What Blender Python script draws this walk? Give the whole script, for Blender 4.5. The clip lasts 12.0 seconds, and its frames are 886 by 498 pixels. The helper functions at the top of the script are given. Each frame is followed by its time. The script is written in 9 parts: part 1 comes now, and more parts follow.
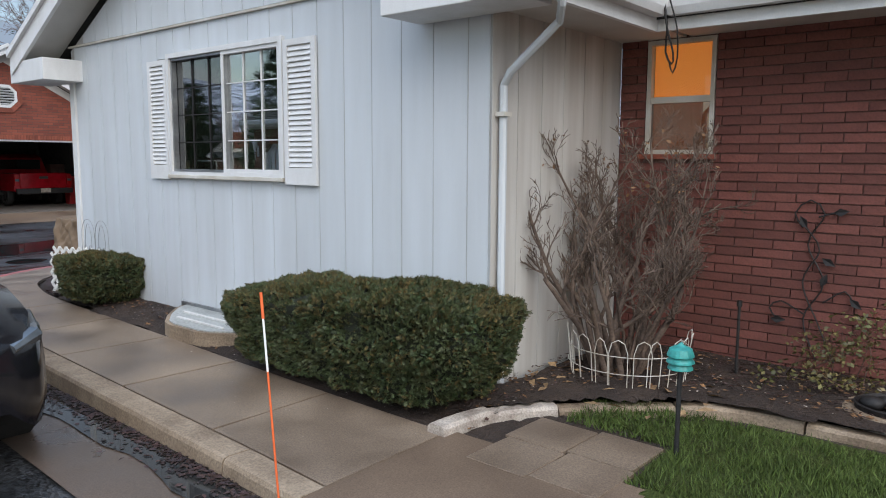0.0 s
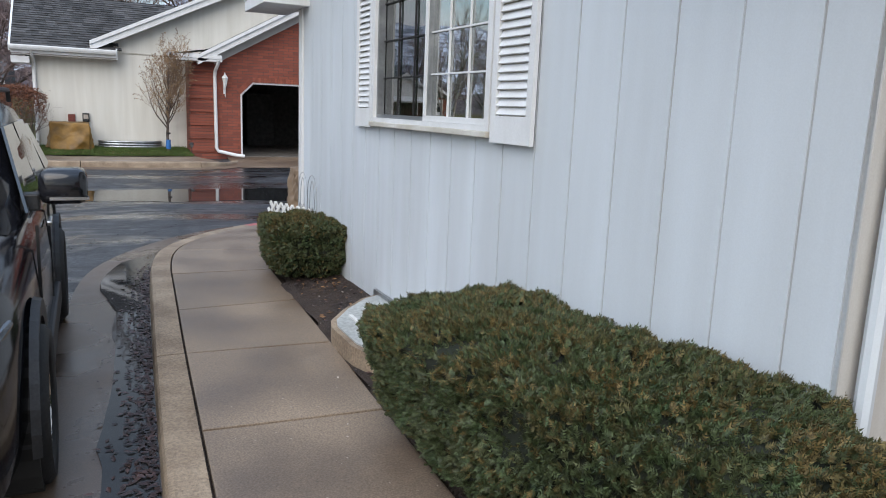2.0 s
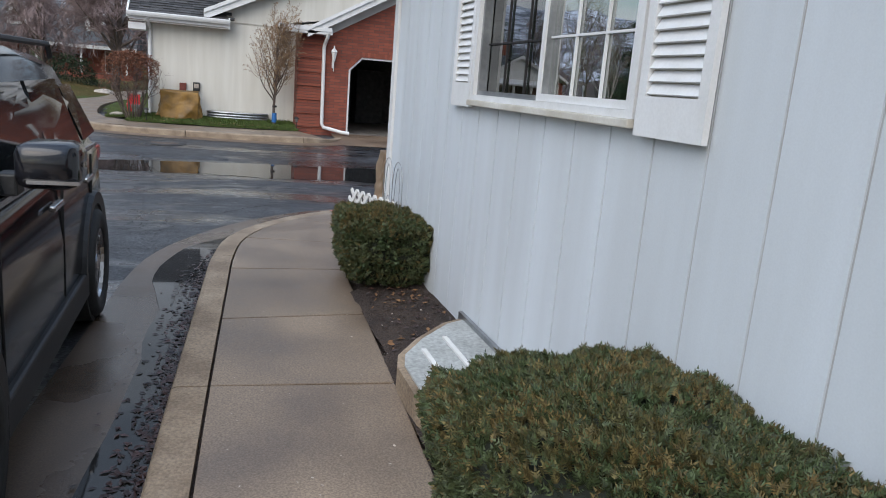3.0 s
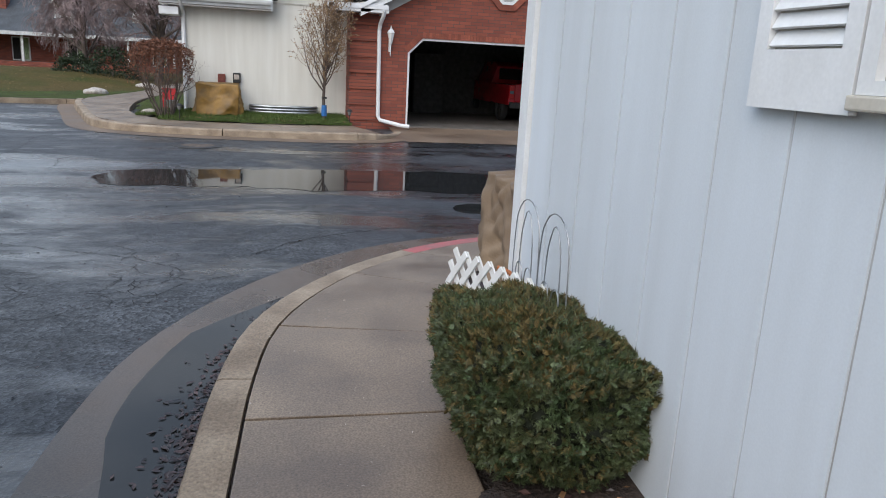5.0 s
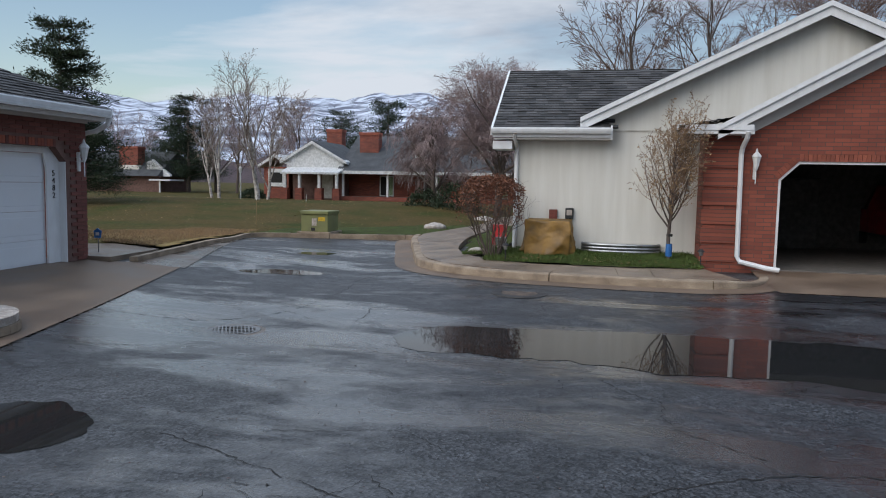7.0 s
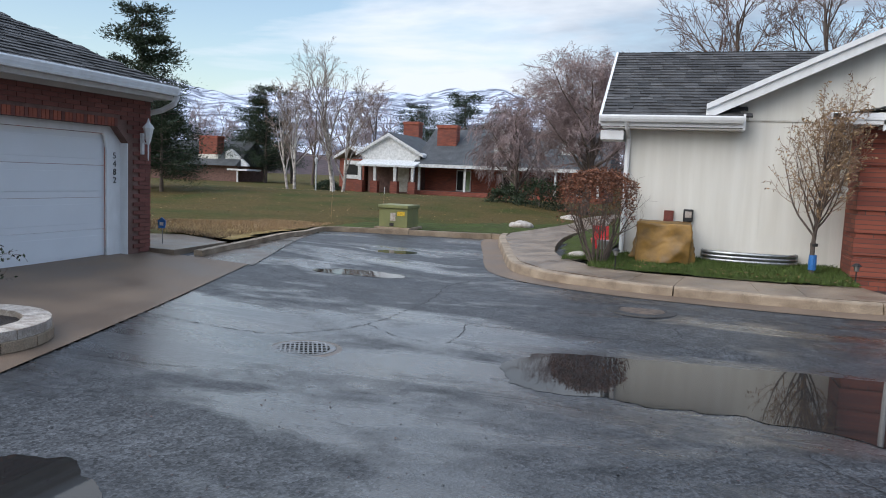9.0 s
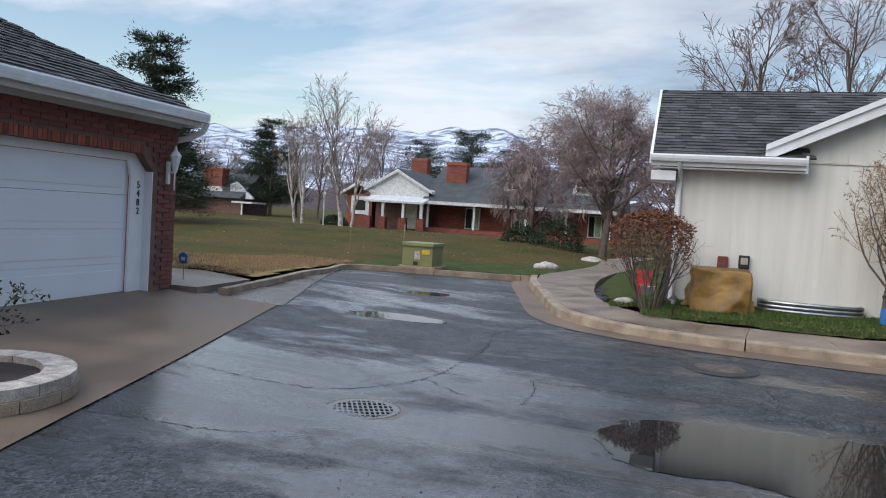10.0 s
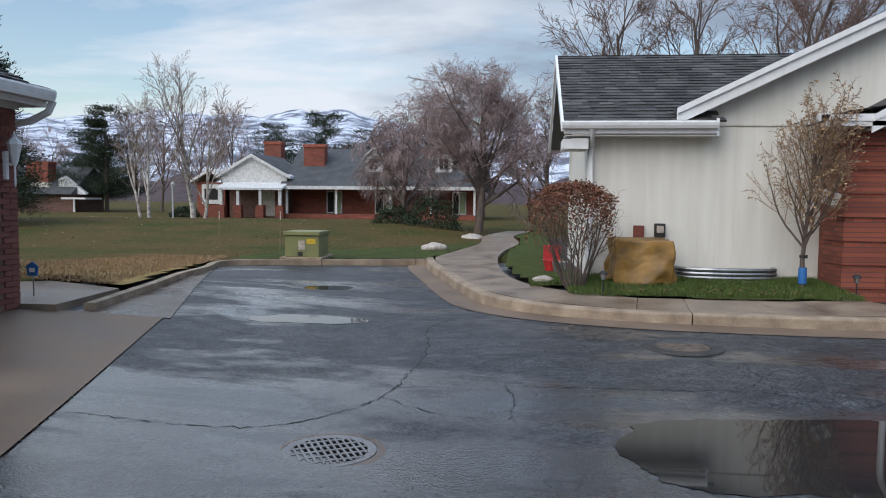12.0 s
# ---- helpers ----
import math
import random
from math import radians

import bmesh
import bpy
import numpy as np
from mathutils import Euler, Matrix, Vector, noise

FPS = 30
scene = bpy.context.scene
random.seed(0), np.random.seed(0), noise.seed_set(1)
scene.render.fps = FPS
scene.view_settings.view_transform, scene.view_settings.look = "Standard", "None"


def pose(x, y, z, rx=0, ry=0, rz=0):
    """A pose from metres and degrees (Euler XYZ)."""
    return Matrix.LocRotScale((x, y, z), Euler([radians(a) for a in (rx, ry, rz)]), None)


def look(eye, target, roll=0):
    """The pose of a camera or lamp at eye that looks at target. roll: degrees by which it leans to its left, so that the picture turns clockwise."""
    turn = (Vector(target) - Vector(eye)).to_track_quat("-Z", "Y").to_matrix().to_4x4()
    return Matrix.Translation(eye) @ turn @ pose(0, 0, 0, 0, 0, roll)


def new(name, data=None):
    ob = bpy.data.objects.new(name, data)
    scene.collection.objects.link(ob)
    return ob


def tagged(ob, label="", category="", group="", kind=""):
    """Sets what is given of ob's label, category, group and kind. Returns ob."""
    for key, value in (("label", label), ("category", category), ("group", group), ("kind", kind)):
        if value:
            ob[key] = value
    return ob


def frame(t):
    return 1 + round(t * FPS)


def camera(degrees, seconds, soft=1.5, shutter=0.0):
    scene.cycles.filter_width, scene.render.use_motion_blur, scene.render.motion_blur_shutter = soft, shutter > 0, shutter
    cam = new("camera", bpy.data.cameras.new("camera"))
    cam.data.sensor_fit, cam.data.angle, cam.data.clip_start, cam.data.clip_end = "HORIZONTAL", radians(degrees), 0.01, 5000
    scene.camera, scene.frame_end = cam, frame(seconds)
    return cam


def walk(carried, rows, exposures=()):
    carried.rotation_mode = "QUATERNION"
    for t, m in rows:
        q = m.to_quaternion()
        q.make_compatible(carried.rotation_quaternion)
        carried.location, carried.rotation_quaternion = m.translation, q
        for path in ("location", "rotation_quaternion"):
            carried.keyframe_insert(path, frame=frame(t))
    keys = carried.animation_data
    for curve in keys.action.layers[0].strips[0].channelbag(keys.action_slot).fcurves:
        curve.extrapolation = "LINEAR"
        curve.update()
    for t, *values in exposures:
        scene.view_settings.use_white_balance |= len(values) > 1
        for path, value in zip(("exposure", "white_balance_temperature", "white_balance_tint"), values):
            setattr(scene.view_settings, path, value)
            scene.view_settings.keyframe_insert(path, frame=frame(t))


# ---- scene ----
cam = camera(62.3, 12.0, soft=1.0)
PATH = [
    (0, (-0.082, -0.358, 1.496), (-1.349, 1.17, 1.254), 0.3),
    (0.5, (-0.412, 0.212, 1.473), (-1.777, 1.648, 1.206), 0.7),
    (1, (-0.799, 0.767, 1.445), (-2.316, 2.036, 1.148), 1.1),
    (1.5, (-1.215, 1.237, 1.441), (-2.876, 2.298, 1.102), 1.9),
    (2, (-1.618, 1.63, 1.438), (-3.383, 2.495, 1.066), 2.3),
    (2.5, (-2.159, 1.942, 1.41), (-3.986, 2.65, 1.012), 4.2),
    (2.7, (-2.378, 2.027, 1.396), (-4.236, 2.643, 0.983), 4.5),
    (4.5, (-4.823, 2.367, 1.392), (-6.668, 2.971, 0.91), 5.6),
    (5, (-5.576, 2.371, 1.346), (-7.461, 2.838, 0.866), 3.0),
    (5.2, (-5.848, 2.38, 1.384), (-7.75, 2.781, 0.915), 2.1),
    (5.3, (-5.996, 2.374, 1.395), (-7.909, 2.733, 0.935), 1.6),
    (5.5, (-6.308, 2.349, 1.38), (-8.246, 2.622, 0.97), 1.4),
    (6, (-7.039, 2.372, 1.446), (-9.017, 2.382, 1.15), 0.5),
    (6.5, (-7.696, 2.384, 1.445), (-9.669, 2.123, 1.244), 0.5),
    (7, (-8.289, 2.372, 1.461), (-10.236, 1.953, 1.282), 1.1),
    (7.5, (-8.827, 2.405, 1.446), (-10.743, 1.868, 1.24), 1.6),
    (7.7, (-9.053, 2.365, 1.443), (-10.954, 1.783, 1.226), 1.6),
    (9.3, (-10.149, 1.189, 1.35), (-12.046, 0.582, 1.166), 2.7),
    (9.5, (-10.268, 0.994, 1.33), (-12.164, 0.379, 1.17), 2.8),
    (10, (-10.608, 0.465, 1.359), (-12.513, -0.137, 1.264), 3.7),
    (10.5, (-10.98, 0.022, 1.364), (-12.916, -0.473, 1.295), 3.3),
    (11, (-11.297, -0.324, 1.353), (-13.258, -0.709, 1.284), 2.4),
    (11.5, (-11.531, -0.659, 1.352), (-13.51, -0.932, 1.248), 1.5),
    (12, (-11.681, -0.777, 1.331), (-13.666, -0.985, 1.199), 0.5),
]
walk(cam, [(t, look(eye, target, roll)) for t, eye, target, roll in PATH], exposures=[(0.0, 0.72), (1.5, 0.8), (2.5, 0.70), (4.5, 0.60), (5.0, 0.76), (5.5, 1.12), (6.0, 0.55), (6.5, 0.24), (7.0, 0.36), (7.5, 0.52), (9.5, 0.78), (10.5, 0.52), (12.0, 0.56)])

# ---- world and light ----
world = bpy.data.worlds.new("sky")
scene.world = world
world.use_nodes = True
SUN_EL, SUN_AZ = 42.0, 122.0


def sky_nodes():
    nt = world.node_tree
    n, l = nt.nodes, nt.links
    n.clear()
    out = n.new("ShaderNodeOutputWorld")
    bg = n.new("ShaderNodeBackground")
    sky = n.new("ShaderNodeTexSky")
    sky.sky_type, sky.sun_disc = "NISHITA", False
    sky.sun_elevation, sky.sun_rotation = radians(SUN_EL), radians(SUN_AZ)
    sky.air_density, sky.dust_density = 1.2, 1.0
    tc = n.new("ShaderNodeTexCoord")
    sep = n.new("ShaderNodeSeparateXYZ")
    l.new(tc.outputs["Generated"], sep.inputs[0])
    # clouds: the direction is stretched on a flat cloud deck
    zc = n.new("ShaderNodeMath"); zc.operation = "MAXIMUM"; zc.inputs[1].default_value = 0.0
    l.new(sep.outputs["Z"], zc.inputs[0])
    za = n.new("ShaderNodeMath"); za.operation = "ADD"; za.inputs[1].default_value = 0.16
    l.new(zc.outputs[0], za.inputs[0])
    dx = n.new("ShaderNodeMath"); dx.operation = "DIVIDE"
    dy = n.new("ShaderNodeMath"); dy.operation = "DIVIDE"
    l.new(sep.outputs["X"], dx.inputs[0]); l.new(za.outputs[0], dx.inputs[1])
    l.new(sep.outputs["Y"], dy.inputs[0]); l.new(za.outputs[0], dy.inputs[1])
    comb = n.new("ShaderNodeCombineXYZ")
    l.new(dx.outputs[0], comb.inputs[0]); l.new(dy.outputs[0], comb.inputs[1])
    big = n.new("ShaderNodeTexNoise")
    big.inputs["Scale"].default_value, big.inputs["Detail"].default_value = 0.95, 9
    big.inputs["Roughness"].default_value, big.inputs["Distortion"].default_value = 0.55, 0.3
    drift = n.new("ShaderNodeMapping"); drift.inputs["Location"].default_value = (1.3, 0.4, 0.0)
    drift.inputs["Rotation"].default_value = (0, 0, radians(28)); drift.inputs["Scale"].default_value = (1.0, 0.55, 1.0)
    l.new(comb.outputs[0], drift.inputs[0]); l.new(drift.outputs[0], big.inputs["Vector"])
    # the overcast thickens towards the north
    lean = n.new("ShaderNodeMath"); lean.operation = "MULTIPLY_ADD"; lean.inputs[1].default_value = 0.16
    l.new(sep.outputs["Y"], lean.inputs[0]); l.new(big.outputs["Fac"], lean.inputs[2])
    cov = n.new("ShaderNodeValToRGB")
    cov.color_ramp.elements[0].position, cov.color_ramp.elements[1].position = 0.34, 0.47
    l.new(lean.outputs[0], cov.inputs[0])
    shade = n.new("ShaderNodeTexNoise")
    shade.inputs["Scale"].default_value, shade.inputs["Detail"].default_value = 1.15, 9
    shade.inputs["Roughness"].default_value = 0.55
    mp = n.new("ShaderNodeMapping"); mp.inputs["Location"].default_value = (3.1, 1.7, 0.4)
    mp.inputs["Scale"].default_value = (1.0, 0.6, 1.0)
    l.new(comb.outputs[0], mp.inputs[0]); l.new(mp.outputs[0], shade.inputs["Vector"])
    thick = n.new("ShaderNodeMath"); thick.operation = "MULTIPLY_ADD"; thick.inputs[1].default_value = -0.34
    l.new(sep.outputs["Y"], thick.inputs[0]); l.new(shade.outputs["Fac"], thick.inputs[2])
    tone = n.new("ShaderNodeValToRGB")
    e = tone.color_ramp.elements
    e[0].position, e[0].color = 0.38, (2.0, 2.5, 3.25, 1)
    e[1].position, e[1].color = 0.68, (5.2, 5.6, 6.2, 1)
    k = e.new(0.50); k.color = (2.85, 3.4, 4.2, 1)
    l.new(thick.outputs[0], tone.inputs[0])
    # an overcast sky is brighter overhead than low down
    lift = n.new("ShaderNodeMapRange"); lift.inputs["From Min"].default_value, lift.inputs["From Max"].default_value = 0.34, 0.85
    l.new(zc.outputs[0], lift.inputs[0])
    over = n.new("ShaderNodeMix"); over.data_type = "RGBA"
    over.inputs["A"].default_value, over.inputs["B"].default_value = (1, 1, 1, 1), (2.08, 2.28, 2.58, 1)
    l.new(lift.outputs[0], over.inputs["Factor"])
    lit = n.new("ShaderNodeVectorMath"); lit.operation = "MULTIPLY"
    l.new(tone.outputs[0], lit.inputs[0]); l.new(over.outputs["Result"], lit.inputs[1])
    mix = n.new("ShaderNodeMix"); mix.data_type = "RGBA"
    l.new(cov.outputs[0], mix.inputs["Factor"])
    l.new(sky.outputs[0], mix.inputs["A"]); l.new(lit.outputs[0], mix.inputs["B"])
    l.new(mix.outputs["Result"], bg.inputs["Color"])
    bg.inputs["Strength"].default_value = 0.103
    l.new(bg.outputs[0], out.inputs[0])


sky_nodes()
sun = new("sun", bpy.data.lights.new("sun", "SUN"))
sun.data.energy, sun.data.angle, sun.data.color = 1.35, radians(60), (1.0, 0.95, 0.88)
sun.matrix_world = look((0, 0, 30), (-30 * math.sin(radians(SUN_AZ)) / math.tan(radians(SUN_EL)), -30 * math.cos(radians(SUN_AZ)) / math.tan(radians(SUN_EL)), 0))

# ---- materials ----


def material(name, colour, rough=0.7, metal=0.0, second=None, scale=6.0, fine=60.0, bump=0.15, streak=None, spec=0.5, contrast=(0.35, 0.68), bump_dist=0.01, per_object=0.0, fine_mix=0.35, rough2=None, detail=6.0):
    """Principled surface: two tones mixed by coarse noise, darkened and lit by fine grain, with a fine relief."""
    m = bpy.data.materials.new(name)
    m.use_nodes = True
    n, l = m.node_tree.nodes, m.node_tree.links
    b = n["Principled BSDF"]
    b.inputs["Roughness"].default_value, b.inputs["Metallic"].default_value = rough, metal
    b.inputs["Specular IOR Level"].default_value = spec
    tc = n.new("ShaderNodeTexCoord")
    mp = n.new("ShaderNodeMapping")
    l.new(tc.outputs["Object"], mp.inputs[0])
    if streak:
        mp.inputs["Scale"].default_value = streak
    c1 = n.new("ShaderNodeTexNoise")
    c1.inputs["Scale"].default_value, c1.inputs["Detail"].default_value = scale, detail
    l.new(mp.outputs[0], c1.inputs["Vector"])
    ramp = n.new("ShaderNodeValToRGB")
    second = second or tuple(v * 0.72 for v in colour)
    ramp.color_ramp.elements[0].position, ramp.color_ramp.elements[1].position = contrast
    ramp.color_ramp.elements[0].color, ramp.color_ramp.elements[1].color = (*second, 1), (*colour, 1)
    l.new(c1.outputs["Fac"], ramp.inputs[0])
    g = n.new("ShaderNodeTexNoise")
    g.inputs["Scale"].default_value, g.inputs["Detail"].default_value = fine, 3
    l.new(tc.outputs["Object"], g.inputs["Vector"])
    gr = n.new("ShaderNodeMapRange")
    gr.inputs["From Min"].default_value, gr.inputs["From Max"].default_value = 0.25, 0.75
    gr.inputs["To Min"].default_value, gr.inputs["To Max"].default_value = 1 - fine_mix, 1 + fine_mix
    l.new(g.outputs["Fac"], gr.inputs[0])
    mul = n.new("ShaderNodeVectorMath"); mul.operation = "SCALE"
    l.new(ramp.outputs[0], mul.inputs[0]); l.new(gr.outputs[0], mul.inputs["Scale"])
    last = mul.outputs[0]
    if per_object:
        oi = n.new("ShaderNodeObjectInfo")
        pr = n.new("ShaderNodeMapRange")
        pr.inputs["To Min"].default_value, pr.inputs["To Max"].default_value = 1 - per_object, 1 + per_object
        l.new(oi.outputs["Random"], pr.inputs[0])
        m2 = n.new("ShaderNodeVectorMath"); m2.operation = "SCALE"
        l.new(last, m2.inputs[0]); l.new(pr.outputs[0], m2.inputs["Scale"])
        last = m2.outputs[0]
    l.new(last, b.inputs["Base Color"])
    if rough2 is not None:
        rr = n.new("ShaderNodeMapRange")
        rr.inputs["From Min"].default_value, rr.inputs["From Max"].default_value = contrast
        rr.inputs["To Min"].default_value, rr.inputs["To Max"].default_value = rough2, rough
        l.new(c1.outputs["Fac"], rr.inputs[0]); l.new(rr.outputs[0], b.inputs["Roughness"])
    if bump:
        bp = n.new("ShaderNodeBump")
        bp.inputs["Strength"].default_value, bp.inputs["Distance"].default_value = bump, bump_dist
        l.new(g.outputs["Fac"], bp.inputs["Height"]); l.new(bp.outputs[0], b.inputs["Normal"])
    return m


def island_tint(m, amount=0.35):
    """Varies the tone from one loose piece of a mesh to the next."""
    n, l = m.node_tree.nodes, m.node_tree.links
    b = n["Principled BSDF"]
    src = b.inputs["Base Color"].links[0].from_socket
    geo = n.new("ShaderNodeNewGeometry")
    mr = n.new("ShaderNodeMapRange")
    mr.inputs["To Min"].default_value, mr.inputs["To Max"].default_value = 1 - amount, 1 + amount
    l.new(geo.outputs["Random Per Island"], mr.inputs[0])
    s = n.new("ShaderNodeVectorMath"); s.operation = "SCALE"
    l.new(src, s.inputs[0]); l.new(mr.outputs[0], s.inputs["Scale"])
    l.new(s.outputs[0], b.inputs["Base Color"])
    return m


def brick_material(name, axis):
    """Running-bond brick for walls too far off for single bricks. axis: the wall's normal."""
    m = bpy.data.materials.new(name)
    m.use_nodes = True
    n, l = m.node_tree.nodes, m.node_tree.links
    b = n["Principled BSDF"]
    b.inputs["Roughness"].default_value = 0.8
    tc = n.new("ShaderNodeTexCoord")
    sp = n.new("ShaderNodeSeparateXYZ"); l.new(tc.outputs["Object"], sp.inputs[0])
    cb = n.new("ShaderNodeCombineXYZ")
    l.new(sp.outputs["Y" if axis == "x" else "X"], cb.inputs[0]); l.new(sp.outputs["Z"], cb.inputs[1])
    bt = n.new("ShaderNodeTexBrick")
    bt.offset = 0.5
    for k, v in (("Scale", 1.0), ("Mortar Size", 0.007), ("Mortar Smooth", 0.3), ("Bias", -0.1), ("Brick Width", 0.30), ("Row Height", 0.08)):
        bt.inputs[k].default_value = v
    bt.inputs["Color1"].default_value, bt.inputs["Color2"].default_value = (0.27, 0.072, 0.042, 1), (0.17, 0.045, 0.03, 1)
    bt.inputs["Mortar"].default_value = (0.10, 0.055, 0.045, 1)
    l.new(cb.outputs[0], bt.inputs["Vector"])
    ns = n.new("ShaderNodeTexNoise"); ns.inputs["Scale"].default_value = 1.3; ns.inputs["Detail"].default_value = 5
    l.new(tc.outputs["Object"], ns.inputs["Vector"])
    mr = n.new("ShaderNodeMapRange"); mr.inputs["To Min"].default_value, mr.inputs["To Max"].default_value = 0.72, 1.3
    l.new(ns.outputs["Fac"], mr.inputs[0])
    s = n.new("ShaderNodeVectorMath"); s.operation = "SCALE"
    l.new(bt.outputs["Color"], s.inputs[0]); l.new(mr.outputs[0], s.inputs["Scale"])
    l.new(s.outputs[0], b.inputs["Base Color"])
    bp = n.new("ShaderNodeBump"); bp.inputs["Strength"].default_value, bp.inputs["Distance"].default_value = 0.6, 0.008
    bp.invert = True
    l.new(bt.outputs["Fac"], bp.inputs["Height"]); l.new(bp.outputs[0], b.inputs["Normal"])
    return m


def asphalt_material():
    """Rain-wet asphalt: fine stone relief, dry-ish and wet patches that differ in gloss, old tar seams."""
    m = bpy.data.materials.new("wet_asphalt")
    m.use_nodes = True
    n, l = m.node_tree.nodes, m.node_tree.links
    b = n["Principled BSDF"]
    tc = n.new("ShaderNodeTexCoord")

    def noise_tex(scale, detail, stretch=(1, 1, 1), dist=0.0):
        mp = n.new("ShaderNodeMapping"); mp.inputs["Scale"].default_value = stretch
        l.new(tc.outputs["Object"], mp.inputs[0])
        t = n.new("ShaderNodeTexNoise")
        t.inputs["Scale"].default_value, t.inputs["Detail"].default_value, t.inputs["Distortion"].default_value = scale, detail, dist
        l.new(mp.outputs[0], t.inputs["Vector"])
        return t.outputs["Fac"]

    patch = noise_tex(0.5, 9, (1.7, 0.55, 1), 0.7)
    # water lies along the low line of the court
    sx = n.new("ShaderNodeSeparateXYZ"); l.new(tc.outputs["Object"], sx.inputs[0])
    off = n.new("ShaderNodeMath"); off.operation = "ADD"; off.inputs[1].default_value = 16.7
    l.new(sx.outputs["X"], off.inputs[0])
    ab = n.new("ShaderNodeMath"); ab.operation = "ABSOLUTE"; l.new(off.outputs[0], ab.inputs[0])
    low = n.new("ShaderNodeMapRange"); low.interpolation_type = "SMOOTHSTEP"
    low.inputs["From Min"].default_value, low.inputs["From Max"].default_value = 0.4, 3.4
    low.inputs["To Min"].default_value, low.inputs["To Max"].default_value = 0.13, 0.0
    l.new(ab.outputs[0], low.inputs[0])
    wm = n.new("ShaderNodeMath"); wm.operation = "SUBTRACT"
    l.new(patch, wm.inputs[0]); l.new(low.outputs[0], wm.inputs[1])
    # small-scale unevenness breaks the edge of the water film
    ev = n.new("ShaderNodeMath"); ev.operation = "MULTIPLY_ADD"; ev.inputs[1].default_value = 0.26
    l.new(noise_tex(3.2, 10, (1.2, 0.8, 1), 0.5), ev.inputs[0]); l.new(wm.outputs[0], ev.inputs[2])
    lv = n.new("ShaderNodeMath"); lv.operation = "SUBTRACT"; lv.inputs[1].default_value = 0.13
    l.new(ev.outputs[0], lv.inputs[0])
    wet = lv.outputs[0]
    grain = noise_tex(95, 2)
    stones = n.new("ShaderNodeTexVoronoi"); stones.inputs["Scale"].default_value = 48
    l.new(tc.outputs["Object"], stones.inputs["Vector"])
    col = n.new("ShaderNodeValToRGB")
    col.color_ramp.elements[0].position, col.color_ramp.elements[1].position = 0.38, 0.66
    col.color_ramp.elements[0].color, col.color_ramp.elements[1].color = (0.017, 0.018, 0.020, 1), (0.038, 0.039, 0.041, 1)
    l.new(wet, col.inputs[0])
    gr = n.new("ShaderNodeMapRange"); gr.inputs["From Min"].default_value, gr.inputs["From Max"].default_value = 0.3, 0.7
    gr.inputs["To Min"].default_value, gr.inputs["To Max"].default_value = 0.6, 1.5
    l.new(grain, gr.inputs[0])
    mid = n.new("ShaderNodeMapRange"); mid.inputs["From Min"].default_value, mid.inputs["From Max"].default_value = 0.3, 0.7
    mid.inputs["To Min"].default_value, mid.inputs["To Max"].default_value = 0.65, 1.4
    l.new(noise_tex(4.5, 6), mid.inputs[0])
    spk = n.new("ShaderNodeSeparateColor"); l.new(stones.outputs["Color"], spk.inputs[0])
    sp = n.new("ShaderNodeMapRange"); sp.inputs["From Min"].default_value, sp.inputs["From Max"].default_value = 0.0, 1.0
    sp.inputs["To Min"].default_value, sp.inputs["To Max"].default_value = 0.25, 2.2
    l.new(spk.outputs[0], sp.inputs[0])
    k1 = n.new("ShaderNodeMath"); k1.operation = "MULTIPLY"; l.new(mid.outputs[0], k1.inputs[0]); l.new(sp.outputs[0], k1.inputs[1])
    k2 = n.new("ShaderNodeMath"); k2.operation = "MULTIPLY"; l.new(k1.outputs[0], k2.inputs[0]); l.new(gr.outputs[0], k2.inputs[1])
    s = n.new("ShaderNodeVectorMath"); s.operation = "SCALE"
    l.new(col.outputs[0], s.inputs[0]); l.new(k2.outputs[0], s.inputs["Scale"])
    craze = n.new("ShaderNodeTexVoronoi"); craze.feature = "DISTANCE_TO_EDGE"; craze.inputs["Scale"].default_value = 7.0
    wob = n.new("ShaderNodeVectorMath"); wob.operation = "MULTIPLY_ADD"
    wn = n.new("ShaderNodeTexNoise"); wn.inputs["Scale"].default_value = 5.0
    l.new(tc.outputs["Object"], wn.inputs["Vector"])
    wob.inputs[1].default_value = (0.12, 0.12, 0.12)
    l.new(wn.outputs["Color"], wob.inputs[0]); l.new(tc.outputs["Object"], wob.inputs[2])
    l.new(wob.outputs[0], craze.inputs["Vector"])
    line = n.new("ShaderNodeMapRange"); line.inputs["From Min"].default_value, line.inputs["From Max"].default_value = 0.008, 0.03
    l.new(craze.outputs["Distance"], line.inputs[0])
    where = n.new("ShaderNodeMapRange"); where.inputs["From Min"].default_value, where.inputs["From Max"].default_value = 0.52, 0.60
    l.new(noise_tex(0.33, 3), where.inputs[0])
    keep = n.new("ShaderNodeMath"); keep.operation = "SUBTRACT"; keep.inputs[0].default_value = 1.0
    l.new(where.outputs[0], keep.inputs[1])
    both = n.new("ShaderNodeMath"); both.operation = "MAXIMUM"
    l.new(line.outputs[0], both.inputs[0]); l.new(keep.outputs[0], both.inputs[1])
    dim = n.new("ShaderNodeMapRange"); dim.inputs["To Min"].default_value = 0.35
    l.new(both.outputs[0], dim.inputs[0])
    s2 = n.new("ShaderNodeVectorMath"); s2.operation = "SCALE"
    l.new(s.outputs[0], s2.inputs[0]); l.new(dim.outputs[0], s2.inputs["Scale"])
    l.new(s2.outputs[0], b.inputs["Base Color"])
    film = n.new("ShaderNodeMapRange"); film.inputs["From Min"].default_value, film.inputs["From Max"].default_value = 0.38, 0.51
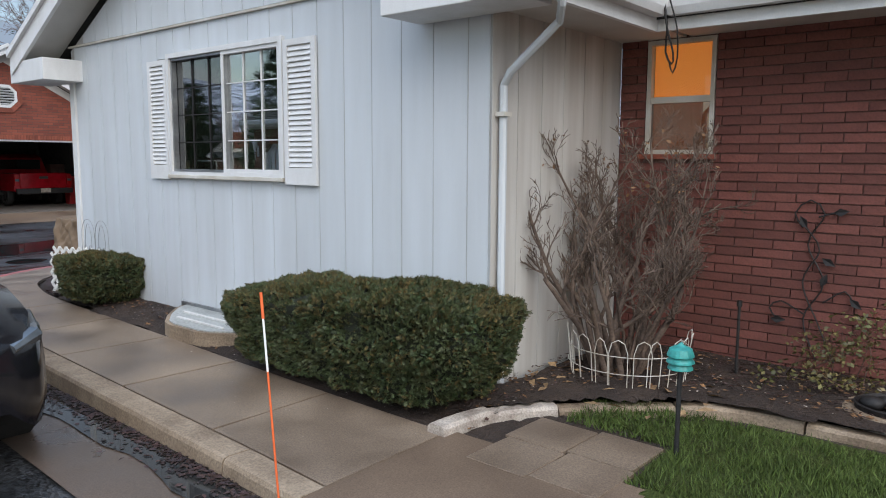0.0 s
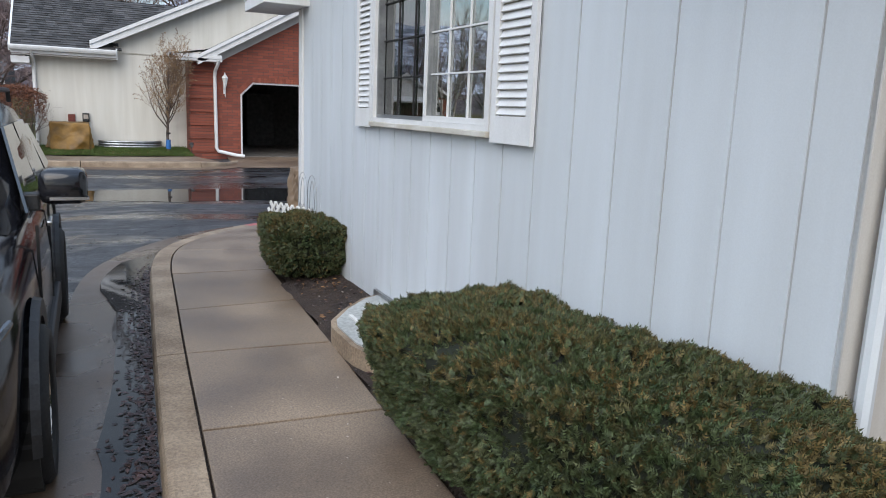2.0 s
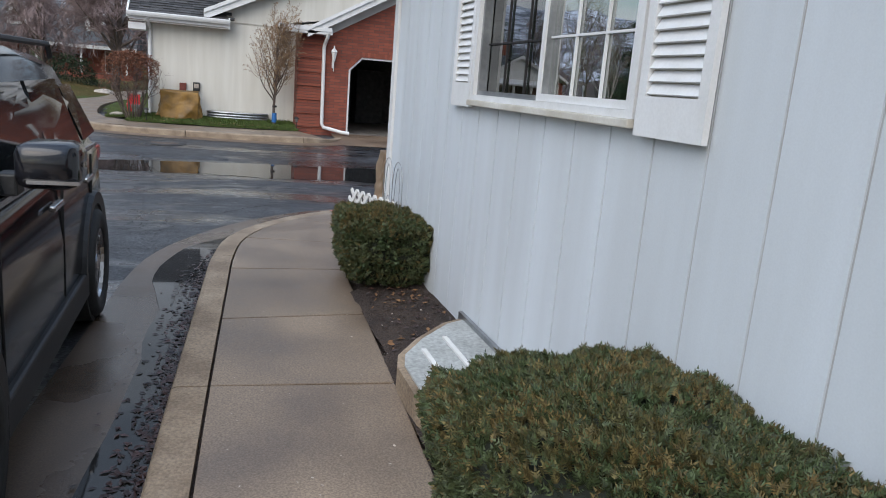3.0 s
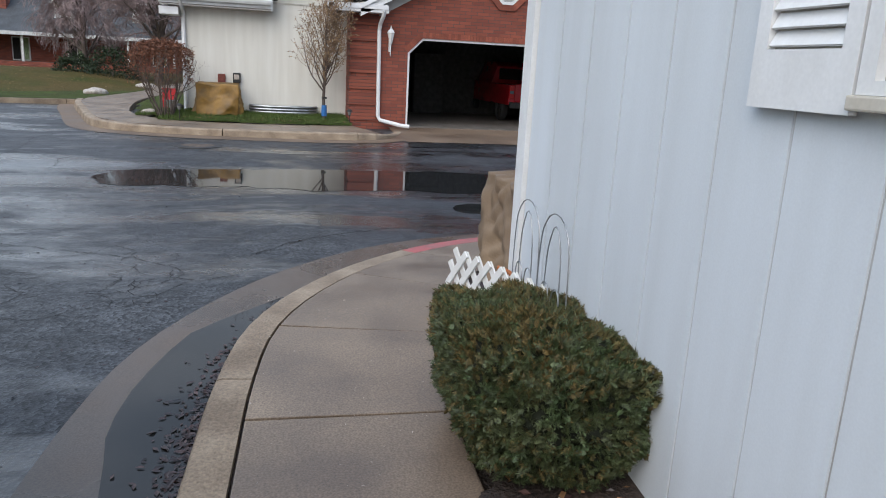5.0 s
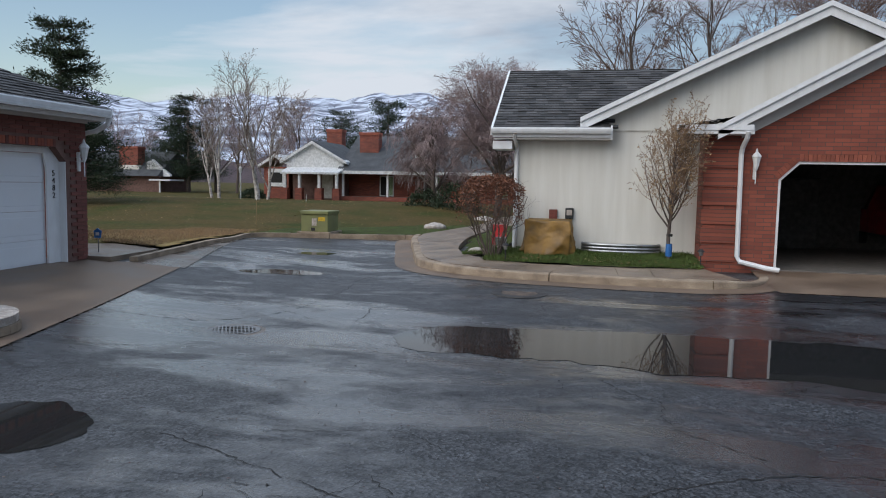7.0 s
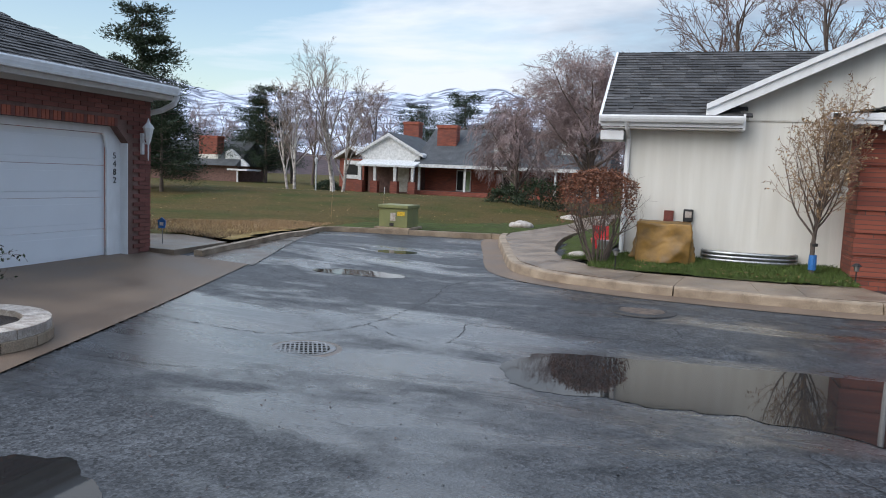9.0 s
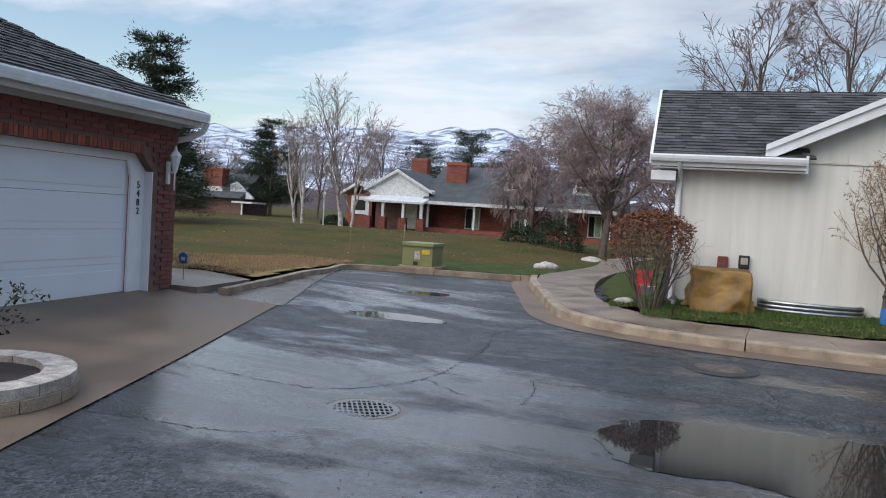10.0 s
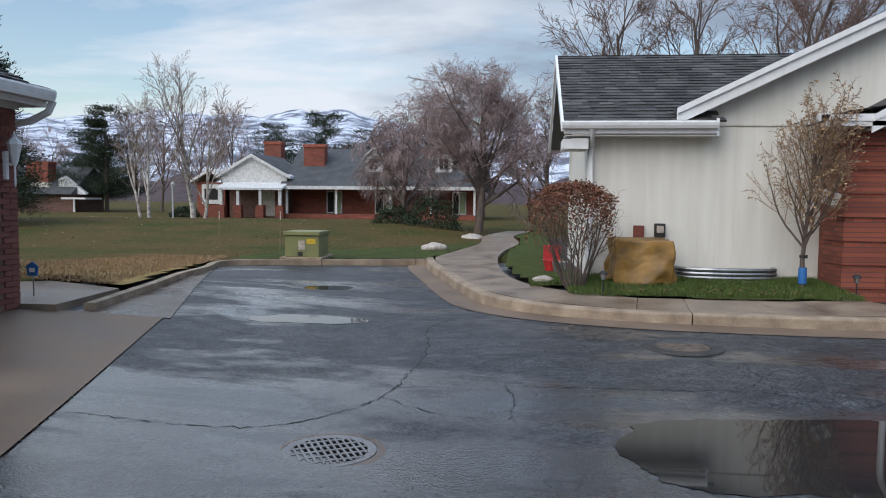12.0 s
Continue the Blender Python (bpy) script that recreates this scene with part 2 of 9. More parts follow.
    film.inputs["To Min"].default_value, film.inputs["To Max"].default_value = 0.95, 0.10
    l.new(wet, film.inputs[0]); l.new(film.outputs[0], b.inputs["Coat Weight"])
    streaks = noise_tex(0.9, 9, (1.9, 0.45, 1), 0.9)
    cr = n.new("ShaderNodeMapRange"); cr.inputs["From Min"].default_value, cr.inputs["From Max"].default_value = 0.35, 0.6
    cr.inputs["To Min"].default_value, cr.inputs["To Max"].default_value = 0.11, 0.42
    l.new(streaks, cr.inputs[0]); l.new(cr.outputs[0], b.inputs["Coat Roughness"])
    b.inputs["Coat IOR"].default_value = 1.45
    skin = n.new("ShaderNodeBump"); skin.inputs["Distance"].default_value, skin.inputs["Strength"].default_value = 0.004, 0.7
    rip = n.new("ShaderNodeMath"); rip.operation = "MULTIPLY_ADD"; rip.inputs[1].default_value = 2.2
    l.new(noise_tex(16, 6), rip.inputs[0]); l.new(stones.outputs["Distance"], rip.inputs[2])
    l.new(rip.outputs[0], skin.inputs["Height"]); l.new(skin.outputs[0], b.inputs["Coat Normal"])
    rr = n.new("ShaderNodeValToRGB")
    e = rr.color_ramp.elements
    e[0].position, e[0].color = 0.39, (0.2, 0.2, 0.2, 1)
    e[1].position, e[1].color = 0.53, (0.6, 0.55, 0.55, 1)
    l.new(wet, rr.inputs[0]); l.new(rr.outputs[0], b.inputs["Roughness"])
    b.inputs["Specular IOR Level"].default_value = 0.3
    bs = n.new("ShaderNodeMapRange"); bs.inputs["From Min"].default_value, bs.inputs["From Max"].default_value = 0.36, 0.6
    bs.inputs["To Min"].default_value, bs.inputs["To Max"].default_value = 0.15, 0.6
    l.new(wet, bs.inputs[0])
    bp = n.new("ShaderNodeBump"); bp.inputs["Distance"].default_value = 0.004
    l.new(bs.outputs[0], bp.inputs["Strength"])
    l.new(stones.outputs["Distance"], bp.inputs["Height"])
    l.new(bp.outputs[0], b.inputs["Normal"])
    return m


def water_material(name, tint=(0.02, 0.02, 0.02)):
    m = bpy.data.materials.new(name)
    m.use_nodes = True
    n, l = m.node_tree.nodes, m.node_tree.links
    b = n["Principled BSDF"]
    b.inputs["Base Color"].default_value = (*tint, 1)
    b.inputs["Roughness"].default_value = 0.03
    b.inputs["IOR"].default_value = 1.33
    b.inputs["Specular IOR Level"].default_value = 0.5
    t = n.new("ShaderNodeTexNoise"); t.inputs["Scale"].default_value = 1.6
    tc = n.new("ShaderNodeTexCoord"); l.new(tc.outputs["Object"], t.inputs["Vector"])
    bp = n.new("ShaderNodeBump"); bp.inputs["Strength"].default_value, bp.inputs["Distance"].default_value = 0.15, 0.004
    l.new(t.outputs["Fac"], bp.inputs["Height"]); l.new(bp.outputs[0], b.inputs["Normal"])
    return m


def glass_material(name, tint=(0.9, 0.95, 0.95), rough=0.0, base=0.2):
    """Window pane: a clear film with true surface reflection."""
    m = bpy.data.materials.new(name)
    m.use_nodes = True
    n, l = m.node_tree.nodes, m.node_tree.links
    n.remove(n["Principled BSDF"])
    gl = n.new("ShaderNodeBsdfGlossy"); gl.inputs["Roughness"].default_value = rough
    tr = n.new("ShaderNodeBsdfTransparent"); tr.inputs["Color"].default_value = (*tint, 1)
    lw = n.new("ShaderNodeLayerWeight"); lw.inputs["Blend"].default_value = 0.5
    pw = n.new("ShaderNodeMath"); pw.operation = "POWER"; pw.inputs[1].default_value = 3.0
    fr = n.new("ShaderNodeMath"); fr.operation = "MULTIPLY_ADD"; fr.inputs[1].default_value = 0.6; fr.inputs[2].default_value = base
    l.new(lw.outputs["Facing"], pw.inputs[0]); l.new(pw.outputs[0], fr.inputs[0])
    mx = n.new("ShaderNodeMixShader")
    l.new(fr.outputs[0], mx.inputs[0]); l.new(tr.outputs[0], mx.inputs[1]); l.new(gl.outputs[0], mx.inputs[2])
    l.new(mx.outputs[0], n["Material Output"].inputs[0])
    return m


def glow_material(name, colour, strength):
    m = bpy.data.materials.new(name)
    m.use_nodes = True
    b = m.node_tree.nodes["Principled BSDF"]
    b.inputs["Base Color"].default_value = (*colour, 1)
    b.inputs["Emission Color"].default_value = (*colour, 1)
    b.inputs["Emission Strength"].default_value = strength
    return m


def mountain_material():
    m = bpy.data.materials.new("snowy_mountain")
    m.use_nodes = True
    n, l = m.node_tree.nodes, m.node_tree.links
    b = n["Principled BSDF"]; b.inputs["Roughness"].default_value = 0.9
    tc = n.new("ShaderNodeTexCoord")
    t = n.new("ShaderNodeTexNoise"); t.inputs["Scale"].default_value, t.inputs["Detail"].default_value = 0.012, 10
    t.inputs["Roughness"].default_value = 0.62
    mp = n.new("ShaderNodeMapping"); mp.inputs["Scale"].default_value = (1, 1, 0.5)
    l.new(tc.outputs["Object"], mp.inputs[0]); l.new(mp.outputs[0], t.inputs["Vector"])
    r = n.new("ShaderNodeValToRGB")
    e = r.color_ramp.elements
    e[0].position, e[0].color = 0.42, (0.12, 0.13, 0.17, 1)
    e[1].position, e[1].color = 0.56, (0.62, 0.66, 0.74, 1)
    l.new(t.outputs["Fac"], r.inputs[0]); l.new(r.outputs[0], b.inputs["Base Color"])
    return m


ASPHALT = asphalt_material()
WATER = water_material("puddle_water")
WALK = material("damp_concrete_walk", (0.262, 0.198, 0.142), 0.6, second=(0.138, 0.100, 0.072), scale=1.7, fine=110, bump=0.35, bump_dist=0.004, per_object=0.08, fine_mix=0.42, detail=9.0, rough2=0.32)
KERB = material("kerb_concrete", (0.36, 0.278, 0.196), 0.75, second=(0.20, 0.145, 0.098), scale=3.1, fine=75, bump=0.8, bump_dist=0.008, fine_mix=0.34, detail=9.0)
PAN = material("wet_gutter_concrete", (0.128, 0.092, 0.068), 0.45, second=(0.066, 0.048, 0.037), scale=1.4, fine=120, bump=0.25, bump_dist=0.003, rough2=0.14)
PAD = material("wet_driveway_concrete", (0.205, 0.146, 0.102), 0.65, second=(0.12, 0.083, 0.058), scale=1.1, fine=110, spec=0.25, bump=0.3, bump_dist=0.004, rough2=0.45, fine_mix=0.3, detail=9.0)
RED = material("red_kerb_paint", (0.42, 0.10, 0.095), 0.6, second=(0.30, 0.11, 0.10), scale=7, fine=90, bump=0.3, bump_dist=0.004)
PALE = material("pale_stone", (0.52, 0.46, 0.40), 0.75, second=(0.30, 0.25, 0.21), scale=9, fine=80, bump=0.5)
SOIL = material("damp_soil", (0.055, 0.036, 0.026), 0.85, second=(0.028, 0.018, 0.014), scale=5, fine=60, bump=1.0, bump_dist=0.03, fine_mix=0.5)
MULCH = material("bark_mulch", (0.075, 0.042, 0.040), 0.8, second=(0.035, 0.02, 0.02), scale=14, fine=70, bump=1.0, bump_dist=0.03, fine_mix=0.5)
GRASS = material("winter_lawn", (0.046, 0.055, 0.014), 0.9, spec=0.08, second=(0.088, 0.064, 0.024), scale=0.35, fine=14, bump=1.0, bump_dist=0.05, fine_mix=0.6, contrast=(0.44, 0.68), detail=9.0)
GREEN = material("green_grass", (0.075, 0.10, 0.026), 0.85, spec=0.1, second=(0.055, 0.062, 0.022), scale=2.5, fine=60, bump=1.0, bump_dist=0.04, fine_mix=0.5)
STRAW = material("dormant_lawn", (0.40, 0.28, 0.12), 0.9, spec=0.1, second=(0.26, 0.185, 0.075), scale=1.2, fine=60, bump=1.0, bump_dist=0.03, fine_mix=0.4)
BLADE = island_tint(material("grass_blades", (0.085, 0.125, 0.028), 0.7, fine=20, bump=0, fine_mix=0.2, spec=0.3), 0.5)
SIDING = material("white_painted_siding", (0.635, 0.675, 0.712), 0.6, second=(0.572, 0.603, 0.628), scale=1.0, fine=160, bump=0.12, bump_dist=0.002, streak=(5, 5, 0.5), fine_mix=0.03, per_object=0.012)
# toned below SIDING: groove shade put into the colour of the wall behind
GROOVE = material("shaded_siding_groove", (0.50, 0.52, 0.53), 0.8, second=(0.38, 0.37, 0.35), scale=2, fine=90, bump=0.05, streak=(5, 5, 0.5), fine_mix=0.08)
CREAM = material("cream_painted_siding", (0.74, 0.72, 0.66), 0.6, second=(0.66, 0.635, 0.57), scale=1.0, fine=160, bump=0.12, bump_dist=0.002, streak=(5, 5, 0.5), fine_mix=0.03, per_object=0.012)
# duller and warmer than SIDING, with upright streaks
STREAKED = material("streaked_beige_siding", (0.60, 0.585, 0.555), 0.6, second=(0.48, 0.455, 0.42), scale=1.6, fine=130, bump=0.12, bump_dist=0.002, streak=(6, 6, 0.4), fine_mix=0.05)
TRIM = material("white_trim_paint", (0.76, 0.765, 0.77), 0.5, second=(0.69, 0.69, 0.685), scale=2.5, fine=90, bump=0.08, bump_dist=0.002, fine_mix=0.04, streak=(3, 3, 1))
OLDTRIM = material("stained_trim_paint", (0.68, 0.66, 0.61), 0.55, second=(0.50, 0.46, 0.39), scale=4, fine=90, bump=0.1, bump_dist=0.002, fine_mix=0.06)
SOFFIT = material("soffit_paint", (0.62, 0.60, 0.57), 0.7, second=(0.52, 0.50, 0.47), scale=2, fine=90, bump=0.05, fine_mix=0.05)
BRICK_X = brick_material("red_brick_wall_facing_x", "x")
BRICK_Y = brick_material("red_brick_wall_facing_y", "y")
BRICK = material("red_brick", (0.205, 0.070, 0.053), 0.8, second=(0.135, 0.047, 0.039), scale=3, fine=70, bump=0.6, bump_dist=0.006, per_object=0.22, fine_mix=0.25)
BRICK_TRIM = island_tint(material("red_brick_trim", (0.30, 0.085, 0.048), 0.8, second=(0.20, 0.055, 0.035), scale=4, fine=70, bump=0.5, bump_dist=0.005, fine_mix=0.25), 0.22)
MORTAR = material("dark_mortar", (0.20, 0.115, 0.095), 0.9, second=(0.13, 0.075, 0.062), scale=5, fine=90, bump=0.6, bump_dist=0.004)
SHINGLE = island_tint(material("grey_shingles", (0.074, 0.072, 0.072), 0.85, second=(0.040, 0.038, 0.038), scale=2, fine=120, bump=0.6, bump_dist=0.005, fine_mix=0.45), 0.5)
SLATE_FAR = material("far_roof_shingles", (0.075, 0.08, 0.085), 0.85, second=(0.05, 0.052, 0.055), scale=1.5, fine=14, bump=0.3, fine_mix=0.3)
DARK = material("dark_interior", (0.02, 0.019, 0.018), 0.9, fine=8, bump=0)
GARAGE_IN = material("garage_interior_wall", (0.10, 0.095, 0.09), 0.9, fine=8, bump=0)
FLOOR_IN = material("garage_floor", (0.17, 0.15, 0.13), 0.6, fine=40, bump=0.1, second=(0.10, 0.09, 0.08))
GLASS = glass_material("window_glass", (0.7, 0.75, 0.74), base=0.42)
CLEAR = glass_material("clear_small_pane", base=0.03)
DARKGLASS = glass_material("shaded_window_glass", (0.42, 0.44, 0.45), base=0.16)
BARK = material("grey_brown_bark", (0.15, 0.115, 0.095), 0.9, second=(0.08, 0.06, 0.05), scale=6, fine=60, bump=0.8, bump_dist=0.01, streak=(4, 4, 0.7))
TWIG = material("bare_twigs", (0.17, 0.105, 0.082), 0.9, second=(0.105, 0.064, 0.05), scale=3, fine=30, bump=0)
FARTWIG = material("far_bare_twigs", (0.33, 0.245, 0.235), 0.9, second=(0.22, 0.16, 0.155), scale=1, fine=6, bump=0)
BIRCH = material("white_birch_bark", (0.55, 0.51, 0.46), 0.8, second=(0.24, 0.20, 0.18), scale=2.2, fine=12, bump=0.2, streak=(1, 1, 2.2))
SHRUBBARK = material("grey_shrub_bark", (0.185, 0.132, 0.10), 0.9, second=(0.085, 0.06, 0.048), scale=9, fine=50, bump=0.3)
TAN_TWIG = material("tan_twigs", (0.30, 0.20, 0.13), 0.85, second=(0.20, 0.125, 0.085), scale=4, fine=30, bump=0)
YEW = island_tint(material("yew_needles", (0.043, 0.068, 0.026), 0.6, second=(0.064, 0.074, 0.032), scale=9, fine=20, bump=0, fine_mix=0.25, spec=0.35), 0.55)
YEW_TAN = island_tint(material("bronzed_yew_needles", (0.135, 0.092, 0.034), 0.7, second=(0.075, 0.07, 0.026), scale=5, fine=20, bump=0, fine_mix=0.3, spec=0.3), 0.5)
# near-black, so the gaps between needle sprays look shaded
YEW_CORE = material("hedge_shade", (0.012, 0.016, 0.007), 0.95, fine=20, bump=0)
PINE = island_tint(material("pine_needles", (0.030, 0.046, 0.022), 0.7, second=(0.018, 0.030, 0.014), scale=1, fine=6, bump=0, spec=0.3), 0.5)
DRYLEAF = island_tint(material("dry_leaves", (0.24, 0.125, 0.052), 0.8, second=(0.13, 0.07, 0.035), scale=8, fine=30, bump=0), 0.5)
TANLEAF = island_tint(material("tan_leaves", (0.36, 0.24, 0.12), 0.8, second=(0.24, 0.15, 0.08), scale=8, fine=30, bump=0), 0.4)
REDLEAF = island_tint(material("russet_leaves", (0.20, 0.075, 0.035), 0.8, second=(0.12, 0.05, 0.028), scale=8, fine=30, bump=0), 0.5)
WETLEAF = island_tint(material("wet_leaf_litter", (0.062, 0.031, 0.026), 0.4, second=(0.026, 0.015, 0.014), scale=8, fine=30, bump=0), 0.6)
BLACKPAINT = material("black_car_paint", (0.012, 0.012, 0.015), 0.12, fine=6, bump=0, fine_mix=0.02, spec=0.6)
BLACKPLASTIC = material("black_plastic", (0.022, 0.022, 0.023), 0.55, fine=80, bump=0.05)
TYRE = material("tyre_rubber", (0.018, 0.018, 0.018), 0.75, fine=60, bump=0.2)
CHROME = material("bright_metal", (0.62, 0.62, 0.63), 0.22, 1.0, fine=10, bump=0, fine_mix=0.03)
ZINC = material("galvanised_metal", (0.40, 0.41, 0.42), 0.42, 0.85, second=(0.28, 0.29, 0.30), scale=6, fine=40, bump=0.1, fine_mix=0.1)
IRON = material("dark_iron", (0.03, 0.028, 0.028), 0.6, 0.3, fine=40, bump=0.2)
CASTIRON = material("worn_cast_iron", (0.15, 0.105, 0.075), 0.8, 0.1, second=(0.05, 0.038, 0.03), scale=14, fine=50, bump=0.3)
HEADLIGHT = material("headlamp_lens", (0.16, 0.18, 0.20), 0.06, 0.6, fine=8, bump=0)
TAILRED = material("red_lens", (0.45, 0.012, 0.014), 0.15, fine=8, bump=0)
TRUCKRED = material("red_truck_paint", (0.36, 0.008, 0.016), 0.2, fine=8, bump=0, fine_mix=0.02)
TARP_TAN = material("tan_canvas_cover", (0.27, 0.188, 0.118), 0.7, second=(0.185, 0.125, 0.078), scale=3, fine=120, bump=0.2, bump_dist=0.003, fine_mix=0.1)
TARP_GOLD = material("mustard_tarp", (0.32, 0.17, 0.032), 0.55, second=(0.15, 0.085, 0.025), scale=3.5, fine=90, bump=0.2, bump_dist=0.004, fine_mix=0.15)
BOXGREEN = material("faded_green_cabinet_paint", (0.20, 0.205, 0.075), 0.55, second=(0.15, 0.155, 0.065), scale=2, fine=60, bump=0.05, fine_mix=0.08)
TEAL = material("teal_plastic", (0.045, 0.33, 0.30), 0.4, second=(0.035, 0.26, 0.24), fine=30, bump=0)
UTILGREEN = material("utility_box_green", (0.055, 0.10, 0.085), 0.5, fine=30, bump=0)
ORANGE = material("orange_marker", (0.80, 0.14, 0.03), 0.5, fine=30, bump=0, fine_mix=0.05)
WHITEPL = material("white_plastic", (0.78, 0.78, 0.77), 0.45, second=(0.66, 0.65, 0.62), scale=6, fine=30, bump=0, fine_mix=0.04)
BLUE = material("blue_plastic", (0.03, 0.16, 0.45), 0.5, fine=30, bump=0)
YELLOW = material("yellow_label", (0.70, 0.45, 0.03), 0.5, fine=30, bump=0)
REDPL = material("red_plastic", (0.50, 0.03, 0.035), 0.4, fine=30, bump=0)
PIT = material("drain_pit_shade", (0.006, 0.006, 0.006), 1.0, fine=20, bump=0, spec=0.02)
GRATE = material("wet_iron_grate", (0.17, 0.17, 0.18), 0.25, 0.3, second=(0.12, 0.115, 0.115), fine=50, bump=0.15)
RINGTAR = material("tarred_ring", (0.05, 0.046, 0.043), 0.7, spec=0.4, second=(0.026, 0.024, 0.023), scale=7, fine=90, bump=0.4)
AMBER = glow_material("amber_lit_room", (1.0, 0.30, 0.055), 0.25)
RUST = material("rusty_dry_leaf", (0.42, 0.13, 0.03), 0.7, second=(0.3, 0.09, 0.03), scale=9, fine=40, bump=0.1)
CURTAIN = material("green_vertical_blinds", (0.36, 0.46, 0.28), 0.8, second=(0.22, 0.30, 0.16), scale=5, fine=20, bump=0.1, streak=(4, 4, 0.4))
SNOW = mountain_material()
FARHILL = material("far_wooded_slope", (0.11, 0.08, 0.082), 0.95, spec=0.05, second=(0.06, 0.048, 0.05), scale=0.2, fine=2.0, bump=0)
WHITE_FAR = material("far_white_paint", (0.72, 0.72, 0.71), 0.7, fine=5, bump=0, fine_mix=0.04)
SCREEN = material("insect_screen", (0.05, 0.052, 0.058), 0.8, fine=200, bump=0.2)

# ---- mesh tools ----


def thing(name, label, category, at=(0, 0, 0), group="", kind=""):
    ob = new(name)
    ob.location = at
    ob.empty_display_size = 0.1
    return tagged(ob, label, category, group, kind)


def finish(bm, name, mat, smooth=False):
    me = bpy.data.meshes.new(name)
    bm.to_mesh(me)
    bm.free()
    for m in (mat if isinstance(mat, (list, tuple)) else [mat]):
        me.materials.append(m)
    if smooth:
        me.polygons.foreach_set("use_smooth", [True] * len(me.polygons))
    return me


def put(name, me, parent=None, label=""):
    ob = new(name, me)
    if parent is not None:
        ob.parent = parent
        if parent.type == "EMPTY":
            ob.matrix_parent_inverse = Matrix.Translation(parent.location).inverted()
    if label:
        ob["label"] = label
    return ob


def part(name, bm, mat, parent, label="", smooth=False):
    return put(name, finish(bm, name, mat, smooth), parent, label)


def single(name, bm, mat, label, category, group="", kind="", smooth=False):
    return tagged(put(name, finish(bm, name, mat, smooth)), label, category, group, kind)


def raw(name, verts, faces, mat, smooth=False):
    me = bpy.data.meshes.new(name)
    me.from_pydata(verts, [], faces)
    for m in (mat if isinstance(mat, (list, tuple)) else [mat]):
        me.materials.append(m)
    if smooth:
        me.polygons.foreach_set("use_smooth", [True] * len(me.polygons))
    return me


def box(bm, x0, x1, y0, y1, z0, z1, bevel=0.0, m=None):
    r = bmesh.ops.create_cube(bm, size=1.0, matrix=Matrix.Translation(((x0 + x1) / 2, (y0 + y1) / 2, (z0 + z1) / 2)) @ Matrix.Diagonal((abs(x1 - x0), abs(y1 - y0), abs(z1 - z0), 1)))
    vs = r["verts"]
    if m is not None:
        bmesh.ops.transform(bm, matrix=m, verts=vs)
    if bevel:
        es = list({e for v in vs for e in v.link_edges})
        bmesh.ops.bevel(bm, geom=es, offset=bevel, segments=2, affect="EDGES", profile=0.5)
    return bm


def B(*a, **k):
    return box(bmesh.new(), *a, **k)


def prism(bm, pts, lo, hi, axis="z"):
    """A flat outline drawn out between lo and hi along an axis. pts are (x, y), (y, z) for axis x, (x, z) for axis y."""
    def at(p, h):
        return {"z": (p[0], p[1], h), "x": (h, p[0], p[1]), "y": (p[0], h, p[1])}[axis]
    a = [bm.verts.new(at(p, lo)) for p in pts]
    b = [bm.verts.new(at(p, hi)) for p in pts]
    bm.faces.new(a[::-1]); bm.faces.new(b)
    for i in range(len(pts)):
        j = (i + 1) % len(pts)
        bm.faces.new((a[i], a[j], b[j], b[i]))
    bmesh.ops.recalc_face_normals(bm, faces=bm.faces[:])
    return bm


def tube(bm, pts, radius, sides=8, caps=True):
    """A round bar along a line of points; radius may be one number or one for each point."""
    pts = [Vector(p) for p in pts]
    rs = radius if isinstance(radius, (list, tuple)) else [radius] * len(pts)
    rings, up = [], None
    for i, p in enumerate(pts):
        d = (pts[min(i + 1, len(pts) - 1)] - pts[max(i - 1, 0)]).normalized()
        if up is None:
            up = d.orthogonal().normalized()
        up = (up - d * up.dot(d))
        up = up.normalized() if up.length > 1e-5 else d.orthogonal().normalized()
        side = d.cross(up)
        rings.append([bm.verts.new(p + rs[i] * (math.cos(2 * math.pi * k / sides) * up + math.sin(2 * math.pi * k / sides) * side)) for k in range(sides)])
    for a, b in zip(rings, rings[1:]):
        for k in range(sides):
            bm.faces.new((a[k], a[(k + 1) % sides], b[(k + 1) % sides], b[k]))
    if caps:
        bm.faces.new(rings[0][::-1]); bm.faces.new(rings[-1])
    return bm


def sweep(bm, pts, profile, closed=False):
    """A profile of (sideways, up) carried along a level line; sideways is to the left of travel."""
    pts = [Vector(p) for p in pts]
    n = len(pts)
    rings = []
    for i, p in enumerate(pts):
        a, b = pts[max(i - 1, 0)], pts[min(i + 1, n - 1)]
        d = b - a
        d.z = 0
        d.normalize()
        left = Vector((-d.y, d.x, 0))
        rings.append([bm.verts.new(p + left * s + Vector((0, 0, u))) for s, u in profile])
    m = len(profile)
    for a, b in zip(rings, rings[1:]):
        for k in range(m):
            bm.faces.new((a[k], a[(k + 1) % m], b[(k + 1) % m], b[k]))
    bm.faces.new(rings[0][::-1]); bm.faces.new(rings[-1])
    bmesh.ops.recalc_face_normals(bm, faces=bm.faces[:])
    return bm


def lathe(bm, at, profile, sides=16):
    """Rings of (radius, height) round an upright axis."""
    rings = [[bm.verts.new((at[0] + r * math.cos(2 * math.pi * k / sides), at[1] + r * math.sin(2 * math.pi * k / sides), at[2] + h)) for k in range(sides)] for r, h in profile]
    for a, b in zip(rings, rings[1:]):
        for k in range(sides):
            bm.faces.new((a[k], a[(k + 1) % sides], b[(k + 1) % sides], b[k]))
    bm.faces.new(rings[0][::-1]); bm.faces.new(rings[-1])
    return bm


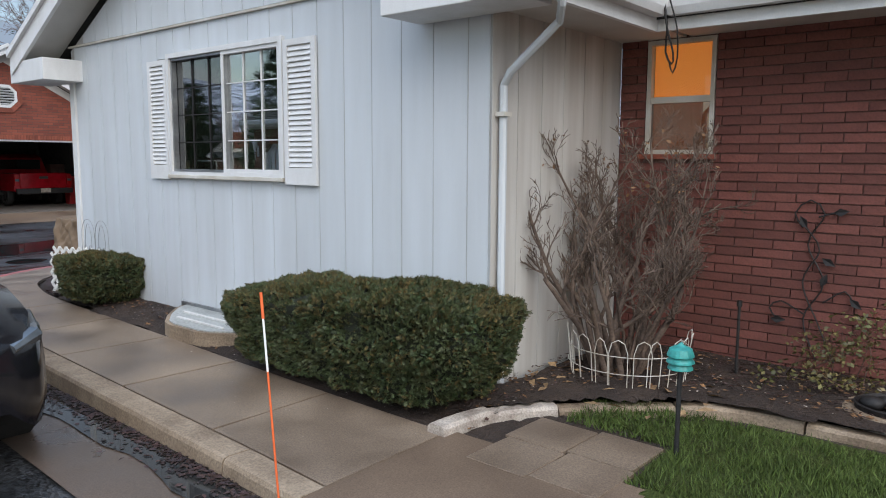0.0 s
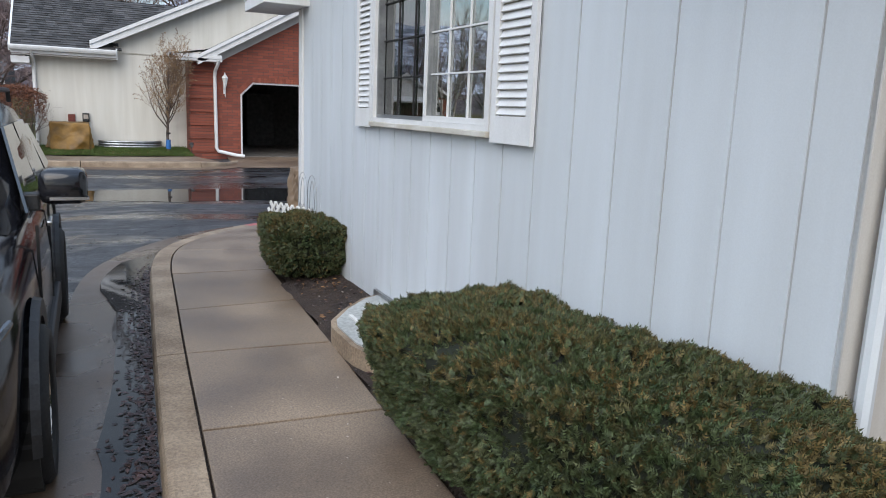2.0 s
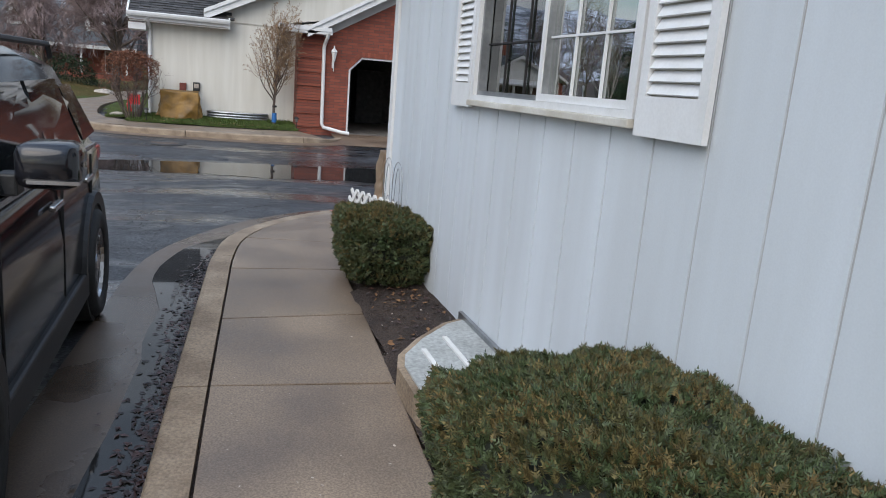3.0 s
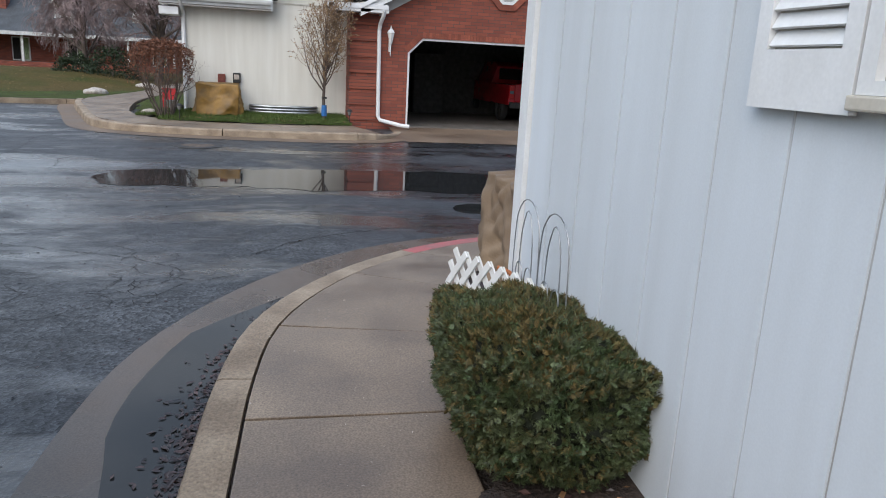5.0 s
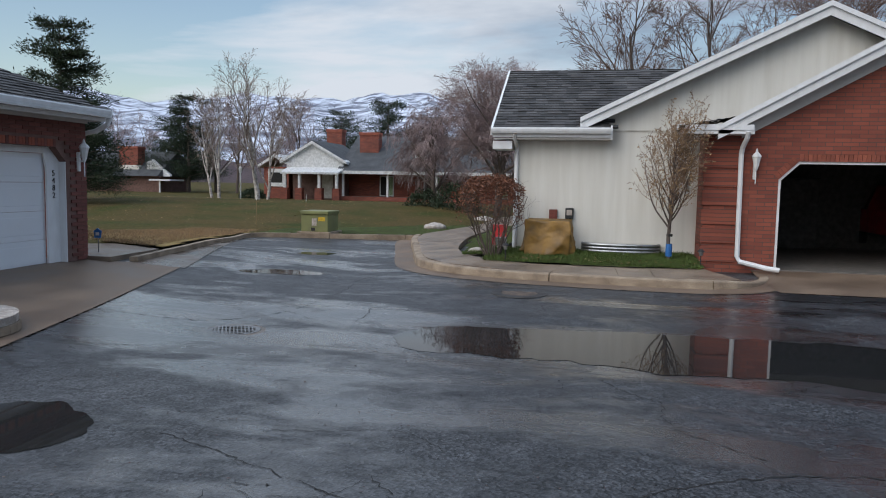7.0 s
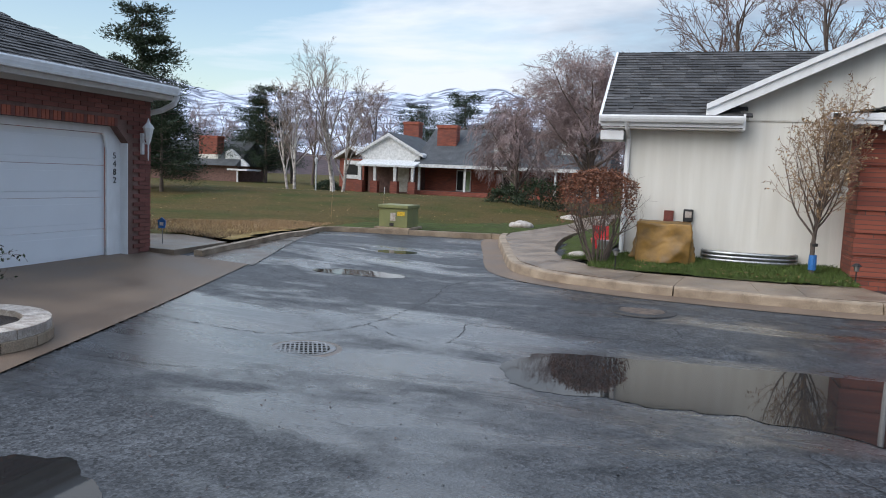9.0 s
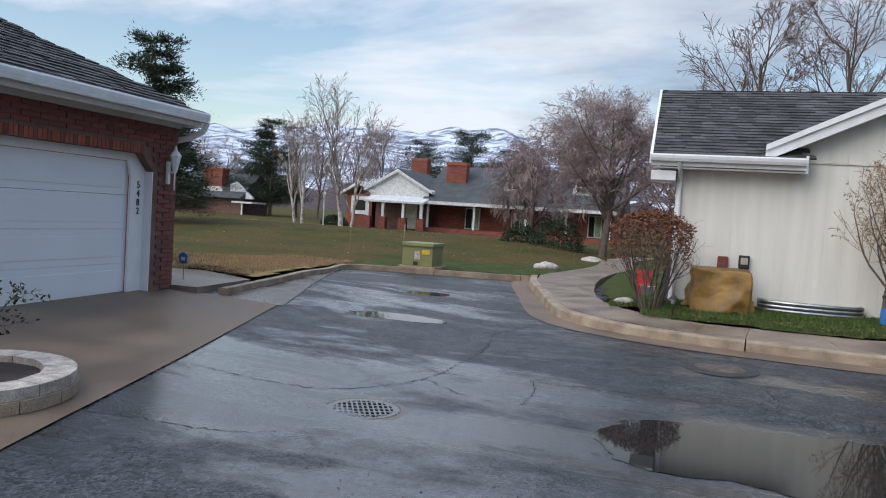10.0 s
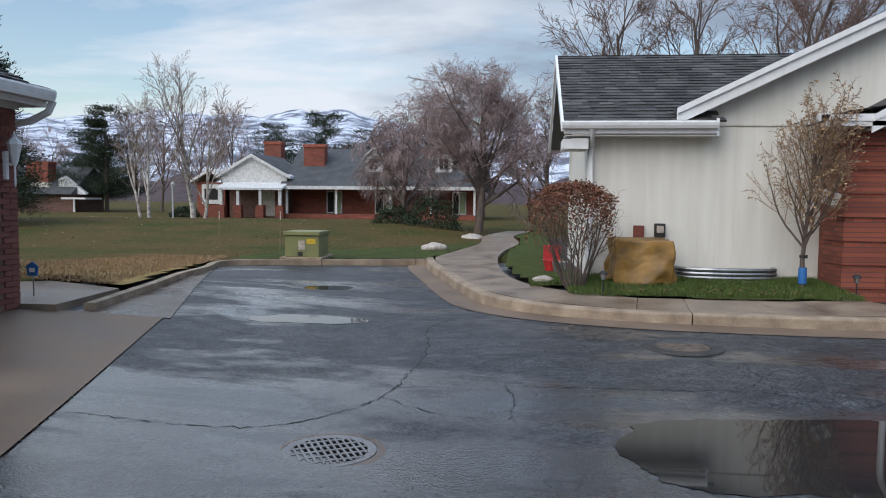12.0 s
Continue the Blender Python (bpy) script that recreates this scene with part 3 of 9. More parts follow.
def smoothstep(a, b, v):
    v = np.clip((v - a) / (b - a), 0, 1)
    return v * v * (3 - 2 * v)


def curve(pts, step=0.25):
    """A rounded line through points, resampled."""
    p = [np.array(q, float) for q in pts]
    p = [2 * p[0] - p[1]] + p + [2 * p[-1] - p[-2]]
    out = []
    for i in range(1, len(p) - 2):
        k = max(2, int(np.linalg.norm(p[i + 1] - p[i]) / step))
        for j in range(k):
            t = j / k
            out.append(0.5 * (2 * p[i] + (p[i + 1] - p[i - 1]) * t + (2 * p[i - 1] - 5 * p[i] + 4 * p[i + 1] - p[i + 2]) * t * t + (3 * p[i] - p[i - 1] - 3 * p[i + 1] + p[i + 2]) * t ** 3))
    out.append(p[-2])
    return [tuple(float(c) for c in q) for q in out]

# ---- ground ----
PUDDLES = [  # name, centre x, y, half sizes, level
    ("puddle", -16.95, 5.95, 0.98, 6.0),
    ("puddle", -21.5, -3.65, 0.38, 0.8),
    ("puddle", -12.75, -1.85, 0.6, 0.6),
    ("puddle", -14.5, 5.05, 0.32, 0.35),
    ("puddle", -24.6, -4.2, 0.35, 0.45),
]


def base_height(x, y):
    x, y = np.asarray(x, float), np.asarray(y, float)
    d = np.sqrt((x + 17) ** 2 + 1.5) - 1.2
    g = -0.415 + np.where(x > -17, 0.0165, 0.0145) * np.minimum(d, 13)
    g = g + np.where(x > -17, 0.0, 0.027) * np.minimum(d, 3.6) * smoothstep(-3.0, 0.5, y)
    g = g + 0.047 * np.maximum(-y - 2.5, 0).clip(0, 8) * (1 - 0.85 * smoothstep(23, 29, -x)) * smoothstep(10, 15, -x)
    return g


def road_height(x, y):
    g = base_height(x, y)
    for _, cx, cy, a, b in PUDDLES:
        q = ((np.asarray(x) - cx) / a) ** 2 + ((np.asarray(y) - cy) / b) ** 2
        w = 1 - (smoothstep(1.9, 2.5, q) if b > 3 else smoothstep(1.7, 2.6, q))
        g = g * (1 - w) + (base_height(cx, cy) - 0.012) * w
    return g


def rz(x, y):
    return float(road_height(x, y))


def grid_mesh(name, xs, ys, height, mat, smooth=True):
    X, Y = np.meshgrid(xs, ys)
    Z = height(X, Y)
    nx, ny = len(xs), len(ys)
    v = np.stack([X.ravel(), Y.ravel(), Z.ravel()], 1).tolist()
    f = [(j * nx + i, j * nx + i + 1, (j + 1) * nx + i + 1, (j + 1) * nx + i) for j in range(ny - 1) for i in range(nx - 1)]
    return raw(name, v, f, mat, smooth)


def land_height(X, Y):
    """The open land: under the road where there is road, a lawn swell beyond the parking, level plain to the horizon."""
    Z = base_height(np.clip(X, -31, 30), np.clip(Y, -14, 30)) - 0.12
    far = smoothstep(29.5, 31.5, -X)
    swell = -0.13 + 0.42 * smoothstep(33, 44, -X) * (1 - smoothstep(46, 62, -X)) * smoothstep(1.5, 6, -Y) + 0.10 * smoothstep(50, 62, -X)
    Z = Z * (1 - far) + swell * far
    side = smoothstep(7.6, 8.4, -Y) * smoothstep(21.2, 21.8, -X)
    return Z * (1 - side) + np.maximum(Z, -0.1 + 0.42 * smoothstep(33, 44, -X) * (1 - smoothstep(46, 62, -X)) + 0.1 * smoothstep(50, 62, -X)) * side


xs = np.concatenate([-np.geomspace(4500, 70, 22), np.arange(-68, -20, 0.8), np.arange(-20, 20, 2.0), np.geomspace(20, 4500, 16)])
ys = np.concatenate([-np.geomspace(4500, 60, 22), np.arange(-58, 20, 0.8), np.geomspace(20, 4500, 18)])
tagged(put("ground", grid_mesh("ground", xs, ys, land_height, GRASS)), "dull green and brown winter lawn and open land", "ground", kind="structure")

xs = np.concatenate([np.arange(-29.7, -24, 0.35), np.arange(-24, -9, 0.2), np.arange(-9, 16, 0.6)])
ys = np.concatenate([np.arange(-28, -8, 1.0), np.arange(-8, 10.2, 0.2), np.arange(10.6, 60, 1.5)])
road_me = grid_mesh("road", xs, ys, road_height, ASPHALT)
trim = bmesh.new()
trim.from_mesh(road_me)
bmesh.ops.delete(trim, geom=[q for q in trim.faces if q.calc_center_median().x < -20.7 and q.calc_center_median().y < -7.9], context="FACES")
trim.to_mesh(road_me)
trim.free()
tagged(put("road", road_me), "rain-wet cracked dark asphalt road and parking court", "road", kind="structure")

WZ = -0.10


def walk_z(x, y):
    return WZ - 0.10 * float(smoothstep(9.3, 12.2, -x))


# kerb line of the near pavement: outer edge, from the drive past the corner and up the side street
KERB_LINE = curve([(-2.72, 1.74), (-3.4, 1.79), (-4.8, 1.87), (-6.2, 1.95), (-7.9, 2.06), (-8.86, 2.13), (-9.6, 2.26), (-10.35, 2.56), (-11.1, 3.02), (-11.75, 3.65), (-12.15, 4.4), (-12.4, 5.6), (-12.5, 8), (-12.5, 16)], 0.22)


def offset_line(line, d):
    out = []
    for i, p in enumerate(line):
        a, b = line[max(i - 1, 0)], line[min(i + 1, len(line) - 1)]
        t = np.array([b[0] - a[0], b[1] - a[1]])
        t /= np.linalg.norm(t)
        out.append((p[0] + t[1] * d, p[1] - t[0] * d))
    return out


def kerb_piece(line, mat, parent, width=0.17, drop=0.2, lift=0.0):
    bm = bmesh.new()
    sweep(bm, [(p[0], p[1], walk_z(*p) + lift) for p in line], [(0.015, -drop), (0.0, -0.03), (-0.012, -0.008), (-0.035, 0.0), (-width, 0.0), (-width, -drop)])
    return part("kerb_stone", bm, mat, parent)


kerb = thing("kerb", "worn tan concrete kerb with a red painted stretch at the corner", "kerb", kind="structure")
cuts = [0]
for gx in (-3.38, -6.28, -8.84):
    cuts.append(min(range(len(KERB_LINE)), key=lambda i: abs(KERB_LINE[i][0] - gx)))
cuts.append(min(range(len(KERB_LINE)), key=lambda i: abs(KERB_LINE[i][0] + 11.68) + abs(KERB_LINE[i][1] - 3.5)))
cuts.append(len(KERB_LINE) - 1)
for i, (a, b) in enumerate(zip(cuts, cuts[1:])):
    seg = KERB_LINE[a:b + 1]
    p, q = np.array(seg[-2]), np.array(seg[-1])
    seg = seg[:-1] + [tuple(q - (q - p) / np.linalg.norm(q - p) * 0.012)]
    kerb_piece(seg, RED if i == 4 else KERB, kerb)

# gutter pan beside the kerb
pan_line = KERB_LINE
bm = bmesh.new()
outer, inner = offset_line(pan_line, -0.64), offset_line(pan_line, 0.02)
rows = []
for k in range(5):
    t = k / 4
    rows.append([bm.verts.new((a[0] * (1 - t) + b[0] * t, a[1] * (1 - t) + b[1] * t, rz(a[0] * (1 - t) + b[0] * t, a[1] * (1 - t) + b[1] * t) + 0.014 - 0.006 * math.sin(math.pi * t))) for a, b in zip(outer, inner)])
for a, b in zip(rows, rows[1:]):
    for i in range(len(a) - 1):
        bm.faces.new((a[i], a[i + 1], b[i + 1], b[i]))
bmesh.ops.recalc_face_normals(bm, faces=bm.faces[:])
tagged(part("gutter_pan", bm, PAN, None, smooth=True), "wet concrete gutter pan along the kerb", "gutter", kind="structure")

# pavement slabs with open joints
walk_in = offset_line(KERB_LINE, 0.185)
RIGHT_EDGE = curve([(-2.72, 2.86), (-3.8, 2.90), (-4.96, 2.96), (-6.12, 3.03), (-7.25, 3.09), (-8.4, 3.15), (-9.36, 3.27), (-10.3, 3.6), (-11.0, 4.19), (-11.35, 5.0), (-11.45, 6.2), (-11.5, 8), (-11.5, 16)], 0.22)


def near_index(line, p):
    return min(range(len(line)), key=lambda i: (line[i][0] - p[0]) ** 2 + (line[i][1] - p[1]) ** 2)


pavement = thing("pavement", "damp tan concrete pavement slabs with dark joints", "pavement", kind="structure")
joints = [((-2.74, 1.95), (-2.74, 2.86)), ((-3.86, 2.02), (-3.82, 2.90)), ((-5.0, 2.08), (-4.97, 2.96)), ((-6.13, 2.15), (-6.12, 3.03)), ((-7.27, 2.2), (-7.24, 3.09)), ((-8.42, 2.28), (-8.4, 3.15)), ((-9.52, 2.42), (-9.36, 3.27)), ((-10.72, 2.86), (-10.3, 3.6)), ((-11.62, 3.6), (-11.0, 4.19)), ((-12.1, 4.9), (-11.36, 5.05)), ((-12.25, 6.2), (-11.45, 6.2)), ((-12.3, 7.6), (-11.5, 7.6)), ((-12.3, 16), (-11.5, 16))]
for a, b in zip(joints, joints[1:]):
    i0, i1 = near_index(walk_in, a[0]), near_index(walk_in, b[0])
    k0, k1 = near_index(RIGHT_EDGE, a[1]), near_index(RIGHT_EDGE, b[1])
    left = [np.array(p[:2]) for p in walk_in[i0:i1 + 1]]
    right = [np.array(p[:2]) for p in RIGHT_EDGE[k0:k1 + 1]]
    m = 8
    L = [left[min(len(left) - 1, round(t * (len(left) - 1) / m))] for t in range(m + 1)]
    R = [right[min(len(right) - 1, round(t * (len(right) - 1) / m))] for t in range(m + 1)]
    for row in (L, R):
        t0, t1 = row[1] - row[0], row[-1] - row[-2]
        row[0] = row[0] + t0 / max(np.linalg.norm(t0), 1e-6) * 0.011
        row[-1] = row[-1] - t1 / max(np.linalg.norm(t1), 1e-6) * 0.011
    bm = bmesh.new()
    outline = [tuple(p) for p in L] + [tuple(p) for p in R[::-1]]
    top = [bm.verts.new((p[0], p[1], walk_z(*p))) for p in outline]
    low = [bm.verts.new((p[0], p[1], walk_z(*p) - 0.032)) for p in outline]
    cx, cy = np.mean([p[0] for p in outline]), np.mean([p[1] for p in outline])
    top_in = [bm.verts.new((p[0] + (cx - p[0]) * 0.012, p[1] + (cy - p[1]) * 0.015, walk_z(*p) + 0.002)) for p in outline]
    n = len(outline)
    for i in range(n):
        j = (i + 1) % n
        bm.faces.new((low[i], low[j], top[j], top[i]))
        bm.faces.new((top[i], top[j], top_in[j], top_in[i]))
    for i in range(m):
        bm.faces.new((top_in[i], top_in[i + 1], top_in[n - 2 - i], top_in[n - 1 - i]))
    bmesh.ops.recalc_face_normals(bm, faces=bm.faces[:])
    part("slab", bm, WALK, pavement)

# the raised near plot under pavement, beds and house
plot = [p for p in offset_line(KERB_LINE, 0.17)]
bm = bmesh.new()
outline = [(p[0], p[1]) for p in plot] + [(20, 16), (20, 2.0), (-2.72, 1.95)]
a = [bm.verts.new((p[0], p[1], walk_z(*p) - 0.034)) for p in outline]
low = [bm.verts.new((p[0], p[1], walk_z(*p) - 0.35)) for p in outline]
bm.faces.new(a)
for i in range(len(outline)):
    j = (i + 1) % len(outline)
    bm.faces.new((a[i], a[j], low[j], low[i]))
bmesh.ops.recalc_face_normals(bm, faces=bm.faces[:])
bmesh.ops.triangulate(bm, faces=[f for f in bm.faces if len(f.verts) > 4])
tagged(part("plot_base", bm, SOIL, None), "dark bedding below the near pavement", "ground", kind="structure")


def bed(name, outline, z, mat, label, category="soil", rough=0.02, step=0.07, seed=3, edge=0.02, kind="structure"):
    """A heaped bed of loose ground inside an outline."""
    xs = np.arange(min(p[0] for p in outline), max(p[0] for p in outline) + step, step)
    ys = np.arange(min(p[1] for p in outline), max(p[1] for p in outline) + step, step)
    pts = np.array(outline)

    def inside(x, y):
        c = False
        j = len(pts) - 1
        for i in range(len(pts)):
            if (pts[i][1] > y) != (pts[j][1] > y) and x < (pts[j][0] - pts[i][0]) * (y - pts[i][1]) / (pts[j][1] - pts[i][1]) + pts[i][0]:
                c = not c
            j = i
        return c
    idx, v, f = {}, [], []
    for j, y in enumerate(ys):
        for i, x in enumerate(xs):
            if inside(x, y):
                idx[i, j] = len(v)
                zz = z(x, y) if callable(z) else z
                v.append((x, y, zz + rough * noise.fractal(Vector((x * 4, y * 4, seed)), 1.0, 2.0, 4)))
    for (i, j), k in idx.items():
        q = [(i, j), (i + 1, j), (i + 1, j + 1), (i, j + 1)]
        if all(c in idx for c in q):
            f.append([idx[c] for c in q])
    return tagged(put(name, raw(name, v, f, mat, True)), label, category, kind=kind)


bed("soil_bed", [(-9.0, 3.19), (-8.4, 3.11), (-7.25, 3.05), (-4.96, 2.92), (-2.68, 2.80), (-2.68, 3.2), (-2.34, 3.66), (-1.64, 4.20), (-0.9, 4.28), (1.5, 4.16), (1.5, 5.5), (-2.9, 5.5), (-2.9, 3.66), (-9.1, 3.66)], lambda x, y: -0.114 + 0.079 * float(smoothstep(2.95, 3.4, y)), SOIL, "dark damp soil bed along the house wall")
bed("mulch_bed", [(-8.9, 3.22), (-9.4, 3.3), (-10.3, 3.64), (-10.95, 4.2), (-11.3, 5.0), (-11.4, 6.2), (-11.45, 9), (-9.0, 9), (-9.0, 3.3)], lambda x, y: -0.10, MULCH, "dark purplish bark mulch bed at the house corner")
bed("lawn_patch", [(-2.3, 3.6), (-1.55, 4.15), (-0.85, 4.22), (2.5, 4.1), (2.5, 2.2), (-1.3, 2.4), (-1.6, 2.9), (-1.62, 3.5)], -0.10, GREEN, "patch of green grass inside the stone edging", "grass", rough=0.025)

bed("trodden_soil", [(-2.72, 2.6), (-1.1, 2.2), (-1.1, 3.0), (-1.5, 3.7), (-2.2, 3.8), (-2.66, 3.3)], -0.112, SOIL, "bare damp soil round the square slabs", rough=0.01)
# drive between road and front path
xs, ys = np.arange(-2.71, 6.1, 0.3), np.arange(-4.6, 2.95, 0.25)
tagged(put("front_drive", grid_mesh("front_drive", xs, ys, lambda X, Y: np.maximum(WZ + 0.002 - 0.05 * np.maximum(1.8 - Y, 0).clip(0, 3), base_height(X, Y) + 0.02) + 0 * X, PAD)), "wet brown concrete drive by the front path", "driveway", kind="structure")

# far corner: pavement and kerb before the white house
FAR_KERB = curve([(-29.5, -3.05), (-28.1, -2.8), (-26.0, -2.2), (-24.2, -1.7), (-23.0, -1.25), (-22.1, -0.45), (-21.65, 0.5), (-21.5, 1.5), (-21.4, 3.0), (-21.45, 4.3), (-21.9, 5.0), (-22.8, 5.45), (-23.6, 5.62)], 0.3)
FZ = -0.12


def far_z(x, y):
    return FZ + 0.05 * float(smoothstep(25, 29.5, -x)) - 0.10 * float(smoothstep(4.4, 5.6, y))


far_kerb = thing("far_kerb", "stained pale concrete kerb round the far corner", "kerb", kind="structure")
ks = [0]
for gx, gy in ((-26.5, -2.4), (-23.4, -1.4), (-21.5, 1.5), (-21.42, 4.3)):
    ks.append(near_index(FAR_KERB, (gx, gy)))
ks.append(len(FAR_KERB) - 1)
for a, b in zip(ks, ks[1:]):
    seg = FAR_KERB[a:b + 1]
    p, q = np.array(seg[-2]), np.array(seg[-1])
    seg = seg[:-1] + [tuple(q - (q - p) / np.linalg.norm(q - p) * 0.02)]
    bm = bmesh.new()
    sweep(bm, [(p[0], p[1], far_z(*p)) for p in seg], [(-0.03, -0.3), (0.0, -0.03), (0.012, -0.01), (0.035, 0.0), (0.17, 0.0), (0.17, -0.3)])
    part("kerb_stone", bm, KERB, far_kerb)
bm = bmesh.new()
o, i2 = offset_line(FAR_KERB, 0.45), offset_line(FAR_KERB, -0.02)
rows = [[bm.verts.new((a[0] * (1 - t) + b[0] * t, a[1] * (1 - t) + b[1] * t, rz(a[0] * (1 - t) + b[0] * t, a[1] * (1 - t) + b[1] * t) + 0.008)) for a, b in zip(o, i2)] for t in (0, 0.5, 1)]
for a, b in zip(rows, rows[1:]):
    for i in range(len(a) - 1):
        bm.faces.new((a[i], a[i + 1], b[i + 1], b[i]))
bmesh.ops.recalc_face_normals(bm, faces=bm.faces[:])
tagged(part("far_gutter", bm, PAD, None), "damp brown concrete gutter along the far kerb", "gutter", kind="structure")

FAR_IN = curve([(-46, -0.2), (-41, -1.0), (-36, -0.8), (-32, -1.2), (-28.7, -1.28), (-25.5, -0.95), (-23.9, -0.3), (-22.95, 0.7), (-22.85, 1.66), (-22.85, 3.3), (-23.2, 4.35)], 0.3)
FAR_OUT = curve([(-46, -1.4), (-41, -2.2), (-36, -2.1), (-32, -2.55), (-29.5, -2.87), (-28.1, -2.62), (-26.0, -2.03), (-24.2, -1.53), (-23.1, -1.1), (-22.25, -0.38), (-21.82, 0.5), (-21.67, 1.5), (-21.57, 3.0), (-21.62, 4.2), (-22.0, 4.85)], 0.3)
far_pave = thing("far_pavement", "pale damp concrete pavement curving past the white house", "pavement", kind="structure")
n = 34
step_in = [FAR_IN[round(i * (len(FAR_IN) - 1) / n)] for i in range(n + 1)]
step_out = [FAR_OUT[near_index(FAR_OUT, p)] for p in step_in]
step_out[-1] = FAR_OUT[-1]
for a, b, c, d in zip(step_in, step_in[1:], step_out[1:], step_out):
    bm = bmesh.new()
    q = [np.array(p[:2]) for p in (a, b, c, d)]
    cen = sum(q) / 4
    q = [cen + (p - cen) * 0.992 for p in q]
    top = [bm.verts.new((p[0], p[1], far_z(*p) + (0.02 if i < 2 else 0.0))) for i, p in enumerate(q)]
    low = [bm.verts.new((p[0], p[1], far_z(*p) - 0.25)) for p in q]
    bm.faces.new(top)
    for i in range(4):
        bm.faces.new((low[i], low[(i + 1) % 4], top[(i + 1) % 4], top[i]))
    bmesh.ops.recalc_face_normals(bm, faces=bm.faces[:])
    part("slab", bm, WALK, far_pave)

bed("far_lawn", [(-46, -0.2), (-41, -1.0), (-36, -0.8), (-32, -1.2), (-28.7, -1.24), (-25.5, -0.9), (-23.9, -0.25), (-22.9, 0.7), (-22.8, 1.66), (-22.8, 3.3), (-23.1, 4.4), (-25.2, 4.6), (-25.2, 0.3), (-46, 0.3)], lambda x, y: far_z(x, y) + 0.04 + 0.10 * float(smoothstep(22.8, 25.0, -x)) * float(smoothstep(-0.8, 0.6, y)), GREEN, "strip of mown green grass before the white house", "grass", rough=0.02, step=0.16)
bed("far_bed", [(-40, 0.2), (-25.2, 0.2), (-25.2, 6), (-40, 6)], -0.05, SOIL, "soil beside the white house", step=0.8)

# garage apron of the far house
xs, ys = np.arange(-24.4, -21.3, 0.25), np.arange(5.35, 11.9, 0.25)
tagged(put("far_apron", grid_mesh("far_apron", xs, ys, lambda X, Y: np.maximum(base_height(X, Y) + 0.012, -0.15 - 0.09 * np.maximum(X + 24.2, 0)), PAD)), "damp tan concrete apron before the open garage", "driveway", kind="structure")

# end of the court: kerb and lawn strip
END_KERB = curve([(-20.9, -6.6), (-22.3, -6.75), (-23.3, -6.85), (-24.6, -7.1), (-26.2, -7.35), (-27.6, -7.75), (-28.2, -7.6), (-28.6, -6.9), (-28.9, -5.5), (-29.2, -4.2), (-29.55, -3.05)], 0.3)


def end_z(x, y):
    return max(-0.16 + 0.06 * float(smoothstep(22, 28, -x)), float(base_height(x, y)) + 0.10)


end_kerb = thing("end_kerb", "low tan concrete kerb at the end of the court", "kerb", kind="structure")
ks = list(range(0, len(END_KERB), 7)) + [len(END_KERB) - 1]
for a, b in zip(ks, ks[1:]):
    if b <= a:
        continue
    seg = END_KERB[a:b + 1]
    p, q = np.array(seg[-2]), np.array(seg[-1])
    seg = seg[:-1] + [tuple(q - (q - p) / np.linalg.norm(q - p) * 0.015)]
    bm = bmesh.new()
    sweep(bm, [(p[0], p[1], end_z(*p)) for p in seg], [(-0.03, -0.3), (0.0, -0.03), (-0.0, -0.01), (-0.03, 0.0), (-0.17, 0.0), (-0.17, -0.3)])
    part("kerb_stone", bm, KERB, end_kerb)
bed("dormant_lawn", [(-22.5, -6.84), (-23.3, -6.93), (-24.6, -7.2), (-26.2, -7.45), (-27.6, -7.85), (-28.3, -7.7), (-28.9, -8.0), (-29.2, -9.2), (-28.8, -10.2), (-27, -10.2), (-23.1, -9.3), (-23.2, -8.6), (-22.4, -6.95)], lambda x, y: end_z(x, y) - 0.006, STRAW, "straw-coloured dormant lawn corner", "grass", step=0.2)
bed("green_verge", [(-28.6, -7.9), (-28.75, -6.9), (-29.05, -5.5), (-29.35, -4.2), (-29.7, -2.95), (-32, -2.6), (-36, -2.15), (-38, -2.2), (-33, -5.5), (-31, -8.0)], lambda x, y: -0.115, GREEN, "green grass verge behind the kerb", "grass", step=0.2)

# drive of the neighbouring garage
DRIVE = [(-11.5, -2.7), (-14.1, -3.52), (-17.5, -4.50), (-20.75, -5.4), (-22.6, -6.6), (-21.2, -6.55), (-20.6, -6.75), (-20.55, -7.4), (-11.5, -7.4)]
bm = bmesh.new()
pts = curve([(p[0], p[1]) for p in DRIVE[:4]], 0.4)
rows = []
for p in pts:
    rows.append([bm.verts.new((p[0], p[1] * (1 - t) - 7.6 * t, rz(p[0], p[1] * (1 - t) - 7.6 * t) + 0.012)) for t in np.linspace(0, 1, 12)])
for a, b in zip(rows, rows[1:]):
    for i in range(len(a) - 1):
        bm.faces.new((a[i], a[i + 1], b[i + 1], b[i]))
bmesh.ops.recalc_face_normals(bm, faces=bm.faces[:])
tagged(part("neighbour_drive", bm, PAD, None, smooth=True), "wet brown concrete drive before the white garage door", "driveway", kind="structure")
bm = bmesh.new()
rows = []
for x in np.linspace(-20.75, -27.5, 20):
    y0 = -5.3 + (x + 20.75) * 0.33
    y1 = max(min(-6.6, -6.45 + (x + 20.75) * 0.17), -8)
    rows.append([bm.verts.new((x, y0 * (1 - t) + y1 * t, rz(x, y0 * (1 - t) + y1 * t) + 0.011)) for t in (0, 0.5, 1)])
for a, b in zip(rows, rows[1:]):
    for i in range(2):
        bm.faces.new((a[i], a[i + 1], b[i + 1], b[i]))
bmesh.ops.recalc_face_normals(bm, faces=bm.faces[:])
tagged(part("court_gutter", bm, PAN, None), "pale damp concrete gutter beside the court kerb", "gutter", kind="structure")
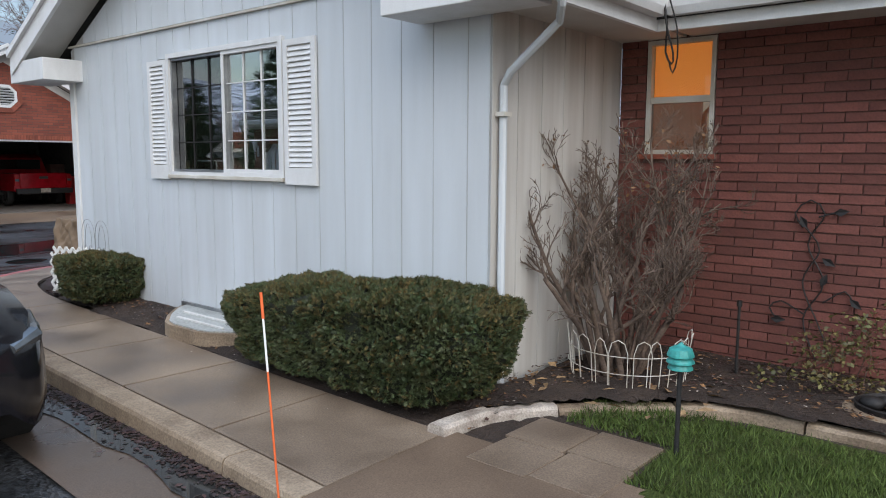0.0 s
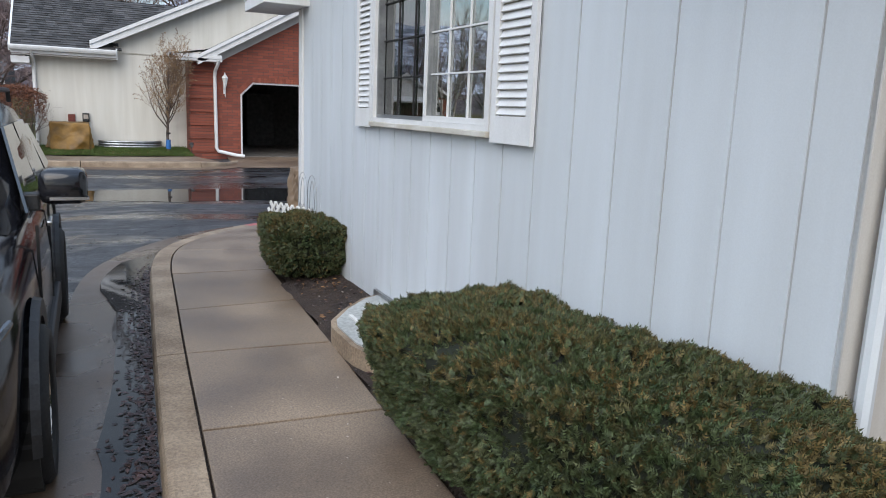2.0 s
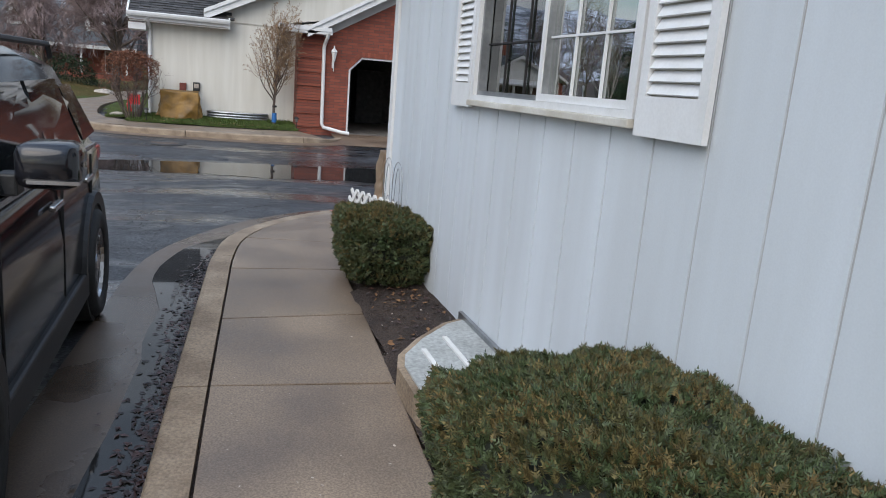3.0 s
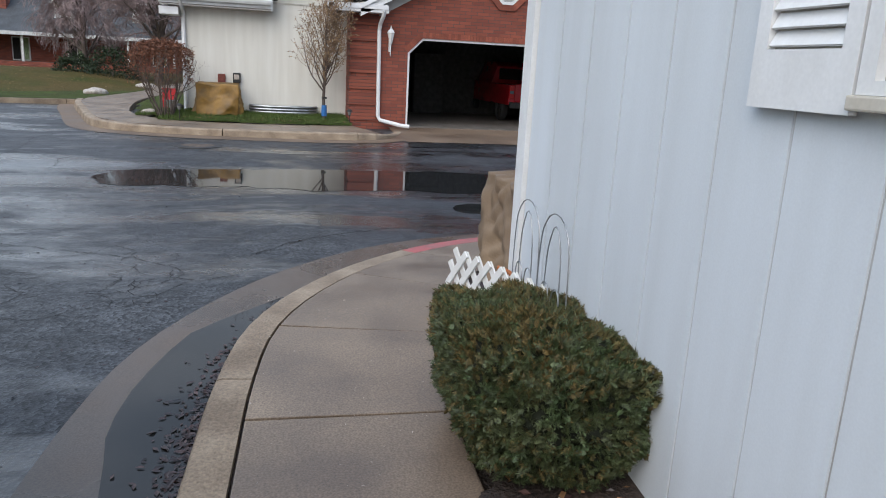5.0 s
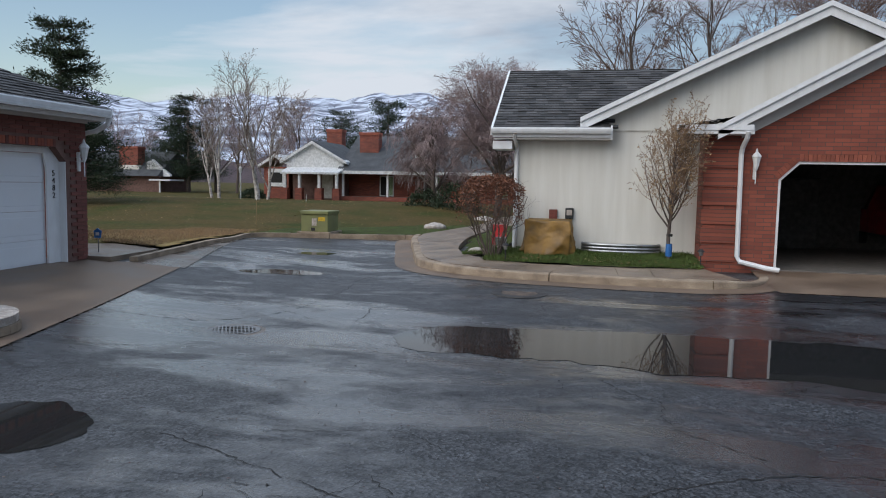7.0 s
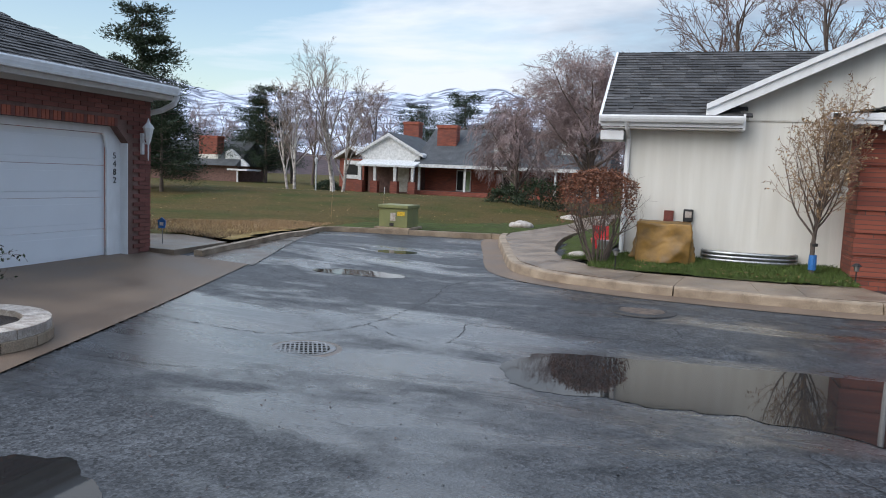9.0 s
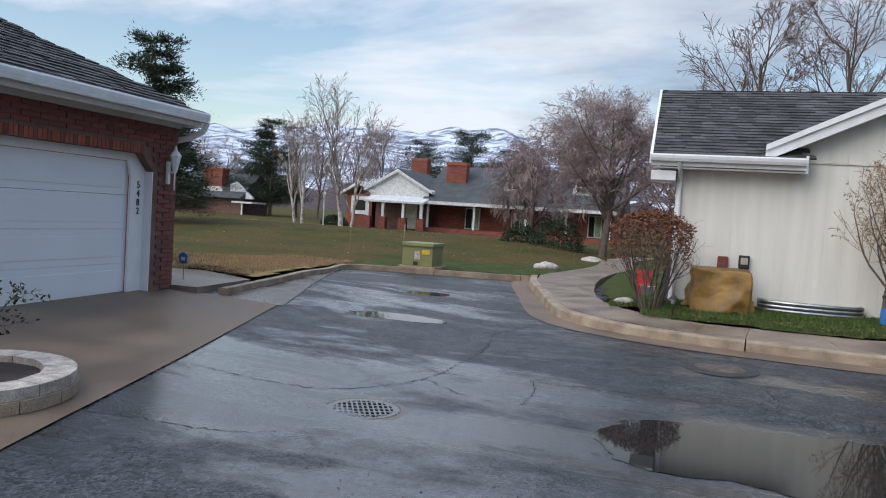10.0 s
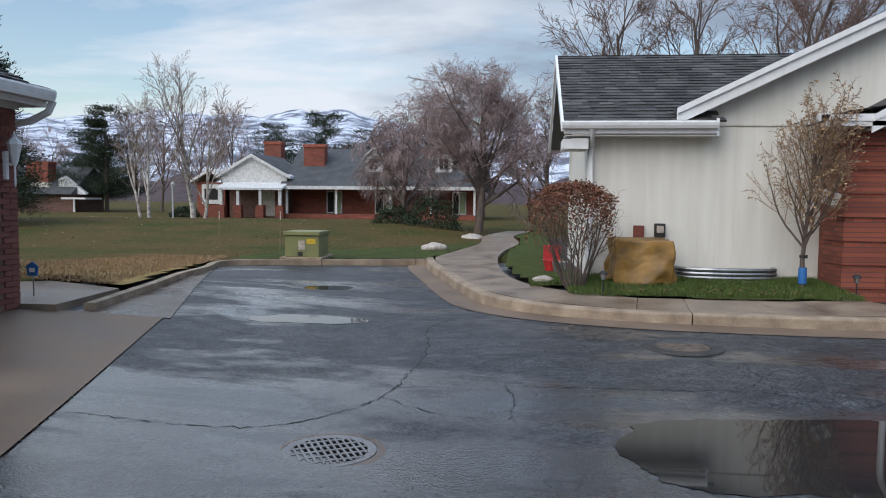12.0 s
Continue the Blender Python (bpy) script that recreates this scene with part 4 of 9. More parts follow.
bm = bmesh.new()
prism(bm, [(-20.62, -6.8), (-22.4, -6.95), (-23.2, -8.6), (-22.6, -9.6), (-20.62, -9.6)], -0.3, -0.07)
tagged(part("side_path", bm, WALK, None), "concrete side path beside the brick garage", "path", kind="structure")

# standing water
rng = random.Random(5)
for name, cx, cy, a, b in PUDDLES:
    bm = bmesh.new()
    n = 320
    ring = []
    for k in range(n):
        th = 2 * math.pi * k / n
        c, s = math.cos(th), math.sin(th)
        if b > 3:
            c, s = math.copysign(abs(c) ** 0.45, c), math.copysign(abs(s) ** 0.8, s)
        x, y = cx + a * c, cy + b * s
        w = 1.0 + 0.30 * noise.fractal(Vector((x * 0.9, y * 0.9, 2)), 0.9, 2.0, 6)
        ring.append(bm.verts.new((cx + a * w * c, cy + b * (w if b < 3 else 1 + (w - 1) * 0.15) * s, float(base_height(cx, cy)) - 0.008)))
    bm.faces.new(ring)
    single(name, bm, WATER, "still rainwater puddle mirroring the sky and houses", "puddle", "puddles on the asphalt")
line = offset_line(KERB_LINE, -0.17)
bm = bmesh.new()
L, R = [], []
for i, p in enumerate(line):
    if -10.75 < p[0] < -3.0:
        w = 0.085 + 0.08 * noise.noise(Vector((p[0] * 1.4, 0, 7))) + 0.03 * noise.noise(Vector((p[0] * 6, 0, 3)))
        if p[0] < -7.6:
            w += 0.20 * float(smoothstep(7.6, 9.0, -p[0])) * float(1 - smoothstep(9.8, 10.7, -p[0]))
        q = offset_line(KERB_LINE, -0.17 - w)[i]
        r = offset_line(KERB_LINE, -0.012)[i]
        z = rz(*p) + 0.016
        L.append(bm.verts.new((q[0], q[1], z))); R.append(bm.verts.new((r[0], r[1], z)))
for i in range(len(L) - 1):
    bm.faces.new((L[i], L[i + 1], R[i + 1], R[i]))
bmesh.ops.recalc_face_normals(bm, faces=bm.faces[:])
single("gutter_puddle", bm, WATER, "thin rainwater lying along the gutter", "puddle", "puddles on the asphalt")

# ---- houses ----


def siding(parent, axis, plane, out, u0, u1, zb, top, mat, width=0.305, holes=(), thick=0.006, gap=0.011):
    """Upright boards with open grooves on a wall. axis: the wall's normal; out: +1 or -1, the way it faces; top: height at u."""
    u = u0
    while u < u1 - 0.02:
        v = min(u + width, u1)
        a, b = u + gap / 2, v - gap / 2
        spans = [(zb, None)]
        for h0, h1, z0, z1 in holes:
            if a < h1 and b > h0:
                if a < h0 - 0.01:
                    pass
                spans = [(zb, z0), (z1, None)]
        for s0, s1 in spans:
            za, zc = (top(a), top(b)) if s1 is None else (s1, s1)
            if min(za, zc) - s0 < 0.02:
                continue
            bm = bmesh.new()
            lo, hi = sorted((plane, plane + out * thick))
            prism(bm, [(a, s0), (b, s0), (b, zc), (a, za)], lo, hi, "x" if axis == "x" else "y")
            part("siding_board", bm, mat, parent)
        u = v


def shingles(bm, p0, along, up, width, length, rng, expose=0.14, tab=0.30, clip=None):
    """Courses of lapped shingles on a roof slope. p0: lower corner; along, up: unit directions; clip(u, v): keep."""
    p0, along, up = Vector(p0), Vector(along), Vector(up)
    nrm = along.cross(up).normalized()
    if nrm.z < 0:
        nrm = -nrm
    v = 0.0
    k = 0
    while v < length:
        u = -tab * rng.random()
        while u < width:
            w = tab * rng.uniform(0.75, 1.2)
            a, b = max(u, 0), min(u + w - 0.008, width)
            if b - a > 0.02 and (clip is None or clip((a + b) / 2, v + expose / 2)):
                t = 0.016 + 0.016 * rng.random()
                q0 = p0 + along * a + up * (v - 0.01 * rng.random())
                q1 = p0 + along * b + up * (v - 0.01 * rng.random())
                top = min(v + expose + 0.03, length)
                r0, r1 = p0 + along * a + up * top, p0 + along * b + up * top
                vs = [bm.verts.new(c) for c in (q0 + nrm * t, q1 + nrm * t, r1 + nrm * 0.004, r0 + nrm * 0.004, q0 - nrm * 0.004, q1 - nrm * 0.004)]
                bm.faces.new(vs[:4]); bm.faces.new((vs[4], vs[5], vs[1], vs[0]))
            u += w
        v += expose
        k += 1
    return bm


def gutter(parent, a, b, mat=TRIM):
    """A white metal gutter with a rolled lip, from a to b (the outer side is to the right of travel)."""
    bm = bmesh.new()
    sweep(bm, [a, b], [(0.0, 0.0), (-0.09, 0.0), (-0.115, 0.05), (-0.125, 0.10), (-0.115, 0.125), (-0.09, 0.115), (-0.09, 0.10), (0.0, 0.10)])
    return part("gutter", bm, mat, parent)


def downspout(parent, pts, mat=TRIM, r=0.042):
    bm = bmesh.new()
    tube(bm, pts, r, 8)
    return part("downspout", bm, mat, parent)


def lantern(at, face, label):
    """A white wall lantern: back plate, arm, glazed cage, roof and a long tail. face: the way it looks out."""
    t = thing("wall_lantern", label, "wall lamp", at, "white wall lanterns")
    x, y, z = at
    fx, fy = face
    bm = B(x - 0.03, x + 0.03, y - 0.03, y + 0.03, z - 0.30, z + 0.06, 0.008)
    part("back_plate", bm, TRIM, t)
    cx, cy = x + fx * 0.13, y + fy * 0.13
    part("arm", tube(bmesh.new(), [(x, y, z - 0.05), (x + fx * 0.08, y + fy * 0.08, z - 0.12), (cx, cy, z - 0.06)], 0.012, 6), TRIM, t)
    part("glass_cage", lathe(bmesh.new(), (cx, cy, z - 0.06), [(0.045, 0), (0.085, 0.2), (0.085, 0.205)], 6), WHITEPL, t)
    part("cap", lathe(bmesh.new(), (cx, cy, z + 0.145), [(0.10, 0), (0.07, 0.05), (0.03, 0.09), (0.012, 0.15), (0.004, 0.17)], 6), TRIM, t)
    part("finial", lathe(bmesh.new(), (cx, cy, z - 0.06), [(0.045, 0), (0.03, -0.04), (0.012, -0.08), (0.012, -0.30), (0.004, -0.34)], 6), TRIM, t)
    return t


def window_grid(parent, axis, plane, out, u0, u1, z0, z1, cols, rows, mat, w=0.014):
    bm = bmesh.new()
    d0, d1 = sorted((plane, plane + out * 0.012))
    for i in range(1, cols):
        u = u0 + (u1 - u0) * i / cols
        box(bm, *((d0, d1, u - w / 2, u + w / 2) if axis == "x" else (u - w / 2, u + w / 2, d0, d1)), z0, z1)
    d0, d1 = sorted((plane + out * 0.001, plane + out * 0.011))
    for j in range(1, rows):
        z = z0 + (z1 - z0) * j / rows
        box(bm, *((d0, d1, u0, u1) if axis == "x" else (u0, u1, d0, d1)), z - w / 2, z + w / 2)
    return part("muntins", bm, mat, parent)


def rail_frame(bm, axis, lo, hi, u0, u1, z0, z1, w, wb=None):
    """A rectangular frame of four rails, butted."""
    wb = wb or w
    def bx(a, b, c, d):
        box(bm, *((lo, hi, a, b) if axis == "x" else (a, b, lo, hi)), c, d)
    bx(u0, u0 + w, z0, z1); bx(u1 - w, u1, z0, z1)
    bx(u0 + w, u1 - w, z0, z0 + wb); bx(u0 + w, u1 - w, z1 - w, z1)
    return bm


# --- near white house ---
W = 3.62
XL, XR = -9.05, -2.96
YB = 5.45
wx0, wx1, wz0, wz1 = -6.88, -5.13, 1.335, 2.48
house = thing("white_house", "white board-sided house wing with a gable and a red brick recess", "house", (XL, W, -0.1), kind="structure")
bm = bmesh.new()
for a, b, c, d in ((XL, wx0, -0.2, 2.62), (wx1, XR, -0.2, 2.62), (wx0, wx1, -0.2, wz0), (wx0, wx1, wz1, 2.62)):
    box(bm, a, b, W, W + 0.15, c, d)
box(bm, XR - 0.15, XR, W + 0.15, YB, -0.2, 2.5)
box(bm, XL, XL + 0.15, W + 0.15, 14, -0.2, 2.5)
part("wall", bm, GROOVE, house)
PEAK = (XL + XR) / 2


def gable_a(u):
    return 2.62 + (abs(XR - XL) / 2 + 0.45 - abs(u - PEAK)) * 0.5


bm = bmesh.new()
prism(bm, [(XL, 2.62), (XR, 2.62), (XR, gable_a(XR) - 0.12), (PEAK, gable_a(PEAK) - 0.12), (XL, gable_a(XL) - 0.12)], W, W + 0.14, "y")
part("gable_wall", bm, GROOVE, house)
siding(house, "y", W, -1, XL + 0.09, XR - 0.02, -0.06, lambda u: 2.755, SIDING, holes=[(wx0, wx1, wz0, wz1)])
siding(house, "y", W, -1, XL + 0.02, XR - 0.02, 2.79, lambda u: gable_a(u) - 0.14, SIDING)
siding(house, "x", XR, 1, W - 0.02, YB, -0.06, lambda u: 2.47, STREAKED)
part("corner_trim", B(XL - 0.025, XL + 0.085, W - 0.028, W + 0.02, -0.06, 2.5), TRIM, house)
part("corner_trim", B(XL - 0.025, XL - 0.002, W + 0.021, W + 0.1, -0.06, 2.5), TRIM, house)
part("drip_flashing", B(XL, XR, W - 0.035, W - 0.001, 2.757, 2.775), OLDTRIM, house)
part("base_strip", B(XL + 0.09, XR, W - 0.03, W - 0.001, -0.1, -0.062), OLDTRIM, house)
# gable roof, rake boards and eaves
HALF = (XR - XL) / 2 + 0.55
for s in (-1, 1):
    e = PEAK + s * HALF
    ze = 2.62 - 0.05
    zp = ze + HALF * 0.5
    bm = bmesh.new()
    prism(bm, [(e, ze + 0.02), (PEAK, zp + 0.02), (PEAK, zp + 0.14), (e, ze + 0.14)], W - 0.42, 14.0 if s < 0 else 9, "y")
    part("roof_deck", bm, SHINGLE, house)
    bm = bmesh.new()
    prism(bm, [(e, ze - 0.12), (PEAK, zp - 0.12), (PEAK, zp + 0.10), (e, ze + 0.10)], W - 0.46, W - 0.421, "y")
    part("rake_board", bm, TRIM, house)
    bm = bmesh.new()
    prism(bm, [(e, ze + 0.08), (PEAK, zp + 0.08), (PEAK, zp + 0.15), (e, ze + 0.15)], W - 0.50, W - 0.461, "y")
    part("rake_moulding", bm, TRIM, house)
    bm = bmesh.new()
    prism(bm, [(e, ze - 0.01), (PEAK, zp - 0.01), (PEAK, zp + 0.015), (e, ze + 0.015)], W - 0.42, W - 0.001, "y")
    part("rake_soffit", bm, SOFFIT, house)
# eave returns
part("eave_return", B(XL - 0.62, XL + 0.28, W - 0.44, W - 0.001, 2.36, 2.60, 0.006), TRIM, house)
part("eave_return", B(XR - 0.62, XR + 0.45, W - 0.42, W - 0.025, 2.43, 2.60, 0.006), TRIM, house)
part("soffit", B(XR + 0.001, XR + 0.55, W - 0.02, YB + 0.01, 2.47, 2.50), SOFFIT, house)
part("fascia", B(XR + 0.552, XR + 0.59, W - 0.42, YB - 0.62, 2.42, 2.60), TRIM, house)
gutter(house, (XR + 0.59, W - 0.45, 2.51), (XR + 0.59, YB - 0.70, 2.51))
downspout(house, [(XR + 0.64, W - 0.25, 2.52), (XR + 0.60, W - 0.16, 2.40), (XR + 0.50, W - 0.02, 2.33), (XR + 0.12, W + 0.02, 2.06), (XR + 0.05, W + 0.05, 1.98), (XR + 0.05, W + 0.05, 0.1), (XR + 0.06, W + 0.05, -0.06)], SIDING, 0.027)
bm = bmesh.new()
for z in (1.78, 0.42):
    box(bm, XR + 0.012, XR + 0.09, W + 0.008, W + 0.092, z, z + 0.03)
part("pipe_strap", bm, OLDTRIM, house)
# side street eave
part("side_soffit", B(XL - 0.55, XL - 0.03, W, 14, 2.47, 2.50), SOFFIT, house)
part("side_fascia", B(XL - 0.59, XL - 0.552, W - 0.42, 14, 2.40, 2.60), TRIM, house)
downspout(house, [(XL - 0.66, W + 0.3, 2.5), (XL - 0.62, W + 0.3, 2.38), (XL - 0.1, W + 0.35, 2.15), (XL - 0.07, W + 0.35, 2.0), (XL - 0.07, W + 0.35, -0.05)])

# white house window and shutters
win = thing("window_1", "white sliding window with grilles, green blinds behind", "window", (wx0, W, wz0), kind="structure")
part("window_frame", rail_frame(bmesh.new(), "y", W - 0.045, W + 0.06, wx0 - 0.03, wx1 + 0.03, wz0 + 0.0, wz1 + 0.03, 0.045, 0.03), TRIM, win, "slim white outer frame")
part("window_sill", B(wx0 - 0.038, wx1 + 0.03, W - 0.062, W + 0.02, wz0 - 0.034, wz0 - 0.001, 0.005), OLDTRIM, win)
mid = (wx0 + wx1) / 2 + 0.03
part("sash", rail_frame(bmesh.new(), "y", W - 0.02, W + 0.03, wx0 + 0.016, mid + 0.02, wz0 + 0.031, wz1 - 0.016, 0.024), ZINC, win)
part("sash", rail_frame(bmesh.new(), "y", W - 0.03, W + 0.01, mid - 0.02, wx1 - 0.016, wz0 + 0.031, wz1 - 0.016, 0.034), TRIM, win)
part("pane", B(wx0 + 0.03, mid, W + 0.035, W + 0.04, wz0 + 0.045, wz1 - 0.03), DARKGLASS, win)
part("pane", B(mid + 0.01, wx1 - 0.04, W + 0.012, W + 0.017, wz0 + 0.055, wz1 - 0.04), GLASS, win)
window_grid(win, "y", W + 0.02, 1, wx0 + 0.04, mid - 0.02, wz0 + 0.055, wz1 - 0.04, 3, 4, IRON, 0.009)
window_grid(win, "y", W - 0.002, 1, mid + 0.014, wx1 - 0.05, wz0 + 0.065, wz1 - 0.05, 3, 4, TRIM, 0.010)
room = thing("room_behind_window", "dim room with green vertical blinds", "room", (wx0, W + 0.2, wz0), kind="structure")
bm = bmesh.new()
box(bm, wx0 - 0.6, wx1 + 0.6, W + 2.6, W + 2.7, -0.1, 2.55)
box(bm, wx0 - 0.7, wx0 - 0.6, W + 0.16, W + 2.7, -0.1, 2.55)
box(bm, wx1 + 0.6, wx1 + 0.7, W + 0.16, W + 2.7, -0.1, 2.55)
box(bm, wx0 - 0.7, wx1 + 0.7, W + 0.16, W + 2.7, 2.56, 2.6)
box(bm, wx0 - 0.7, wx1 + 0.7, W + 0.16, W + 2.7, -0.15, -0.1)
part("room_wall", bm, GARAGE_IN, room)
for i in range(22):
    x = wx0 + 0.06 + i * 0.078
    m = Matrix.Translation((x, W + 0.12, 0)) @ Matrix.Rotation(radians(38 + 7 * math.sin(i * 2.1)), 4, "Z")
    part("blind_slat", B(-0.044, 0.044, -0.002, 0.002, wz0 - 0.02, wz1 - 0.02, m=m), CURTAIN, room)


def shutter(x0, x1, z0, z1, plane):
    t = thing("shutter", "white louvred plastic window shutter", "shutter", (x0, plane, z0), "white shutters", "structure")
    part("frame", rail_frame(bmesh.new(), "y", plane - 0.045, plane - 0.021, x0, x1, z0, z1, 0.05, 0.14), TRIM, t)
    part("backing", B(x0 + 0.02, x1 - 0.02, plane - 0.02, plane - 0.012, z0 + 0.02, z1 - 0.02), OLDTRIM, t)
    n = int((z1 - z0 - 0.19) / 0.042)
    for i in range(n):
        z = z0 + 0.145 + i * (z1 - z0 - 0.2) / n
        m = Matrix.Translation(((x0 + x1) / 2, plane - 0.030, z + 0.02)) @ Matrix.Rotation(radians(-28), 4, "X")
        part("louvre", B(-(x1 - x0) / 2 + 0.052, (x1 - x0) / 2 - 0.052, -0.004, 0.004, -0.02, 0.02, m=m), TRIM, t)
    return t


shutter(-7.27, -6.92, 1.29, 2.46, W)
shutter(-5.08, -4.68, 1.28, 2.47, W)

# brick recess wall
bx0, bx1, bz0, bz1 = -2.72, -2.16, 1.55, 2.46
bm = bmesh.new()
for a, b, c, d in ((XR, bx0, -0.2, 2.5), (bx1, 8, -0.2, 2.5), (bx0, bx1, -0.2, bz0), (bx0, bx1, bz1, 2.5)):
    box(bm, a, b, YB + 0.012, YB + 0.2, c, d)
part("mortar_wall", bm, MORTAR, house)
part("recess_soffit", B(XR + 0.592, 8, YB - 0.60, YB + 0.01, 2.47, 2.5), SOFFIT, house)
part("recess_fascia", B(XR + 0.59, 8, YB - 0.64, YB - 0.602, 2.42, 2.6), TRIM, house)
gutter(house, (XR + 0.70, YB - 0.64, 2.51), (8, YB - 0.64, 2.51))
bm = bmesh.new()
shingles(bm, (XR + 0.3, YB - 0.68, 2.62), (1, 0, 0), (0, 0.894, 0.447), 9, 3.5, random.Random(2))
tagged(part("recess_roof", bm, SHINGLE, house), kind="stuff")
part("recess_deck", prism(bmesh.new(), [(YB - 0.66, 2.58), (9, 4.42), (9, 4.3), (YB - 0.66, 2.5)], XR + 0.3, 8, "x"), SHINGLE, house)
win2 = thing("window_2", "small amber-lit sash window in the brick wall", "window", (bx0, YB, bz0), kind="structure")
part("window_frame", rail_frame(bmesh.new(), "y", YB - 0.012, YB + 0.06, bx0, bx1, bz0, bz1, 0.035), OLDTRIM, win2)
part("meeting_rail", B(bx0 + 0.036, bx1 - 0.036, YB - 0.004, YB + 0.05, 1.96, 2.01), OLDTRIM, win2)
part("window_sill", B(bx0 - 0.04, bx1 + 0.04, YB - 0.06, YB + 0.01, bz0 - 0.04, bz0 - 0.001), BRICK_TRIM, win2)
part("pane", B(bx0 + 0.03, bx1 - 0.03, YB + 0.03, YB + 0.034, 2.01, bz1 - 0.03), CLEAR, win2)
part("pane", B(bx0 + 0.03, bx1 - 0.03, YB + 0.022, YB + 0.026, bz0 + 0.03, 1.96), DARKGLASS, win2)
part("lit_blind", B(bx0 + 0.01, bx1 - 0.01, YB + 0.12, YB + 0.13, bz0, bz1), AMBER, win2, "blind glowing amber from a lamp inside")

# --- far white house with brick garage ---
S, F = -24.98, -23.99
far = thing("garage_house", "cream board-sided house with a red brick garage front, grey shingle roof", "house", (S, 0.42, -0.1), kind="structure")
bm = bmesh.new()
box(bm, S - 0.15, S, 0.42, 4.4, -0.4, 2.75)
box(bm, S - 5.2, S - 0.15, 0.42, 0.57, -0.4, 2.65)
prism(bm, [(S - 5.2, 2.65), (S - 0.15, 2.65), (S - 2.42, 4.1)], 0.42, 0.56, "y")
part("wall", bm, CREAM, far)


def rake_b(y):
    return 2.87 + 0.475 * (y - 1.88) if y < 6.71 else 5.16 - 0.475 * (y - 6.71)


siding(far, "x", S, 1, 0.50, 4.38, -0.05, lambda u: 2.66, CREAM)
bm = bmesh.new()
prism(bm, [(1.95, 2.66), (11.4, 2.66), (11.4, rake_b(11.4) - 0.1), (6.71, rake_b(6.71) - 0.1), (1.95, rake_b(1.95) - 0.05)], S - 0.15, S, "x")
part("gable_wall", bm, CREAM, far)
siding(far, "x", S, 1, 2.0, 9.0, 2.69, lambda u: rake_b(u) - 0.12, CREAM)
part("drip_flashing", B(S, S + 0.03, 2.5, 4.4, 2.662, 2.685), OLDTRIM, far)
siding(far, "y", 0.42, -1, S - 5.2, S - 0.02, -0.05, lambda u: 2.66 + 0.62 * max(0.0, 2.45 - abs(u - (S - 2.42))), CREAM)
part("corner_trim", B(S - 0.01, S + 0.028, 0.40, 0.495, -0.05, 2.5), TRIM, far)
RX, RZ_ = -27.4, 4.36
ex, ez = -24.58, 2.70
slope = Vector((RX - ex, 0, RZ_ - ez))
slen = slope.length
slope.normalize()
bm = bmesh.new()


def left_of_rake(u, v):
    y, z = -0.05 + u, ez + slope.z * v
    x = ex + slope.x * v
    return y < 2.55 or z > rake_b(y) + 0.05


shingles(bm, (ex, -0.05, ez), (0, 1, 0), slope, 7.0, slen, random.Random(4), clip=left_of_rake)
tagged(part("shingle_roof", bm, SHINGLE, far), "weathered grey shingle courses", kind="stuff")
part("roof_deck", prism(bmesh.new(), [(ex, ez - 0.012), (RX, RZ_ - 0.012), (RX - 2.8, ez - 0.012), (RX - 2.8, ez - 0.1), (RX, RZ_ - 0.13), (ex, ez - 0.1)], -0.03, 2.45, "y"), SHINGLE, far)
part("roof_deck", prism(bmesh.new(), [(-25.1, 3.02), (RX, RZ_ - 0.012), (RX - 2.8, ez), (RX - 2.8, ez - 0.1), (RX, RZ_ - 0.13)], 2.45, 7.0, "y"), SHINGLE, far)
part("eave_fascia", B(ex + 0.002, ex + 0.035, -0.05, 2.52, 2.50, 2.69), TRIM, far)
part("eave_soffit", B(S + 0.001, ex, -0.03, 2.50, 2.46, 2.485), SOFFIT, far)
part("eave_end", B(S + 0.03, ex + 0.03, 2.50, 2.54, 2.46, 2.76), TRIM, far)
gutter(far, (ex + 0.035, -0.08, 2.58), (ex + 0.035, 2.5, 2.58))
part("verge_board", prism(bmesh.new(), [(ex + 0.03, ez - 0.16), (RX, RZ_ - 0.14), (RX, RZ_ + 0.02), (ex + 0.03, ez + 0.0)], -0.10, -0.052, "y"), TRIM, far)
part("verge_board", prism(bmesh.new(), [(2 * RX - ex, ez - 0.16), (RX, RZ_ - 0.14), (RX, RZ_ + 0.02), (2 * RX - ex, ez)], -0.10, -0.052, "y"), TRIM, far)
part("eave_return", B(S - 0.35, S + 0.35, -0.06, 0.38, 2.24, 2.42, 0.01), TRIM, far)
downspout(far, [(ex + 0.08, 0.42, 2.58), (ex - 0.02, 0.44, 2.46), (S + 0.10, 0.46, 2.30), (S + 0.08, 0.46, 2.2), (S + 0.08, 0.46, 0.05), (S + 0.15, 0.42, -0.02), (S + 0.75, 0.05, -0.06)])
